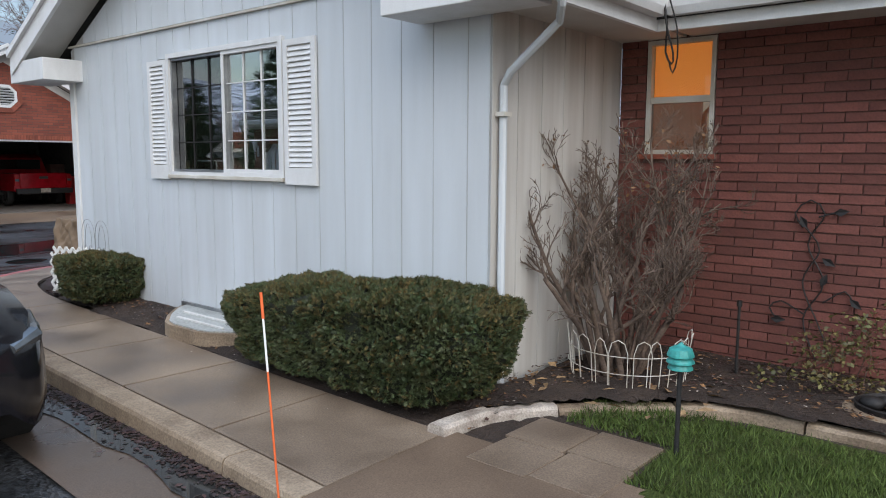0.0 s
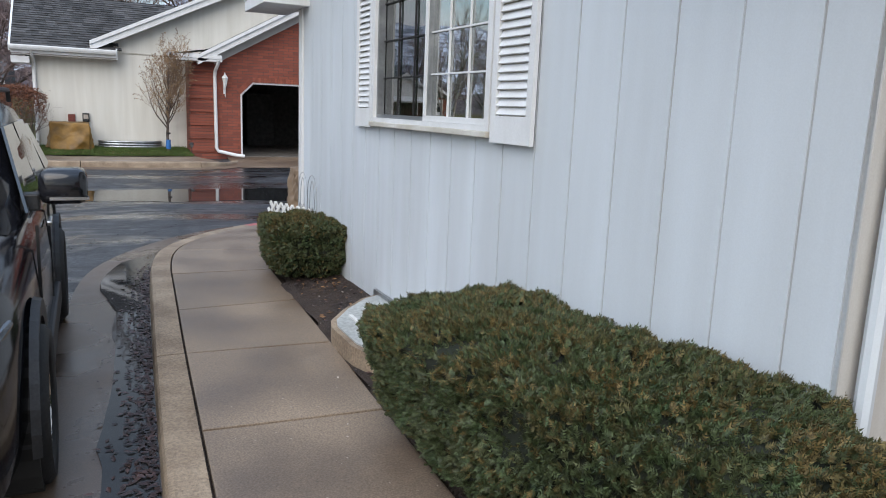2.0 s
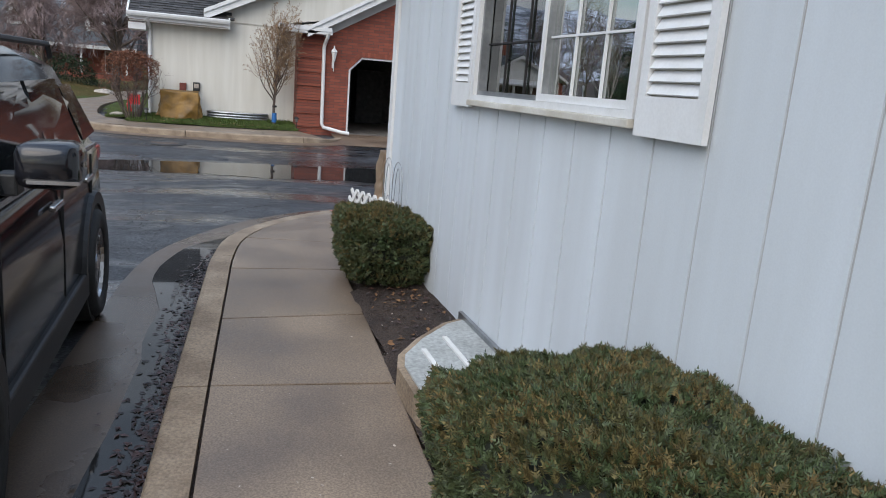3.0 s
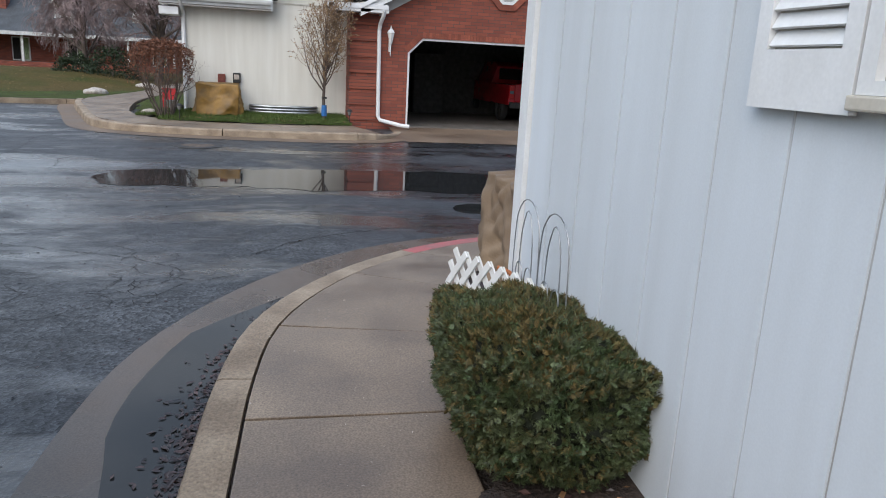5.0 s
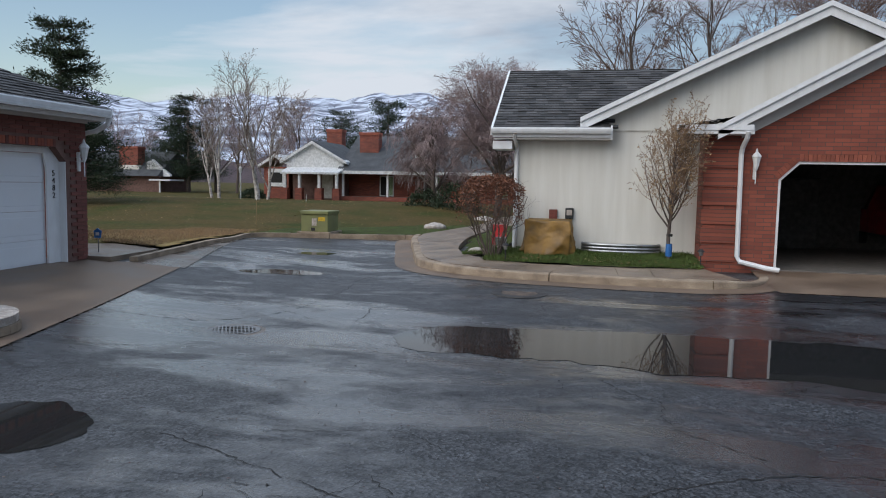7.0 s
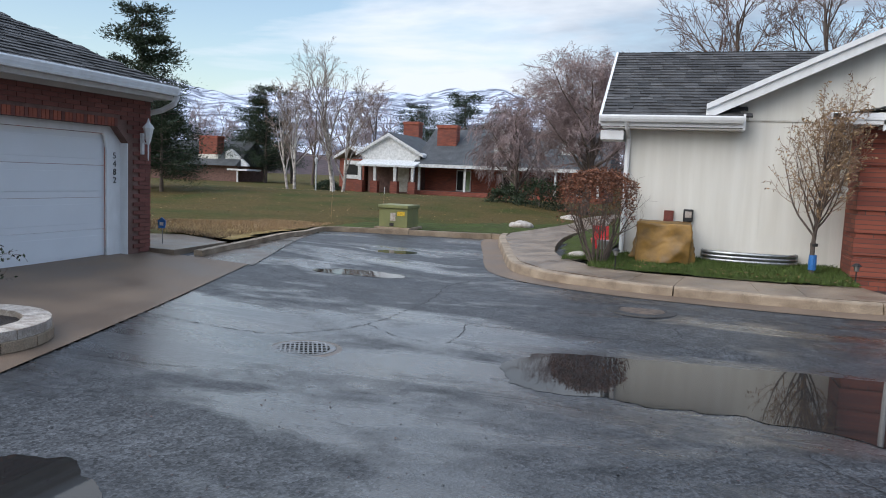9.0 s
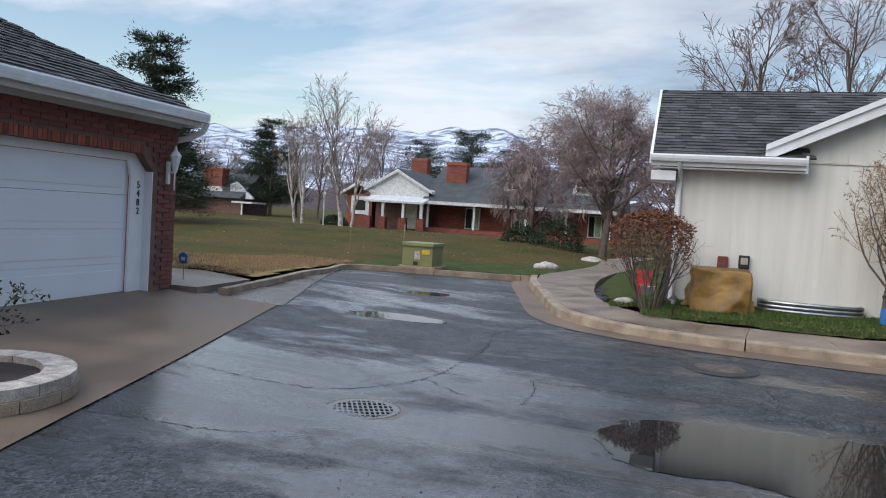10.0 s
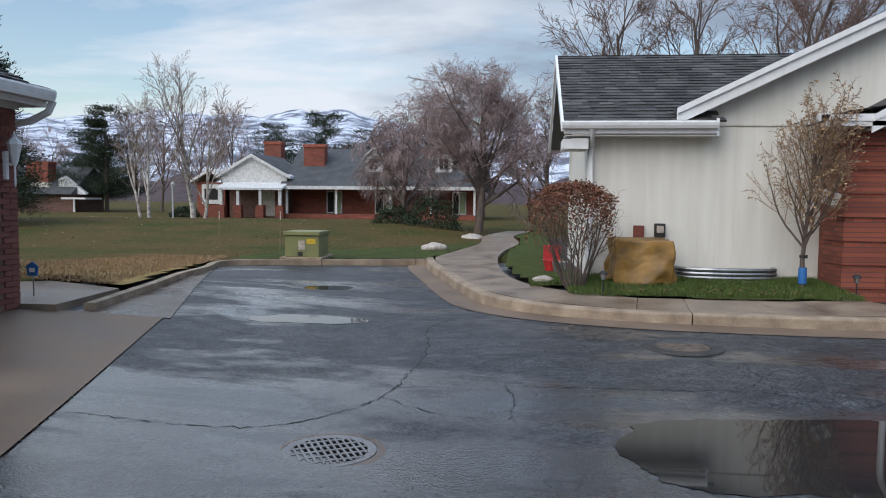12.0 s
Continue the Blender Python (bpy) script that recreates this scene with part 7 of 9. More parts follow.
gh = thing("hipped_house", "low brick house with a grey roof, chimney and white gable", "house", (-75, -45, 0))
part("wall", B(-80, -75, -52, -41.5, -0.3, 1.7), MORTAR, gh)
part("roof", prism(bmesh.new(), [(-74.2, 1.6), (-78, 4.2), (-82, 1.6)], -54, -41.2, "y"), SLATE_FAR, gh)
chimney(gh, -76.4, -75.2, -46.2, -44.0, 2.2, 4.6)
part("gable", prism(bmesh.new(), [(-43.0, 1.6), (-40.4, 1.6), (-40.4, 1.75), (-42.4, 3.3), (-43, 3.0)], -75.6, -75.2, "x"), WHITE_FAR, gh)
part("carport_roof", B(-76, -73.4, -41.6, -39.3, 1.15, 1.32), WHITE_FAR, gh)
post(gh, -73.6, -40.5, -0.2, 1.15, 0.14)

# house beyond the far garage
nh = thing("side_house", "red brick house with white gable boards and a shuttered window", "house", (-27, 14, -0.1))
part("wall", B(-33, -27.0, 12.9, 22, -0.4, 2.9), BRICK_X, nh)
part("gable_wall", prism(bmesh.new(), [(13.0, 2.9), (19.4, 2.9), (16.2, 4.75)], -27.25, -27.0, "x"), BRICK_X, nh)
for ya, yb, za, zb in ((12.6, 16.2, 2.85, 4.9), (16.2, 19.8, 4.9, 2.85)):
    part("rake_board", prism(bmesh.new(), [(ya, za - 0.2), (yb, zb - 0.2), (yb, zb + 0.08), (ya, za + 0.08)], -26.6, -26.55, "x"), TRIM, nh)
    part("roof", prism(bmesh.new(), [(ya, za - 0.02), (yb, zb - 0.02), (yb, zb + 0.1), (ya, za + 0.1)], -33, -26.62, "x"), SHINGLE, nh)
sw = part("window", B(-27.0, -26.94, 13.35, 14.2, 1.05, 2.2), TRIM, nh)
part("pane", B(-26.939, -26.93, 13.4, 13.8, 1.12, 2.12), DARK, sw)
part("louvred_shutter", B(-26.938, -26.91, 13.82, 14.2, 1.05, 2.2), TRIM, sw)
bare_tree("small_bare_tree", (-24.6, 13.9, -0.1), 2.0, 201, "small bare ornamental tree beside the brick house", trunk_r=0.04, kids=(7, 5, 4), leafmat=REDLEAF, leaf=0.05, leaf_share=0.25)
t = thing("flatbed_trailer", "dark low utility trailer parked by the brick house", "trailer", (-24.6, 14, -0.15))
part("bed", B(-25.6, -23.9, 12.9, 16.5, 0.28, 0.42), BLACKPLASTIC, t)
part("rail", B(-23.92, -23.88, 12.9, 16.5, 0.43, 0.75), IRON, t)
for y in (14.2, 15.2):
    part("wheel", tube(bmesh.new(), [(-24.1, y, 0.1), (-23.85, y, 0.1)], 0.28, 16), TYRE, t)

# ---- vehicles ----


def wheel(parent, x, y, z, rad, out, rim=CHROME, spokes=10):
    """A tyre with a spoked rim; out: +1 or -1 along y."""
    bm = bmesh.new()
    prof = [(rad * 0.66, -0.10), (rad * 0.9, -0.11), (rad * 0.985, -0.085), (rad, -0.04), (rad, 0.04), (rad * 0.985, 0.085), (rad * 0.9, 0.11), (rad * 0.66, 0.10)]
    n = 32
    rings = [[bm.verts.new((x + r2 * math.cos(2 * math.pi * k / n), y + out * w, z + r2 * math.sin(2 * math.pi * k / n))) for k in range(n)] for r2, w in prof]
    for a, b in zip(rings, rings[1:] + rings[:1]):
        for k in range(n):
            bm.faces.new((a[k], a[(k + 1) % n], b[(k + 1) % n], b[k]))
    bmesh.ops.recalc_face_normals(bm, faces=bm.faces[:])
    tyre = part("wheel", bm, TYRE, parent, smooth=True)
    bm = bmesh.new()
    tube(bm, [(x, y - out * 0.06, z), (x, y + out * 0.02, z)], rad * 0.655, 28)
    part("rim_barrel", bm, IRON, tyre)
    bm = bmesh.new()
    for k in range(spokes):
        a = 2 * math.pi * k / spokes
        m = Matrix.Translation((x, y + out * 0.055, z)) @ Matrix.Rotation(a, 4, "Y")
        box(bm, 0.03, rad * 0.66, -0.018, 0.018, -rad * 0.055, rad * 0.055, m=m)
    tube(bm, [(x, y + out * 0.03, z), (x, y + out * 0.085, z)], rad * 0.16, 14)
    n = 28
    r1, r2 = rad * 0.61, rad * 0.68
    for k in range(n):
        a0, a1 = 2 * math.pi * k / n, 2 * math.pi * (k + 1) / n
        q = [bm.verts.new((x + rr * math.cos(a), y + out * w, z + rr * math.sin(a))) for rr, a, w in ((r1, a0, 0.06), (r1, a1, 0.06), (r2, a1, 0.098), (r2, a0, 0.098))]
        bm.faces.new(q)
    part("rim", bm, rim, tyre, "bright spoked alloy rim")
    return tyre


def loft(bm, stations):
    """A skin over rings of equal count."""
    rings = [[bm.verts.new(p) for p in s] for s in stations]
    m = len(rings[0])
    for a, b in zip(rings, rings[1:]):
        for k in range(m - 1):
            bm.faces.new((a[k], a[k + 1], b[k + 1], b[k]))
    bm.faces.new(rings[0][::-1]); bm.faces.new(rings[-1])
    bmesh.ops.recalc_face_normals(bm, faces=bm.faces[:])
    return bm


def suv(front, side, ground):
    """A black mid-size SUV; its nose looks along +x, its near flank is the plane y = side."""
    t = thing("parked_suv", "glossy black SUV parked along the kerb", "car", (front - 2.3, side - 0.93, ground))
    cy = side - 0.93
    X = lambda d: front - (d if d < 3.7 else 3.7 + (d - 3.7) * 0.82)
    g = ground

    def ring(d, half, sill, belt, crown, tuck=0.04):
        pts = [(-half + tuck, sill), (-half - 0.0, sill + 0.16), (-half, sill + (belt - sill) * 0.55), (-half + 0.02, belt - 0.1), (-half + 0.09, belt), (-half * 0.5, crown), (0, crown + 0.015), (half * 0.5, crown), (half - 0.09, belt), (half - 0.02, belt - 0.1), (half, sill + (belt - sill) * 0.55), (half, sill + 0.16), (half - tuck, sill)]
        return [(X(d), cy + a, g + b) for a, b in pts]
    st = [ring(0.0, 0.62, 0.42, 0.72, 0.76), ring(0.06, 0.76, 0.30, 0.82, 0.88), ring(0.25, 0.87, 0.26, 0.92, 0.98), ring(0.6, 0.91, 0.26, 0.99, 1.05), ring(1.2, 0.925, 0.27, 1.05, 1.12), ring(1.6, 0.93, 0.27, 1.07, 1.12), ring(2.6, 0.93, 0.27, 1.09, 1.12), ring(3.6, 0.93, 0.28, 1.13, 1.14), ring(4.2, 0.91, 0.30, 1.15, 1.15), ring(4.5, 0.86, 0.36, 1.12, 1.12), ring(4.6, 0.80, 0.48, 1.05, 1.05)]
    part("body", loft(bmesh.new(), st), BLACKPAINT, t, smooth=True)

    def cab(d, half, z, top):
        return [(X(d), cy + a, g + b) for a, b in ((-half - 0.0, z), (-half + 0.06, z + (top - z) * 0.5), (-half + 0.17, top - 0.06), (-half + 0.27, top), (0, top + 0.03), (half - 0.27, top), (half - 0.17, top - 0.06), (half - 0.06, z + (top - z) * 0.5), (half, z))]
    st = [cab(1.25, 0.82, 1.06, 1.08), cab(1.55, 0.85, 1.07, 1.3), cab(1.95, 0.87, 1.07, 1.56), cab(2.3, 0.875, 1.08, 1.65), cab(3.0, 0.875, 1.09, 1.68), cab(3.8, 0.86, 1.11, 1.64), cab(4.25, 0.83, 1.12, 1.5), cab(4.52, 0.78, 1.10, 1.2)]
    part("roof_cabin", loft(bmesh.new(), st), BLACKPAINT, t, smooth=True)

    def pane(d0, d1, d2, d3, s, zb=1.11, zt=1.52):
        bm = bmesh.new()
        y0, y1 = cy + s * 0.885, cy + s * 0.765
        q = [(X(d0), y0, g + zb), (X(d1), y0, g + zb + 0.02), (X(d2), y1, g + zt), (X(d3), y1, g + zt)]
        a = [bm.verts.new(p) for p in q]
        b = [bm.verts.new((p[0], p[1] - s * 0.015, p[2])) for p in q]
        bm.faces.new(a); bm.faces.new(b[::-1])
        for i in range(4):
            bm.faces.new((a[i], a[(i + 1) % 4], b[(i + 1) % 4], b[i]))
        part("side_window", bm, CARGLASS, t)
    for s in (-1, 1):
        pane(1.62, 2.62, 2.60, 2.05, s)
        pane(2.70, 3.55, 3.45, 2.68, s)
        pane(3.62, 4.15, 3.95, 3.54, s, 1.15, 1.48)
        part("roof_rail", tube(bmesh.new(), [(X(2.2), cy + s * 0.66, g + 1.66), (X(2.3), cy + s * 0.66, g + 1.72), (X(3.9), cy + s * 0.65, g + 1.72), (X(4.0), cy + s * 0.65, g + 1.64)], 0.018, 6), BLACKPLASTIC, t)
        part("sill_cladding", B(X(3.25), X(1.35), cy + s * 0.90, cy + s * 0.955, g + 0.24, g + 0.40, 0.015), BLACKPLASTIC, t)
        part("belt_strip", B(X(4.1), X(1.5), cy + s * 0.885, cy + s * 0.90, g + 1.075, g + 1.10), CHROME, t)
        for d in (0.93, 3.62):
            bm = bmesh.new()
            rows = []
            for k in range(17):
                a = math.pi * (k / 16) * 1.08 - 0.12
                rows.append([bm.verts.new((X(d) + rr * math.cos(a), cy + s * yy, g + 0.36 + rr * math.sin(a))) for rr, yy in ((0.385, 0.80), (0.385, 0.95), (0.46, 0.955), (0.47, 0.92))])
            for a, b in zip(rows, rows[1:]):
                for k in range(3):
                    bm.faces.new((a[k], a[k + 1], b[k + 1], b[k]))
            part("wheel_arch", bm, BLACKPLASTIC, t)
            bm = bmesh.new()
            tube(bm, [(X(d), cy + s * 0.70, g + 0.36), (X(d), cy + s * 0.936, g + 0.36)], 0.386, 24)
            part("wheel_well", bm, DARK, t)
            wheel(t, X(d), cy + s * 0.87, g + 0.355, 0.355, s, spokes=10)
        m = part("wing_mirror", box(bmesh.new(), X(1.93), X(1.66), cy + s * 0.93, cy + s * 1.16, g + 1.14, g + 1.32, 0.045), BLACKPAINT, t, smooth=True)
        part("indicator_strip", B(X(1.72), X(1.655), cy + s * 0.98, cy + s * 1.165, g + 1.165, g + 1.18), CHROME, m)
        part("mirror_foot", B(X(1.86), X(1.74), cy + s * 0.84, cy + s * 0.93, g + 1.10, g + 1.19, 0.01), BLACKPLASTIC, m)
        for d in (2.42, 3.38):
            part("door_handle", B(X(d + 0.11), X(d - 0.11), cy + s * 0.925, cy + s * 0.958, g + 0.93, g + 0.96, 0.008), CHROME, t, "bright door handle")
        bm = bmesh.new()
        tube(bm, [(X(0.04), cy + s * 0.62, g + 0.75), (X(0.14), cy + s * 0.77, g + 0.79), (X(0.46), cy + s * 0.875, g + 0.86)], [0.03, 0.05, 0.014], 8)
        part("headlight", bm, HEADLIGHT, t, "clear headlamp")
        part("tail_light", B(X(4.58), X(4.3), cy + s * 0.70, cy + s * 0.875, g + 0.94, g + 1.05, 0.02), TAILRED, t)
        for d in (1.45, 2.64, 3.58):
            part("door_seam", B(X(d + 0.003), X(d - 0.003), cy + s * 0.92, cy + s * 0.934, g + 0.42, g + 1.07), DARK, t)
    part("grille", B(X(0.10), X(-0.012), cy - 0.5, cy + 0.5, g + 0.42, g + 0.72, 0.02), BLACKPLASTIC, t)
    bm = bmesh.new()
    q = [(X(1.30), -0.72, 1.10), (X(1.30), 0.72, 1.10), (X(1.98), 0.62, 1.56), (X(1.98), -0.62, 1.56)]
    a = [bm.verts.new((p[0] + 0.03, cy + p[1], g + p[2] + 0.03)) for p in q]
    b = [bm.verts.new((p[0], cy + p[1], g + p[2])) for p in q]
    bm.faces.new(a)
    for i in range(4):
        bm.faces.new((a[i], a[(i + 1) % 4], b[(i + 1) % 4], b[i]))
    part("windscreen", bm, CARGLASS, t)
    return t


CARGLASS = material("tinted_car_glass", (0.02, 0.024, 0.026), 0.03, fine=6, bump=0, spec=0.9, fine_mix=0.02)
suv(-4.2, 1.40, -0.262)

truck = thing("pickup_truck", "red pickup truck parked tail out in the dark garage", "truck", (-28, 10.3, -0.14))
tx, ty, tz = -26.6, 10.25, -0.14
part("cargo_bed", B(tx - 1.9, tx - 0.02, ty - 0.92, ty + 0.92, tz + 0.5, tz + 1.10, 0.03), TRUCKRED, truck)
tg = part("tailgate", B(tx - 0.02, tx + 0.03, ty - 0.74, ty + 0.74, tz + 0.60, tz + 1.12, 0.02), TRUCKRED, truck)
part("latch", B(tx + 0.03, tx + 0.045, ty - 0.14, ty + 0.14, tz + 0.92, tz + 1.0), BLACKPLASTIC, tg)
for s in (-1, 1):
    part("tail_light", B(tx - 0.05, tx + 0.035, ty + s * 0.84 - 0.075, ty + s * 0.84 + 0.075, tz + 0.70, tz + 1.06, 0.015), TAILRED, truck)
    part("reverse_light", B(tx - 0.0, tx + 0.04, ty + s * 0.84 - 0.06, ty + s * 0.84 + 0.06, tz + 0.84, tz + 0.92), HEADLIGHT, truck)
    wheel(truck, tx - 1.0, ty + s * 0.80, tz + 0.37, 0.37, s, IRON)
    wheel(truck, tx - 4.2, ty + s * 0.80, tz + 0.37, 0.37, s, IRON)
bp = part("bumper", B(tx + 0.0, tx + 0.16, ty - 0.90, ty + 0.90, tz + 0.42, tz + 0.60, 0.02), BLACKPLASTIC, truck)
part("number_plate", B(tx + 0.161, tx + 0.168, ty - 0.16, ty + 0.16, tz + 0.46, tz + 0.60), PALE, bp, "pale number plate with unreadable marks")
bm = bmesh.new()
cabst = [[(tx - d, ty + a, tz + b) for a, b in ((-0.9, 0.5), (-0.9, 1.12), (-h, top), (h, top), (0.9, 1.12), (0.9, 0.5))] for d, h, top in ((1.9, 0.72, 1.62), (2.3, 0.70, 1.76), (3.4, 0.70, 1.76), (4.2, 0.75, 1.2))]
part("cab", loft(bm, cabst), TRUCKRED, truck)
part("rear_window", B(tx - 1.93, tx - 1.86, ty - 0.66, ty + 0.66, tz + 1.22, tz + 1.56), CARGLASS, truck)
part("bonnet", B(tx - 5.4, tx - 4.2, ty - 0.9, ty + 0.9, tz + 0.5, tz + 1.15, 0.05), TRUCKRED, truck)
# garage clutter
rr = random.Random(6)
for k, (x, y, sx, sy, h, m) in enumerate(((-30, 6.0, 0.5, 0.7, 1.5, GARAGE_IN), (-29, 5.2, 0.6, 0.9, 0.9, MORTAR), (-27, 5.1, 0.5, 0.6, 0.6, BLUE), (-30.1, 7.6, 0.5, 1.0, 1.9, GARAGE_IN), (-28.5, 11.45, 0.4, 0.5, 1.4, MORTAR), (-27.2, 11.5, 0.4, 0.45, 1.0, REDPL), (-25.6, 11.4, 0.3, 0.35, 0.75, ORANGE))):
    t = thing(("storage_box", "workbench", "tool_chest", "shelf_unit", "cabinet", "jack_stand", "fuel_can")[k], ("stacked grey storage boxes in the garage", "brown workbench against the garage wall", "blue tool chest on the garage floor", "tall grey shelf unit against the back wall", "brown cabinet beside the truck", "red shop cart beside the truck", "orange fuel can by the garage opening")[k], ("box", "bench", "tool chest", "shelf", "cabinet", "cart", "fuel can")[k], (x, y, -0.145))
    part("body", B(x - sx / 2, x + sx / 2, y - sy / 2, y + sy / 2, -0.145, -0.145 + h, 0.02), m, t)
    part("lid", B(x - sx / 2 - 0.02, x + sx / 2 + 0.02, y - sy / 2 - 0.02, y + sy / 2 + 0.02, -0.145 + h, -0.10 + h, 0.01), IRON, t)

# ---- things near the path ----


def letters(text, size, m, mat, parent, name="digit"):
    """Raised characters in the built-in font, placed by the pose m."""
    cu = bpy.data.curves.new("characters", "FONT")
    cu.body, cu.size, cu.extrude, cu.align_x = text, size, 0.004, "CENTER"
    tmp = bpy.data.objects.new("characters", cu)
    me = bpy.data.meshes.new_from_object(tmp)
    bpy.data.objects.remove(tmp)
    me.transform(m)
    me.materials.clear()
    me.materials.append(mat)
    return put(name, me, parent)


num = thing("house_number", "black house number 5482 down the white door jamb", "house number", (-19.97, DY - 0.15, 1.3))
for k, c in enumerate("5482"):
    letters(c, 0.145, pose(-19.97, DY - 0.152, 1.46 - 0.135 * k, 90, 0, 180), IRON, num)

# light well with a clear cover
well = thing("window_well", "low concrete window well with a pale plastic cover", "window well", (-6.05, 3.3, -0.1))
well_side = [(-6.78, 3.605), (-6.70, 3.46), (-6.45, 3.23), (-6.2, 3.06), (-6.05, 3.02), (-5.65, 3.02), (-5.5, 3.06), (-5.25, 3.23), (-5.0, 3.46), (-4.92, 3.605)]
well_in = lambda k: [(-5.85 + (x + 5.85) * k, 3.605 + (y - 3.605) * k) for x, y in well_side]
arc, arc_in = well_in(1.0), well_in(0.87)
bm = bmesh.new()
for i in range(len(arc) - 1):
    prism(bm, [arc[i], arc[i + 1], arc_in[i + 1], arc_in[i]], -0.14, 0.02)
bmesh.ops.remove_doubles(bm, verts=bm.verts[:], dist=0.0005)
part("rim", bm, KERB, well)
part("cover", prism(bmesh.new(), well_in(0.94), 0.021, 0.032), material("clouded_plastic_cover", (0.44, 0.46, 0.45), 0.28, second=(0.33, 0.34, 0.33), scale=3, fine=50, bump=0.05), well, "clouded plastic cover sheet")
for y, a, b in ((3.36, -6.4, -5.3), (3.19, -6.22, -5.5)):
    part("cover_bar", B(a, b, y, y + 0.025, 0.033, 0.046), WHITEPL, well)
part("wall_flange", B(-6.80, -4.9, 3.585, 3.608, -0.02, 0.06), ZINC, well)

# kerb stones that edge the bed and the grass
EDGE = curve([(-2.74, 2.79), (-2.72, 3.05), (-2.62, 3.34), (-2.28, 3.78), (-1.62, 4.30), (-0.9, 4.38), (0.2, 4.36), (1.6, 4.25)], 0.09)
edging = thing("bed_edging", "curved concrete edging stones round the soil bed", "edging", (-1.6, 4.3, -0.1))
cuts = [0]
dist = 0.0
for i in range(1, len(EDGE)):
    dist += math.dist(EDGE[i], EDGE[i - 1])
    if dist > (0.42 if len(cuts) < 3 else 0.75):
        cuts.append(i)
        dist = 0.0
cuts.append(len(EDGE) - 1)
for k, (a, b) in enumerate(zip(cuts, cuts[1:])):
    if b - a < 2:
        continue
    seg = EDGE[a:b + 1]
    p, q = np.array(seg[-2]), np.array(seg[-1])
    seg = seg[:-1] + [tuple(q - (q - p) * 0.15)]
    bm = bmesh.new()
    lift = (0.015, 0.0, -0.02, -0.012, -0.02, -0.01, -0.02)[k % 7]
    sweep(bm, [(p[0], p[1], -0.055 + lift) for p in seg], [(-0.07, -0.12), (-0.065, -0.02), (-0.045, 0.0), (0.045, 0.0), (0.065, -0.02), (0.07, -0.12)])
    part("edging_stone", bm, PALE if k < 2 else KERB, edging)
pavers = thing("stepping_slabs", "square concrete slabs set in the ground by the path", "paving", (-2.0, 3.1, -0.1), kind="structure")
for x0, x1, y0, y1 in ((-2.42, -2.03, 3.04, 3.43), (-2.02, -1.63, 3.06, 3.45), (-2.40, -2.02, 2.64, 3.03), (-2.01, -1.62, 2.66, 3.05)):
    m = Matrix.Translation(((x0 + x1) / 2, (y0 + y1) / 2, 0)) @ Matrix.Rotation(radians(-2), 4, "Z")
    part("paving_slab", B(-(x1 - x0) / 2, (x1 - x0) / 2, -(y1 - y0) / 2, (y1 - y0) / 2, -0.14, -0.094, 0.004, m=m), WALK, pavers)

# wire ring round the shrub
ring = thing("wire_border", "bent white wire border fence round the shrub", "wire fence", (-2.3, 4.6, -0.08))
for k in range(13):
    a = math.pi * (0.95 + 1.3 * k / 13) + 0.05 * math.sin(k * 3)
    b = a + 0.27 + 0.05 * math.sin(k * 2.2)
    P = lambda t, z, lean=1.0: (-2.36 + 0.40 * lean * math.cos(t), 4.50 + 0.38 * lean * math.sin(t), z)
    pts = [P(a, -0.1), P(a, 0.2, 1.08), P(a + 0.05, 0.275, 1.1), P((a + b) / 2, 0.30, 1.12), P(b - 0.05, 0.275, 1.1), P(b, 0.2, 1.08), P(b, -0.1)]
    part("wire_hoop", tube(bmesh.new(), pts, 0.0035, 5), OLDTRIM, ring)
for z in (0.06, 0.18):
    part("wire_rail", tube(bmesh.new(), [(-2.36 + 0.43 * math.cos(t), 4.50 + 0.41 * math.sin(t), z) for t in np.linspace(math.pi * 0.95, math.pi * 2.3, 30)], 0.003, 5), OLDTRIM, ring)

# tiered garden light
lamp = thing("garden_light", "teal tiered pagoda garden light on a thin stake", "garden light", (-1.55, 3.42, -0.1))
part("stake", tube(bmesh.new(), [(-1.55, 3.42, -0.12), (-1.55, 3.42, 0.38)], 0.014, 8), BLACKPLASTIC, lamp)
for k, (rr, z) in enumerate(((0.068, 0.385), (0.075, 0.42), (0.072, 0.455))):
    part("tier", lathe(bmesh.new(), (-1.55, 3.42, z), [(0.03, -0.005), (rr, 0.0), (rr * 0.98, 0.008), (0.055, 0.03), (0.03, 0.036)] if k < 2 else [(0.03, -0.005), (rr, 0.0), (rr * 0.98, 0.01), (0.06, 0.04), (0.02, 0.06), (0.006, 0.075)], 20), TEAL, lamp)
stake2 = thing("tall_stake", "thin dark metal stake in the bed", "stake", (-1.75, 5.0, -0.1))
part("rod", tube(bmesh.new(), [(-1.75, 5.0, -0.12), (-1.75, 5.0, 0.46)], 0.012, 6), IRON, stake2)
part("cap", tube(bmesh.new(), [(-1.75, 5.0, 0.46), (-1.75, 5.0, 0.50)], 0.02, 8), IRON, stake2)

# snow marker with bands
mk = thing("snow_marker", "thin orange driveway marker with a white band", "marker", (-2.17, 1.26, -0.2))
mb = Vector((-2.17, 1.26, -0.22))
mtop = Vector((-2.468, 1.388, 0.969))
at = lambda t: tuple(mb.lerp(mtop, t))
for a, b, m in ((0, 0.745, ORANGE), (0.745, 0.915, WHITEPL), (0.915, 1.0, ORANGE)):
    part("rod_band", tube(bmesh.new(), [at(a), at(b)], 0.0045 if a < 0.8 else 0.006, 8), m, mk)

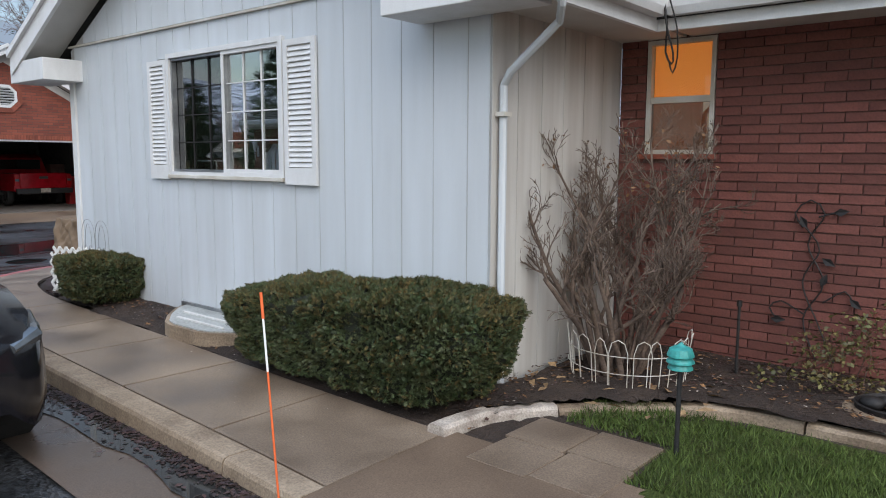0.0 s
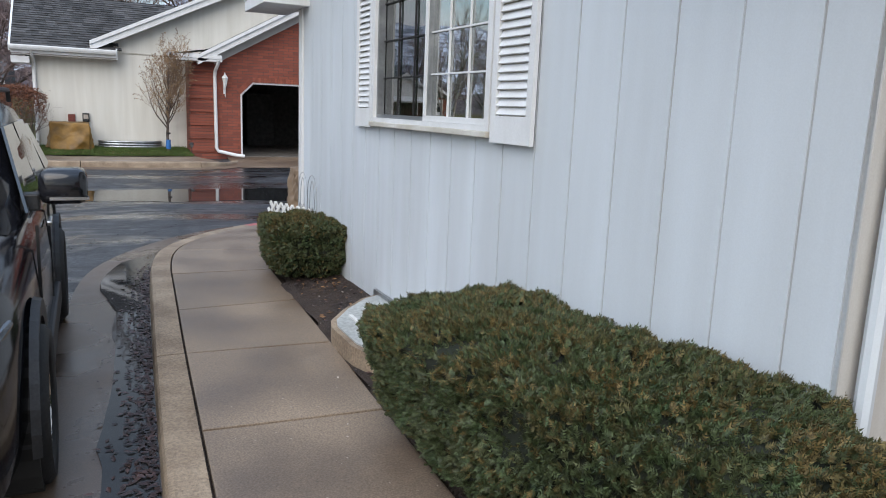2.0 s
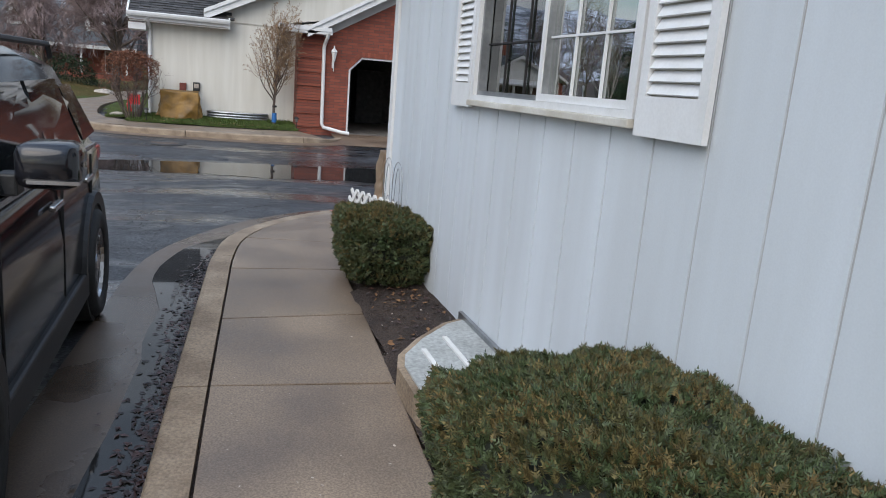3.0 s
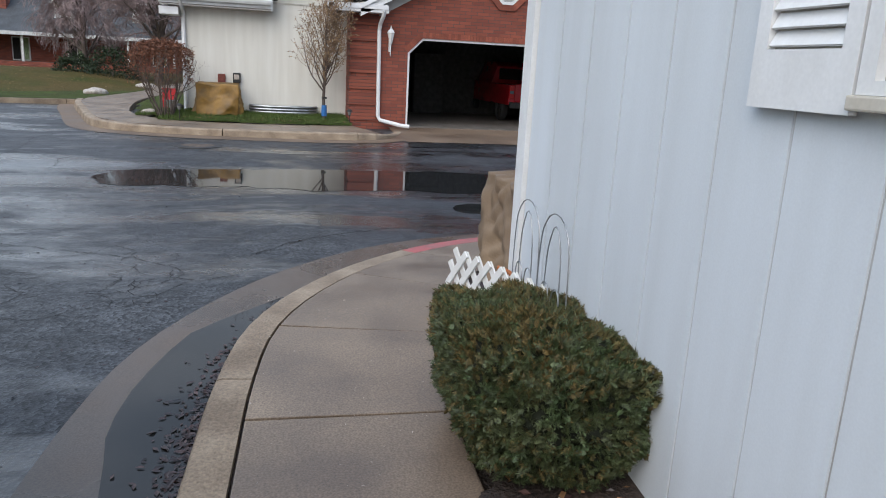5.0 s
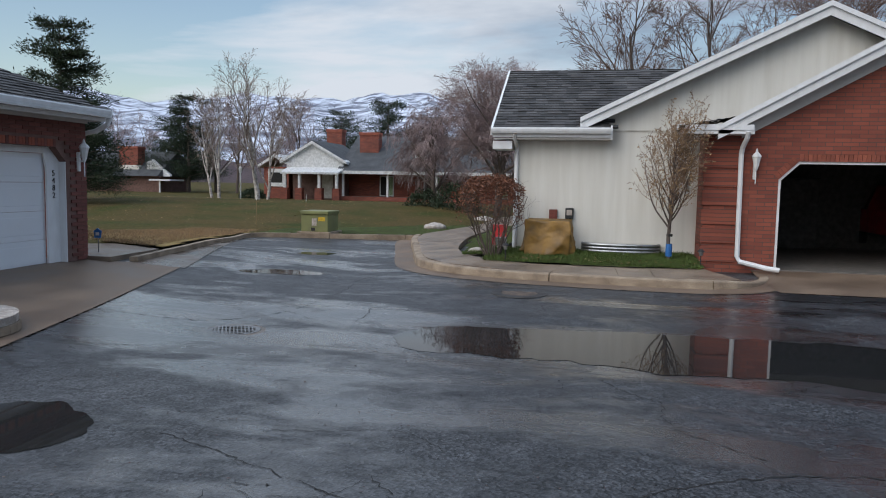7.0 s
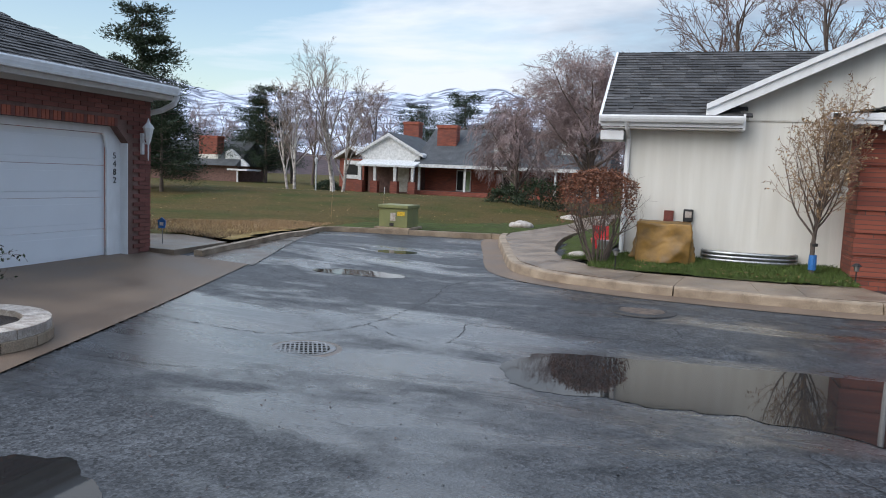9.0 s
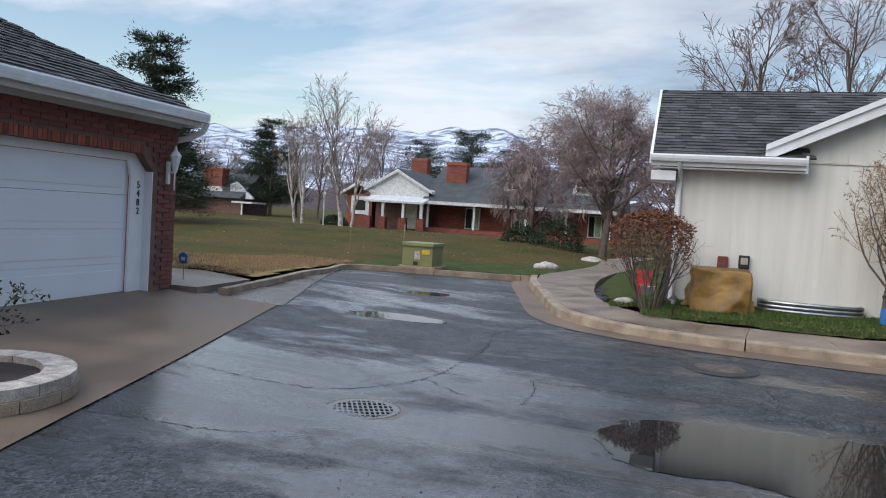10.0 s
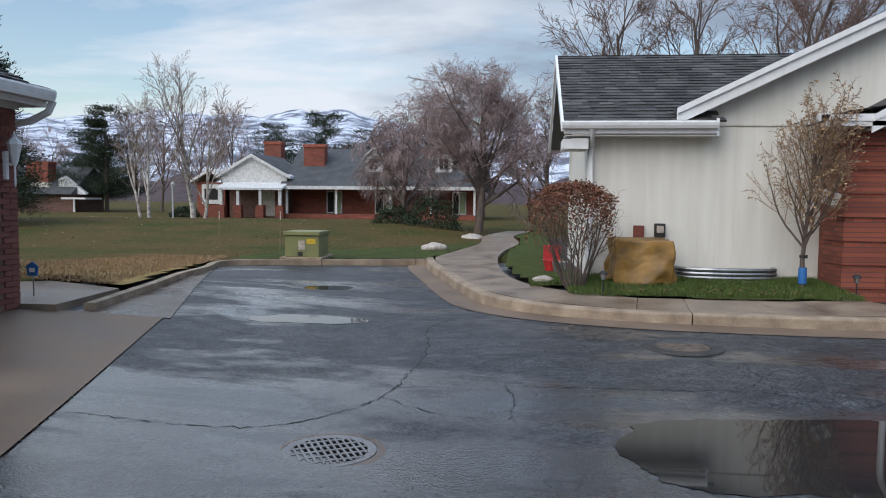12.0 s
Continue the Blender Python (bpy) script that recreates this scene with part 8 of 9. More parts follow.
# metal vine on the brick wall
vine = thing("metal_vine", "dark iron vine ornament on the brick wall", "wall ornament", (-1.35, YB - 0.03, 0.1))
yv = YB - 0.035
for pts in ([(-1.32, 0.05), (-1.42, 0.35), (-1.30, 0.62), (-1.42, 0.9), (-1.32, 1.12), (-1.42, 1.22), (-1.52, 1.12), (-1.46, 1.02)], [(-1.20, 0.05), (-1.32, 0.32), (-1.44, 0.62), (-1.34, 0.86), (-1.44, 1.02)], [(-1.42, 0.38), (-1.58, 0.46), (-1.66, 0.40), (-1.60, 0.32)], [(-1.30, 0.48), (-1.16, 0.58), (-1.10, 0.50)], [(-1.36, 1.10), (-1.24, 1.14)]):
    part("stem", tube(bmesh.new(), curve([(p[0], yv, p[1]) for p in pts], 0.05), 0.006, 5), IRON, vine)
for x, z, a in ((-1.46, 1.06, 60), (-1.22, 1.14, -10), (-1.28, 0.78, 30), (-1.30, 0.64, -70), (-1.09, 0.5, 40), (-1.6, 0.32, 0)):
    m = pose(x, yv - 0.004, z, 0, a, 0)
    bm = bmesh.new()
    q = [bm.verts.new(m @ Vector(c)) for c in ((-0.05, 0, 0), (0, -0.008, 0.028), (0.06, 0, 0), (0, -0.008, -0.028))]
    b2 = [bm.verts.new(m @ Vector(c)) for c in ((-0.05, 0.006, 0), (0, 0.0, 0.028), (0.06, 0.006, 0), (0, 0.0, -0.028))]
    bm.faces.new(q); bm.faces.new(b2[::-1])
    for i in range(4):
        bm.faces.new((q[i], q[(i + 1) % 4], b2[(i + 1) % 4], b2[i]))
    part("leaf", bm, IRON, vine)
# ivy at its foot
ivy = thing("ivy_patch", "low ivy with fading leaves at the foot of the brick wall", "ivy", (-1.2, 5.25, -0.05))
w = Wood(301)
rr = w.r
for k in range(10):
    w.grow(Vector((-1.2 + rr.gauss(0, 0.15), 5.25, -0.05)), Vector((rr.gauss(0, 1), rr.gauss(-0.4, 0.5), 0.5)), 0.55, 0.005, 0, [(5, 0.2, -0.05, 4, 0.5, 0.8, 0.2), (3, 0.2, -0.05, 0, 0, 0, 0)])
for p, d, pts in w.tips:
    for q in pts:
        for _ in range(6):
            q2 = q + Vector((rr.gauss(0, 0.05), rr.gauss(0, 0.05), abs(rr.gauss(0, 0.025))))
            w.leaf(q2, Vector((rr.gauss(0, 1), rr.gauss(-0.5, 0.7), rr.gauss(0, 0.6))), rr.uniform(0.022, 0.045), 0.65)
w.build(ivy, TWIG, TWIG, island_tint(material("ivy_leaves", (0.085, 0.10, 0.03), 0.5, second=(0.16, 0.12, 0.045), scale=6, fine=30, bump=0), 0.5), trunk="stem")

# dark garden bowl
bowl = thing("garden_bowl", "dark round bowl in a stone ring by the edging", "bowl", (-0.75, 4.85, -0.08))
part("stone_ring", lathe(bmesh.new(), (-0.72, 4.82, -0.1), [(0.30, 0), (0.32, 0.05), (0.28, 0.075), (0.23, 0.07), (0.22, 0.0)], 28), KERB, bowl)
part("basin", lathe(bmesh.new(), (-0.72, 4.82, -0.1), [(0.05, 0.02), (0.215, 0.03), (0.235, 0.10), (0.22, 0.105), (0.19, 0.05), (0.02, 0.04)], 28), IRON, bowl)
for k in range(9):
    a = k * 0.7
    bm = bmesh.new()
    bmesh.ops.create_icosphere(bm, subdivisions=2, radius=0.04 + 0.012 * (k % 3), matrix=Matrix.Translation((-0.72 + 0.11 * math.cos(a) * (k % 3) * 0.6, 4.82 + 0.11 * math.sin(a) * (k % 3) * 0.6, 0.0)) @ Matrix.Diagonal((1.2, 1, 0.7, 1)))
    part("pebble", bm, IRON, bowl, smooth=True)
mat_st = thing("flat_stone", "round tan gravel stone by the edging", "stone", (-0.75, 4.45, -0.1))
part("stone", lathe(bmesh.new(), (-0.72, 4.58, -0.1), [(0.15, 0.0), (0.16, 0.03), (0.13, 0.045), (0.02, 0.05)], 20), PALE, mat_st)

# cables hanging from the eave
cb = thing("hanging_cable", "black cable loops hanging from the gutter corner", "cable", (-2.3, 4.75, 2.5))
part("cable", tube(bmesh.new(), curve([(-2.26, 4.66, 2.62), (-2.25, 4.68, 2.45), (-2.22, 4.75, 2.25), (-2.24, 4.78, 2.18), (-2.28, 4.76, 2.26), (-2.26, 4.72, 2.45), (-2.3, 4.7, 2.6)], 0.06), 0.007, 6), IRON, cb)
part("cable", tube(bmesh.new(), curve([(-2.22, 4.66, 2.60), (-2.18, 4.70, 2.42), (-2.2, 4.78, 2.22), (-2.24, 4.8, 2.12), (-2.26, 4.78, 2.2)], 0.06), 0.006, 6), IRON, cb)

# corner: lattice fence, wire hoops, covered utility box
fence = thing("lattice_fence", "short white plastic lattice edging fence", "fence", (-8.95, 3.3, -0.1))
for k in range(-4, 13):
    for s in (1, -1):
        # each lath climbs at about 45 degrees and is cut off at the ends of the panel
        u0 = k * 0.1
        u1 = u0 + s * 0.46
        ts = sorted(((0.0 - u0) / (u1 - u0), (0.76 - u0) / (u1 - u0)))
        t0, t1 = max(0.0, ts[0]), min(1.0, ts[1])
        if t1 - t0 < 0.15:
            continue
        at = lambda t: Vector((-9.1 + 0.94 * (u0 + (u1 - u0) * t), 3.28 + 0.32 * (u0 + (u1 - u0) * t), -0.10 + 0.56 * t))
        p0, p1 = at(t0), at(t1)
        d = (p1 - p0).normalized()
        n = Vector((0.32, -0.94, 0)).normalized()
        sd = d.cross(n).normalized()
        off = n * (0.006 * s)
        bm = bmesh.new()
        vs = [bm.verts.new(c + off + e) for c in (p0, p1) for e in (sd * 0.017 + n * 0.005, -sd * 0.017 + n * 0.005, -sd * 0.017 - n * 0.005, sd * 0.017 - n * 0.005)]
        for q in ((0, 1, 2, 3), (7, 6, 5, 4), (0, 4, 5, 1), (1, 5, 6, 2), (2, 6, 7, 3), (3, 7, 4, 0)):
            bm.faces.new([vs[i] for i in q])
        part("lath", bm, WHITEPL, fence)
hoops = thing("wire_hoop_fence", "grey wire hoop border with scrolls by the wall", "wire fence", (-8.4, 3.5, -0.1))
for k in range(2):
    x0 = -8.80 + k * 0.33
    y0 = 3.52
    for dx, top in ((0.0, 0.79), (0.08, 0.74)):
        pts = curve([(x0 + dx, y0, -0.1), (x0 + dx, y0, top - 0.22), (x0 + 0.05 + dx * 0.8, y0, top - 0.05), (x0 + 0.16, y0, top), (x0 + 0.27 - dx * 0.8, y0, top - 0.05), (x0 + 0.32 - dx, y0, top - 0.22), (x0 + 0.32 - dx, y0, -0.1)], 0.04)
        part("hoop", tube(bmesh.new(), pts, 0.003, 6), ZINC, hoops)
    for s in (-1, 1):
        pts = [(x0 + 0.16 + s * (0.06 + 0.045 * math.cos(t)), y0 - 0.006, 0.42 + 0.07 * math.sin(t)) for t in np.linspace(-0.6, 4.6, 16)]
        part("scroll", tube(bmesh.new(), pts, 0.003, 6), ZINC, hoops)

ub = thing("utility_pedestal", "green utility box under a draped tan canvas cover", "utility box", (-9.65, 3.95, -0.12))
part("cabinet", B(-9.95, -9.3, 3.80, 4.35, -0.15, 0.62, 0.02), UTILGREEN, ub)
part("label", B(-9.60, -9.50, 3.792, 3.799, 0.1, 0.3), PALE, ub)
bm = bmesh.new()
n = 128
levels = 34
rows = []
per = [(-10.06, 3.72), (-9.22, 3.72), (-9.22, 4.45), (-10.06, 4.45)]
for j in range(levels):
    t = j / (levels - 1)
    row = []
    for i in range(n):
        s = 4 * i / n
        k = int(s) % 4
        a, b = per[k], per[(k + 1) % 4]
        x, y = a[0] + (b[0] - a[0]) * (s - int(s)), a[1] + (b[1] - a[1]) * (s - int(s))
        cx, cy = -9.64, 4.08
        hem = 0.30 + 0.26 * (0.5 + 0.5 * math.sin(s * 1.57 + 2.4)) * 0.9
        zz = 0.72 - (0.72 - hem * 0.25 + 0.02) * t ** 1.05
        fold = 0.055 * t * (1 - 2 * abs(math.sin(s * 4.2 + 1.6 * math.sin(s * 2.3) - 2.6 * t))) + 0.03 * t + 0.03 * t * noise.noise(Vector((x * 4, y * 4, zz * 3)))
        out = Vector((x - cx, y - cy, 0)).normalized()
        sag = 0.06 * abs(noise.noise(Vector((x * 4 + zz * 3, y * 4 + zz * 3, zz * 2 + 3)))) + 0.045 * abs(noise.noise(Vector((x * 8 - zz * 6, y * 8 - zz * 6, zz * 5)))) - 0.02
        row.append(bm.verts.new((x + out.x * (fold + sag - 0.03 * (1 - t)), y + out.y * (fold + sag - 0.03 * (1 - t)), zz + 0.02 * noise.noise(Vector((x * 3, y * 3, 1))))))
    rows.append(row)
for a, b in zip(rows, rows[1:]):
    for i in range(n):
        bm.faces.new((a[i], a[(i + 1) % n], b[(i + 1) % n], b[i]))
top = [bm.verts.new((-9.64 + (v.co.x + 9.64) * 0.55, 4.08 + (v.co.y - 4.08) * 0.55, 0.74 + 0.02 * math.sin(i))) for i, v in enumerate(rows[0])]
for i in range(n):
    bm.faces.new((rows[0][i], top[i], top[(i + 1) % n], rows[0][(i + 1) % n]))
bm.faces.new(top)
bmesh.ops.recalc_face_normals(bm, faces=bm.faces[:])
part("canvas_cover", bm, TARP_TAN, ub, "creased tan canvas cover", smooth=True)
hose = thing("white_drain_pipe", "white plastic drain extension on the mulch", "drain pipe", (-9.1, 3.45, -0.1))
part("pipe", tube(bmesh.new(), curve([(-9.15, 3.95, -0.02), (-9.25, 3.7, 0.0), (-9.28, 3.52, -0.02), (-9.12, 3.38, -0.05)], 0.06), 0.06, 10), WHITEPL, hose)
br = thing("dry_branch", "curled rusty dry palm leaf on the fence", "dead leaf", (-8.8, 3.42, 0.3))
part("leaf", tube(bmesh.new(), curve([(-9.02, 3.52, 0.37), (-8.95, 3.56, 0.36), (-8.88, 3.60, 0.31)], 0.03), 0.012, 6), RUST, br)

# ---- court ----
grate = thing("storm_drain", "round cast iron storm drain grate in the asphalt", "drain grate", (-16.6, -2.08, -0.41), kind="structure")
gz = rz(-16.6, -2.08) + 0.012
part("rim", lathe(bmesh.new(), (-16.6, -2.08, gz - 0.02), [(0.27, 0), (0.27, 0.014), (0.33, 0.016), (0.335, 0.0)], 36), GRATE, grate)
part("collar", lathe(bmesh.new(), (-16.6, -2.08, gz - 0.03), [(0.335, 0), (0.34, 0.024), (0.45, 0.012), (0.46, 0.0)], 36), PAN, grate, "concrete collar round the grate")
# flat disc on the asphalt, coloured black in place of a pit's shade
part("pit_shade", lathe(bmesh.new(), (-16.6, -2.08, gz - 0.012), [(0.265, 0.0), (0.265, 0.002), (0.01, 0.002)], 30), PIT, grate)
bm = bmesh.new()
ang = radians(28)
for k in range(-5, 6):
    u = k * 0.046
    L = math.sqrt(max(0.268 ** 2 - u * u, 0.0))
    m = Matrix.Translation((-16.6, -2.08, gz - 0.002)) @ Matrix.Rotation(ang, 4, "Z")
    part("grate_bar", B(-L, L, u - 0.009, u + 0.009, -0.008, 0.0, m=m), GRATE, grate)
for k in range(-2, 3):
    u = k * 0.10
    L = math.sqrt(0.268 ** 2 - u * u)
    m = Matrix.Translation((-16.6, -2.08, gz - 0.003)) @ Matrix.Rotation(ang, 4, "Z")
    part("cross_bar", B(u - 0.013, u + 0.013, -L, L, -0.008, -0.0005, m=m), GRATE, grate)
mh = thing("manhole_cover", "rusty round manhole cover in the asphalt", "manhole", (-20.25, 1.1, -0.35), kind="structure")
mz = rz(-20.25, 1.1)
part("cover", lathe(bmesh.new(), (-20.25, 1.1, mz - 0.01), [(0.30, 0), (0.30, 0.016), (0.02, 0.018)], 32), CASTIRON, mh)
part("patch_ring", lathe(bmesh.new(), (-20.25, 1.1, mz - 0.012), [(0.305, 0), (0.31, 0.02), (0.46, 0.016), (0.47, 0.0)], 32), RINGTAR, mh)

cab = thing("transformer_cabinet", "faded green electric transformer cabinet on a pad", "utility cabinet", (-29.2, -6.0, -0.12))
part("pad", B(-29.85, -28.75, -6.52, -5.48, -0.2, -0.06, 0.01), KERB, cab)
part("body", B(-29.75, -28.86, -6.42, -5.58, -0.06, 0.46, 0.012), BOXGREEN, cab)
part("lid", B(-29.78, -28.82, -6.45, -5.55, 0.461, 0.56, 0.015), BOXGREEN, cab)
part("notice", B(-28.859, -28.852, -6.08, -5.93, 0.12, 0.34), PALE, cab, "white paper notice")
part("warning_label", B(-28.859, -28.852, -5.88, -5.66, 0.26, 0.38), YELLOW, cab, "yellow warning label")
part("lock_plate", B(-28.859, -28.85, -6.1, -5.98, -0.03, 0.06), IRON, cab)

tarp = thing("covered_unit", "air conditioner under a stained mustard tarp", "covered unit", (-24.35, 1.22, 0.0))
bm = bmesh.new()
per = [(-24.78, 0.80), (-23.98, 0.80), (-23.98, 1.72), (-24.78, 1.72)]
rows = []
NT = 112
for j in range(30):
    t = j / 29
    row = []
    for i in range(NT):
        s = 4 * i / NT
        k = int(s) % 4
        a, b = per[k], per[(k + 1) % 4]
        x, y = a[0] + (b[0] - a[0]) * (s - int(s)), a[1] + (b[1] - a[1]) * (s - int(s))
        out = Vector((x + 24.38, y - 1.26, 0)).normalized()
        q = s * 5.2 + 1.4 * math.sin(2.3 * s) + 2.0 * t
        fo = 0.09 * t + 0.05 * (0.25 + t) * (1 - 2 * abs(math.sin(q))) + 0.06 * (noise.noise(Vector((x * 3 + t * 2, y * 3, t * 3))) - 0.3 * abs(noise.noise(Vector((x * 7, y * 7, t * 8 + s)))))
        row.append(bm.verts.new((x + out.x * fo, y + out.y * fo, 0.70 + 0.05 * noise.noise(Vector((x * 3, y * 3, 0))) - (0.73 + 0.05 * math.sin(s * 7 + math.sin(s * 13))) * t)))
    rows.append(row)
for a, b in zip(rows, rows[1:]):
    for i in range(NT):
        bm.faces.new((a[i], a[(i + 1) % NT], b[(i + 1) % NT], b[i]))
bm.faces.new(rows[0])
bmesh.ops.recalc_face_normals(bm, faces=bm.faces[:])
part("tarp", bm, TARP_GOLD, tarp, smooth=True)
gw = thing("steel_window_well", "ribbed galvanised steel window well by the wall", "window well", (-24.6, 2.8, 0.0))
for k in range(4):
    pts = [(S + 0.02 + 0.45 * abs(math.sin(a)) ** 0.55, 2.8 + 0.82 * math.cos(a), -0.02 + k * 0.07) for a in np.linspace(0, math.pi, 25)]
    part("steel_rib", tube(bmesh.new(), pts, 0.036, 8), ZINC, gw)
# near-black sheet across the well, drawn for the shade in its hollow
part("well_shade_sheet", prism(bmesh.new(), [(S + 0.02 + 0.42 * abs(math.sin(a)) ** 0.55, 2.8 + 0.79 * math.cos(a)) for a in np.linspace(0, math.pi, 25)], 0.16, 0.18), DARK, gw)
rb = thing("red_wall_box", "small red-brown utility box on the siding", "utility box", (S + 0.05, 1.31, 0.75))
part("box", B(S + 0.01, S + 0.10, 1.22, 1.40, 0.66, 0.92, 0.008), material("red_brown_paint", (0.20, 0.05, 0.035), 0.6, fine=30, bump=0), rb)
mt = thing("electric_meter", "black meter box with a cable on the siding", "meter", (S + 0.05, 1.66, 0.75))
part("box", B(S + 0.01, S + 0.12, 1.58, 1.76, 0.72, 0.96, 0.012), BLACKPLASTIC, mt)
part("face", B(S + 0.121, S + 0.13, 1.61, 1.73, 0.80, 0.92), PALE, mt)
part("cable", tube(bmesh.new(), curve([(S + 0.05, 1.70, 0.72), (S + 0.05, 1.74, 0.5), (S + 0.05, 1.74, 0.35), (S + 0.05, 1.66, 0.22), (S + 0.06, 1.55, 0.24)], 0.08), 0.012, 6), BLACKPLASTIC, mt)
tagc = thing("tree_tag", "white paper card tied to the young tree", "tag", (-23.7, 3.95, 1.35))
part("card", B(-0.13, 0.13, -0.003, 0.003, -0.11, 0.11, m=pose(-23.6, 3.98, 1.42, 18, 20, 80)), WHITEPL, tagc)
part("writing", B(-0.09, 0.09, -0.0045, -0.0035, -0.015, 0.015, m=pose(-23.6, 3.98, 1.42, 18, 20, 80)), ZINC, tagc)
part("tie", tube(bmesh.new(), [(-23.62, 3.93, 1.5), (-23.9, 3.78, 1.5)], 0.005, 5), IRON, tagc)


def path_light(x, y, z):
    t = thing("path_light", "small black solar path light on a stake", "garden light", (x, y, z), "black path lights")
    part("stake", tube(bmesh.new(), [(x, y, z - 0.05), (x, y, z + 0.22)], 0.012, 6), IRON, t)
    part("glass", lathe(bmesh.new(), (x, y, z + 0.22), [(0.03, 0), (0.05, 0.08)], 8), ZINC, t)
    part("cap", lathe(bmesh.new(), (x, y, z + 0.30), [(0.075, 0), (0.07, 0.015), (0.03, 0.05)], 10), IRON, t)


path_light(-23.0, 0.5, -0.07)
path_light(-23.3, 4.3, -0.08)
ch = thing("red_garden_tub", "red plastic garden tub beside the white house", "tub", (-26.4, -0.15, -0.1))
part("tub", lathe(bmesh.new(), (-26.4, -0.12, -0.08), [(0.14, 0), (0.19, 0.24), (0.21, 0.25), (0.19, 0.26), (0.12, 0.05)], 18), REDPL, ch)
part("back", B(-26.62, -26.6, -0.3, 0.05, 0.1, 0.45, 0.008), REDPL, ch)
pot = thing("flower_pot", "grey flower pot by the red tub", "pot", (-26.0, -0.05, -0.1))
part("pot", lathe(bmesh.new(), (-26.0, 0.0, -0.08), [(0.10, 0), (0.15, 0.24), (0.16, 0.25), (0.13, 0.24), (0.1, 0.1)], 16), ZINC, pot)
for x, y, s in ((-24.6, -0.35, 0.28), (-33.2, -3.3, 0.5), (-39.5, -2.6, 0.5)):
    t = thing("pale_rock", "low white landscape rock in the grass", "rock", (x, y, -0.1), "white rocks")
    bm = bmesh.new()
    bmesh.ops.create_icosphere(bm, subdivisions=3, radius=s, matrix=Matrix.Translation((x, y, -0.08)) @ Matrix.Diagonal((1.1, 0.8, 0.32, 1)))
    for vv in bm.verts:
        vv.co += 0.12 * s * noise.noise_vector(vv.co * 4)
    part("rock", bm, PALE, t, smooth=True)

# planter ring, sign, lawn markers, lamp post
pl = thing("round_planter", "low tan stone ring planter on the wet drive", "planter", (-14.95, -4.85, -0.2))
pz = rz(-14.95, -4.6) - 0.01
for k in range(14):
    a0, a1 = 2 * math.pi * k / 14, 2 * math.pi * (k + 0.97) / 14
    for z0, z1, r0, r1 in ((0.0, 0.095, 0.62, 0.86), (0.10, 0.19, 0.60, 0.84)):
        aa = 0.2 if z0 else 0
        part("planter_stone", prism(bmesh.new(), [(-14.95 + q * math.cos(a + aa), -4.85 + q * math.sin(a + aa)) for q, a in ((r0, a0), (r1, a0), (r1, (a0 + a1) / 2), (r1, a1), (r0, a1))], pz + z0, pz + z1), PALE if z0 else KERB, pl)
part("soil", lathe(bmesh.new(), (-14.95, -4.85, pz), [(0.6, 0.10), (0.6, 0.13), (0.02, 0.15)], 24), SOIL, pl)
sg = thing("yard_sign", "small blue security yard sign on a stake", "sign", (-21.35, -7.62, 0.0))
part("stake", tube(bmesh.new(), [(-21.35, -7.62, -0.1), (-21.35, -7.62, 0.32)], 0.01, 6), ZINC, sg)
part("panel", prism(bmesh.new(), [(-7.69, 0.22), (-7.55, 0.22), (-7.53, 0.36), (-7.62, 0.42), (-7.71, 0.36)], -21.34, -21.325, "x"), BLUE, sg)
part("emblem", B(-21.3249, -21.32, -7.66, -7.58, 0.27, 0.33), WHITEPL, sg)
for x, y in ((-31.5, -9.2), (-32.0, -7.6)):
    t = thing("lawn_marker", "thin orange marker rod on the lawn", "marker", (x, y, -0.1), "lawn markers")
    part("rod", tube(bmesh.new(), [(x, y, -0.15), (x, y + 0.02, 0.75)], 0.008, 6), TANLEAF, t)
    part("tip", tube(bmesh.new(), [(x, y + 0.02, 0.75), (x, y + 0.022, 0.98)], 0.009, 6), WHITEPL, t)
lp = thing("lamp_post", "slim white lamp post on the lawn", "lamp post", (-56, -22.6, 0))
part("post", tube(bmesh.new(), [(-56, -22.6, -0.2), (-56, -22.6, 1.9)], 0.05, 8), WHITE_FAR, lp)
part("lantern", lathe(bmesh.new(), (-56, -22.6, 1.9), [(0.08, 0), (0.13, 0.3), (0.15, 0.32), (0.02, 0.5)], 8), WHITE_FAR, lp)

# ---- scatter: leaf litter, pebbles, cracks ----


def litter(name, n, place, size, mat, label, seed, flat=0.35, category="leaves"):
    r = random.Random(seed)
    v, f = [], []
    for _ in range(n):
        x, y, z = place(r)
        a = r.uniform(0, 2 * math.pi)
        s = r.uniform(*size)
        d = Vector((math.cos(a), math.sin(a), r.gauss(0, flat * 0.4)))
        q = Vector((-math.sin(a), math.cos(a), r.gauss(0, flat)))
        p = Vector((x, y, z))
        b = len(v)
        v += [tuple(p - d * s), tuple(p + q * s * 0.45 + Vector((0, 0, s * 0.15))), tuple(p + d * s), tuple(p - q * s * 0.45 + Vector((0, 0, s * 0.1)))]
        f.append((b, b + 1, b + 2, b + 3))
    return tagged(put(name, raw(name, v, f, mat)), label, category, kind="stuff")


GUT = [offset_line(KERB_LINE, -d) for d in (0.04, 0.09, 0.15, 0.22, 0.3)]


def in_gutter(r):
    while True:
        i = r.randrange(0, len(KERB_LINE) - 1)
        if KERB_LINE[i][0] < -10.6:
            continue
        k = min(int(abs(r.gauss(0, 1.5))), 4)
        a, b = GUT[k][i], GUT[k][i + 1]
        t = r.random()
        x, y = a[0] + (b[0] - a[0]) * t, a[1] + (b[1] - a[1]) * t + r.gauss(0, 0.015)
        return x, y, rz(x, y) + 0.018 + r.random() * 0.004


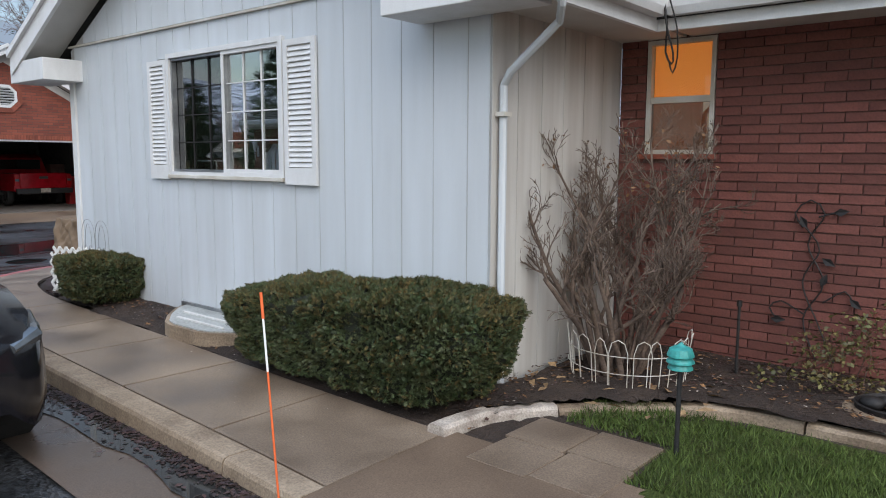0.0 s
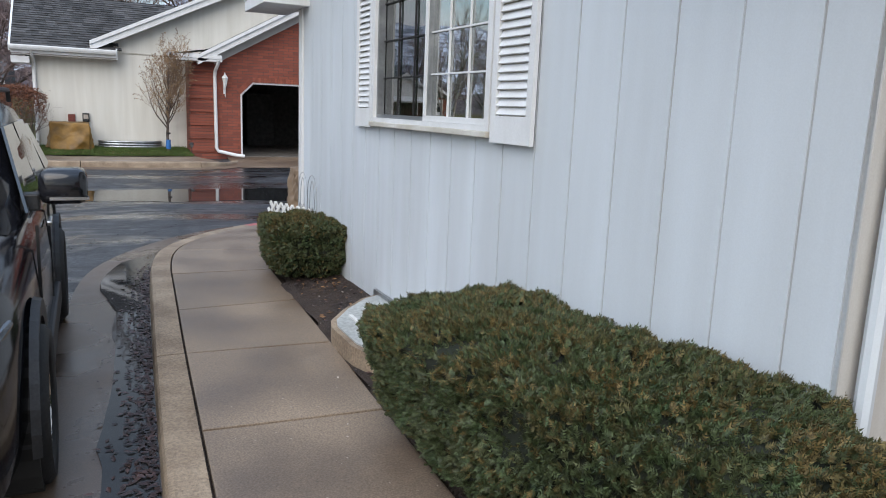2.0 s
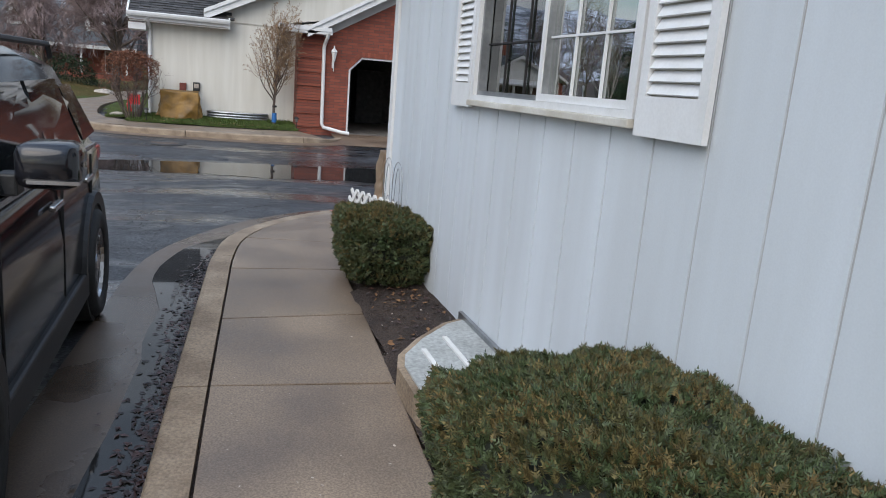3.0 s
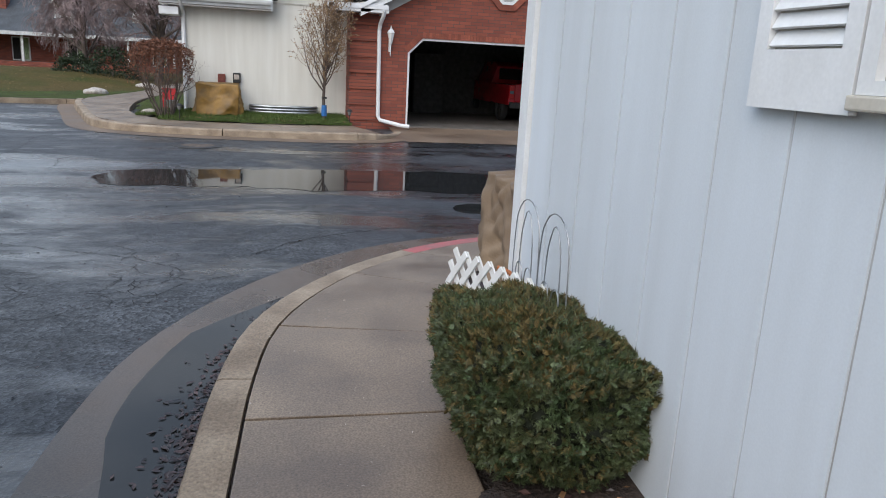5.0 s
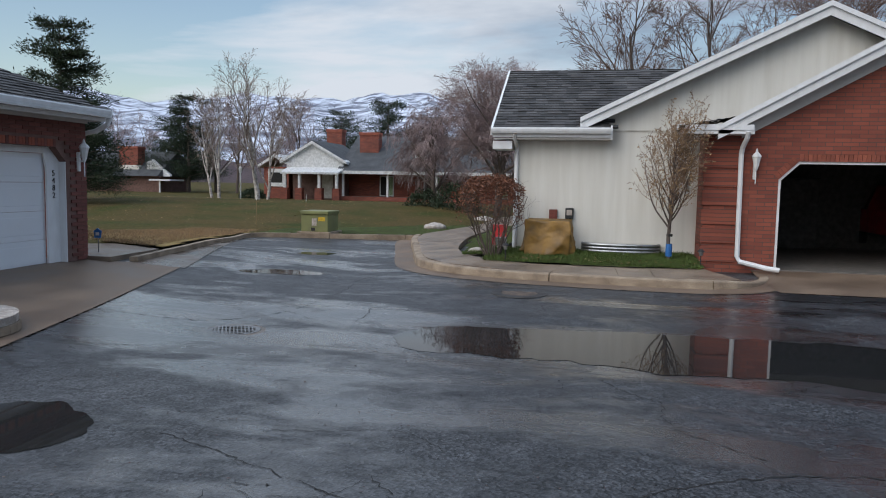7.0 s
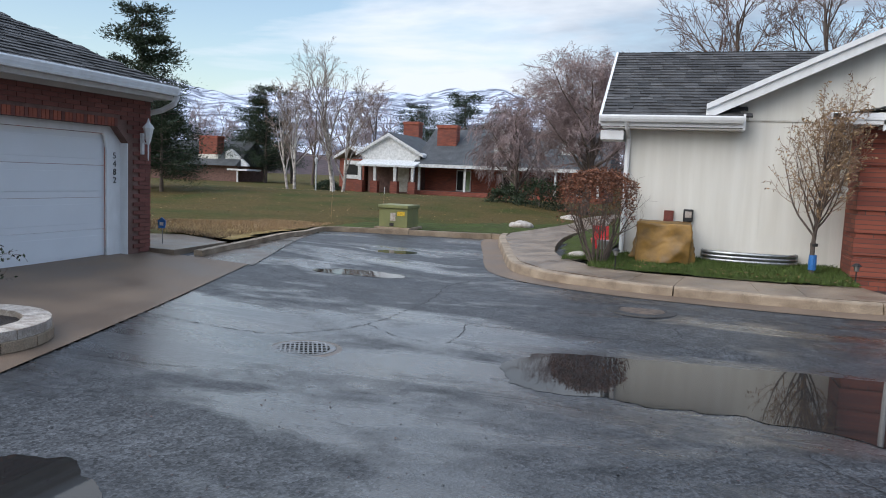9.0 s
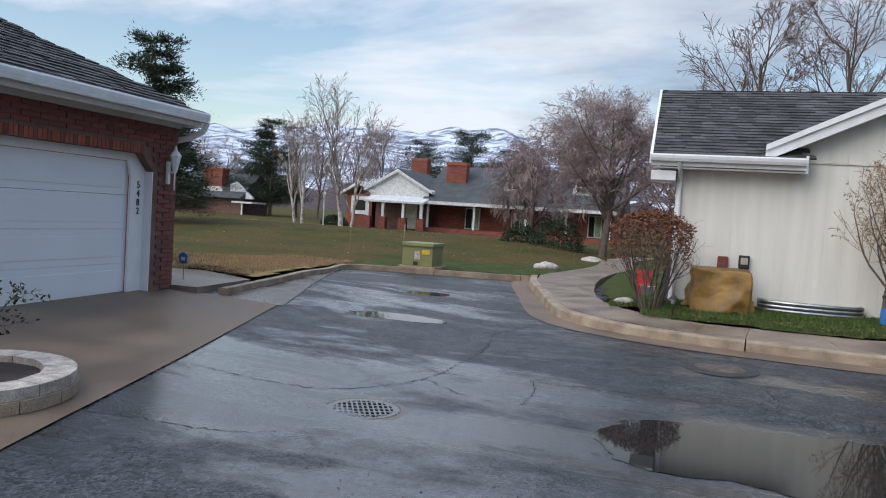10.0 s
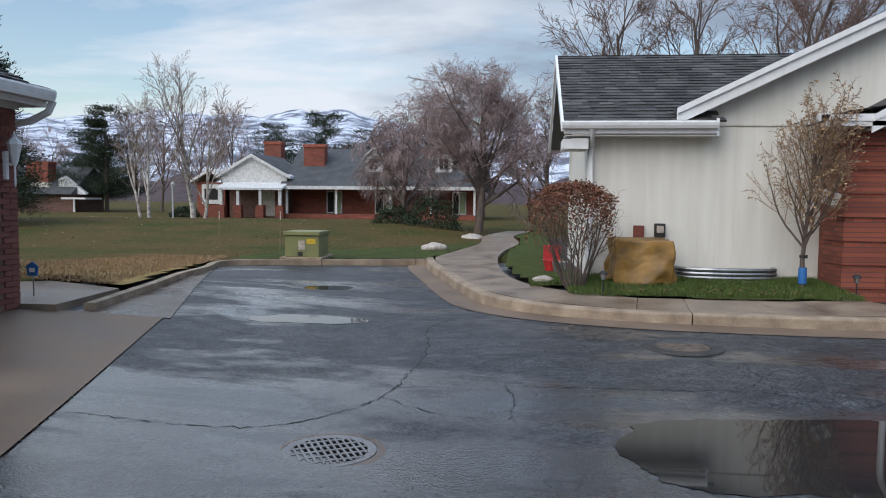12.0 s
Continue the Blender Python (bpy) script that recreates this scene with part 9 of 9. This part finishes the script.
litter("gutter_leaves", 2600, in_gutter, (0.010, 0.028), WETLEAF, "dark wet leaf litter lying in the gutter", 8, 0.12)


def in_bed(r):
    while True:
        x = r.uniform(-9.0, 0.8)
        y = r.uniform(3.0, 5.4)
        if x < -2.95 and y > 3.58 or y < 3.0 - 0.052 * (x + 4.96) * 1.0 + 0.03 and x < -2.7 or x > -2.6 and y < 4.45 - 0.5 * max(0, -1.6 - x):
            continue
        return x, y, -0.114 + 0.079 * float(smoothstep(2.95, 3.4, y)) + 0.012


litter("bed_leaves", 900, in_bed, (0.009, 0.03), DRYLEAF, "dry brown leaves scattered over the soil bed", 9)
litter("bed_stones", 260, in_bed, (0.006, 0.018), PALE, "small pale stones in the soil bed", 29, category="grit")
litter("bed_chips", 2600, in_bed, (0.008, 0.022), WETLEAF, "dark bark chips over the soil bed", 19)


def in_mulch(r):
    while True:
        x, y = r.uniform(-11.3, -8.7), r.uniform(3.2, 6)
        if y < 3.22 + 1.35 * max(0, -9.2 - x) ** 1.25:
            continue
        return x, y, -0.095 + r.random() * 0.02


litter("mulch_chips", 5000, in_mulch, (0.012, 0.035), MULCH, "loose bark chips on the mulch bed", 10, 0.6, "mulch")
litter("road_grit", 900, lambda r: (lambda x, y: (x, y, rz(x, y) + 0.004))(r.uniform(-16, -8.5), r.uniform(-2.5, 3.0) if True else 0), (0.006, 0.016), WETLEAF, "dark grit and leaf scraps on the asphalt", 12)
litter("path_scraps", 240, lambda r: (lambda x: (x, 2.2 + r.random() * 0.9 - 0.02 * (x + 6), walk_z(x, 0) + 0.005))(r.uniform(-10.2, -2.8)), (0.004, 0.009), PALE, "pale pebbles and scraps on the pavement", 13, category="grit")
litter("big_leaves", 26, lambda r: (r.uniform(-2.9, -1.6), r.uniform(3.6, 4.6), -0.03), (0.04, 0.075), TANLEAF, "large tan fallen leaves by the shrub", 14)
litter("far_leaves", 500, lambda r: (r.uniform(-24.8, -23.0), r.uniform(0.4, 4.3), -0.05 + r.random() * 0.03), (0.02, 0.045), DRYLEAF, "fallen leaves on the far grass", 15)

litter("lawn_leaves", 1800, lambda r: (lambda x, y: (x, y, float(land_height(np.array(x), np.array(y))) + 0.03))(r.uniform(-60, -31), r.uniform(-26, -3)), (0.02, 0.05), TANLEAF, "tan fallen leaves over the winter lawn", 16)


def crack(pts, width, seed):
    """A dark ragged crack lying on the asphalt."""
    r = random.Random(seed)
    line = curve(pts, 0.05)
    L, R = [], []
    bm = bmesh.new()
    for i, p in enumerate(line):
        j = (r.gauss(0, 0.013), r.gauss(0, 0.013))
        w = width * 0.55 * r.uniform(0.1, 1.5)
        a, b = line[max(i - 1, 0)], line[min(i + 1, len(line) - 1)]
        d = np.array([b[0] - a[0], b[1] - a[1]])
        d /= max(np.linalg.norm(d), 1e-6)
        x, y = p[0] + j[0], p[1] + j[1]
        z = rz(x, y) + 0.0035
        L.append(bm.verts.new((x - d[1] * w, y + d[0] * w, z))); R.append(bm.verts.new((x + d[1] * w, y - d[0] * w, z)))
    for i in range(len(L) - 1):
        bm.faces.new((L[i], L[i + 1], R[i + 1], R[i]))
    bmesh.ops.recalc_face_normals(bm, faces=bm.faces[:])
    return tagged(part("asphalt_crack", bm, DARK, None), "dark ragged crack in the asphalt", "crack", "cracks in the asphalt", "structure")


CRACKS = [
    ([(-15.08, -3.95), (-15.21, -3.51), (-15.29, -3.07), (-15.38, -2.66), (-15.61, -2.35)], 0.010),
    ([(-15.37, 2.44), (-14.96, 2.67), (-14.69, 2.94), (-14.24, 2.93), (-13.87, 3.11), (-13.46, 3.53)], 0.009),
    ([(-12.87, -0.66), (-12.71, -0.25), (-12.56, 0.09), (-12.18, 0.91), (-11.98, 1.28), (-11.73, 1.56)], 0.009),
    ([(-13.12, 0.0), (-13.26, 0.55), (-13.37, 1.0), (-12.9, 1.55)], 0.006),
    ([(-15.5, 5.12), (-14.95, 5.2), (-14.1, 5.32), (-13.62, 5.4)], 0.022),
    ([(-16.95, -4.26), (-16.9, -3.5), (-16.98, -2.93), (-17.25, -2.46), (-17.91, -1.98), (-18.71, -1.87), (-19.86, -1.8), (-21.14, -1.94), (-21.95, -1.61)], 0.011),
    ([(-18.48, -0.89), (-18.47, 0.36), (-18.62, 1.55), (-19.32, 1.55)], 0.009),
    ([(-18.48, -0.89), (-18.0, -0.80), (-17.51, -0.85)], 0.011),
    ([(-17.95, -1.95), (-17.6, -1.45), (-17.5, -1.0)], 0.007),
    ([(-19.3, 1.8), (-18.6, 1.4), (-18.3, 1.9)], 0.006),
    ([(-15.3, 4.0), (-15.9, 4.6), (-16.0, 5.6)], 0.014),
    ([(-20.9, -5.3), (-20.2, -4.0), (-20.4, -2.6)], 0.008),
    ([(-12.0, 2.2), (-12.7, 2.75), (-13.2, 3.6), (-13.35, 4.4)], 0.016),
]
rr = random.Random(91)
# crazed asphalt where the turn before the corner has broken up
for _ in range(34):
    x, y, a = rr.uniform(-12.3, -10.4), rr.uniform(0.0, 1.7), rr.choice((0.4, 1.3, 2.0, 2.8)) + rr.gauss(0, 0.3)
    L = rr.uniform(0.25, 0.6)
    CRACKS.append(([(x, y), (x + 0.5 * L * math.cos(a), y + 0.5 * L * math.sin(a)), (x + L * math.cos(a + 0.5), y + L * math.sin(a + 0.5))], rr.uniform(0.004, 0.007)))
for k, (pts, w) in enumerate(CRACKS):
    crack(pts, w, 400 + k)

# ---- bricks, laid last ----


def lay_bricks(parent, u0, u1, z0, z1, place, keep, seed, course=0.0715, length=0.285, single_if=None, hole=None):
    """Running bond of bricks proud of the mortar. place(u, z, w, h) gives a brick's pose; keep(a, b, c, d): is it inside the wall."""
    cache = {}
    r = random.Random(seed)
    rest_v, rest_f = [], []
    row = 0
    z = z0
    while z < z1 - 0.02:
        u = u0 - (length / 2 if row % 2 else 0)
        while u < u1 - 0.01:
            spans = [(max(u, u0), min(u + length, u1))]
            if hole and z + course > hole[2] and z < hole[3]:
                spans = [(spans[0][0], min(spans[0][1], hole[0])), (max(spans[0][0], hole[1]), spans[0][1])]
            for a, b in spans:
                if b - a < 0.04 or not keep(a, b, z, z + course):
                    continue
                w = round(b - a - 0.009, 3)
                if w not in cache:
                    bm = B(-w / 2, w / 2, -0.02, 0.0, -(course - 0.010) / 2, (course - 0.010) / 2, 0.0)
                    cache[w] = finish(bm, "brick", BRICK)
                m = place((a + b) / 2, z + course / 2) @ pose(r.gauss(0, 0.0008), r.gauss(0, 0.0018), r.gauss(0, 0.0008), 0, r.gauss(0, 0.25), 0)
                if single_if is None or single_if((a + b) / 2, z):
                    o = put("brick", cache[w], parent)
                    o.matrix_basis = m
                else:
                    base = len(rest_v)
                    rest_v += [tuple(m @ vv.co) for vv in cache[w].vertices]
                    rest_f += [tuple(base + i for i in p.vertices) for p in cache[w].polygons]
            u += length
        z += course
        row += 1
    if rest_v:
        o = put("far_bricks", raw("far_bricks", rest_v, rest_f, island_brick), parent)
        tagged(o, kind="stuff")


island_brick = island_tint(material("red_brick_run", (0.245, 0.068, 0.042), 0.8, second=(0.155, 0.042, 0.03), scale=3, fine=70, bump=0.6, bump_dist=0.006, fine_mix=0.25), 0.3)
lay_bricks(house, XR + 0.01, 3.0, -0.09, 2.46, lambda u, z: pose(u, YB + 0.012, z), lambda a, b, c, d: True, 500, hole=(bx0 - 0.004, bx1 + 0.004, bz0 - 0.045, bz1), single_if=lambda u, z: u < -0.3)
lay_bricks(nb, -20.655, -16.4, -0.12, 2.46, lambda u, z: pose(u, DY - 0.013, z, 0, 0, 180), lambda a, b, c, d: b < dx0 + 0.001 and True or c > dz + 0.14 or (b < dx0 + nch and c > dz - nch + 0.05 + max(0, (b - dx0))), 501)
bm = bmesh.new()
x = dx0 + nch
k = 0
while x < -14.9:
    part("soldier_brick", B(x + 0.004, x + 0.068, DY - 0.013, DY + 0.004, dz + 0.002, dz + 0.136), BRICK_TRIM if k % 3 else BRICK, nb)
    x += 0.072
    k += 1
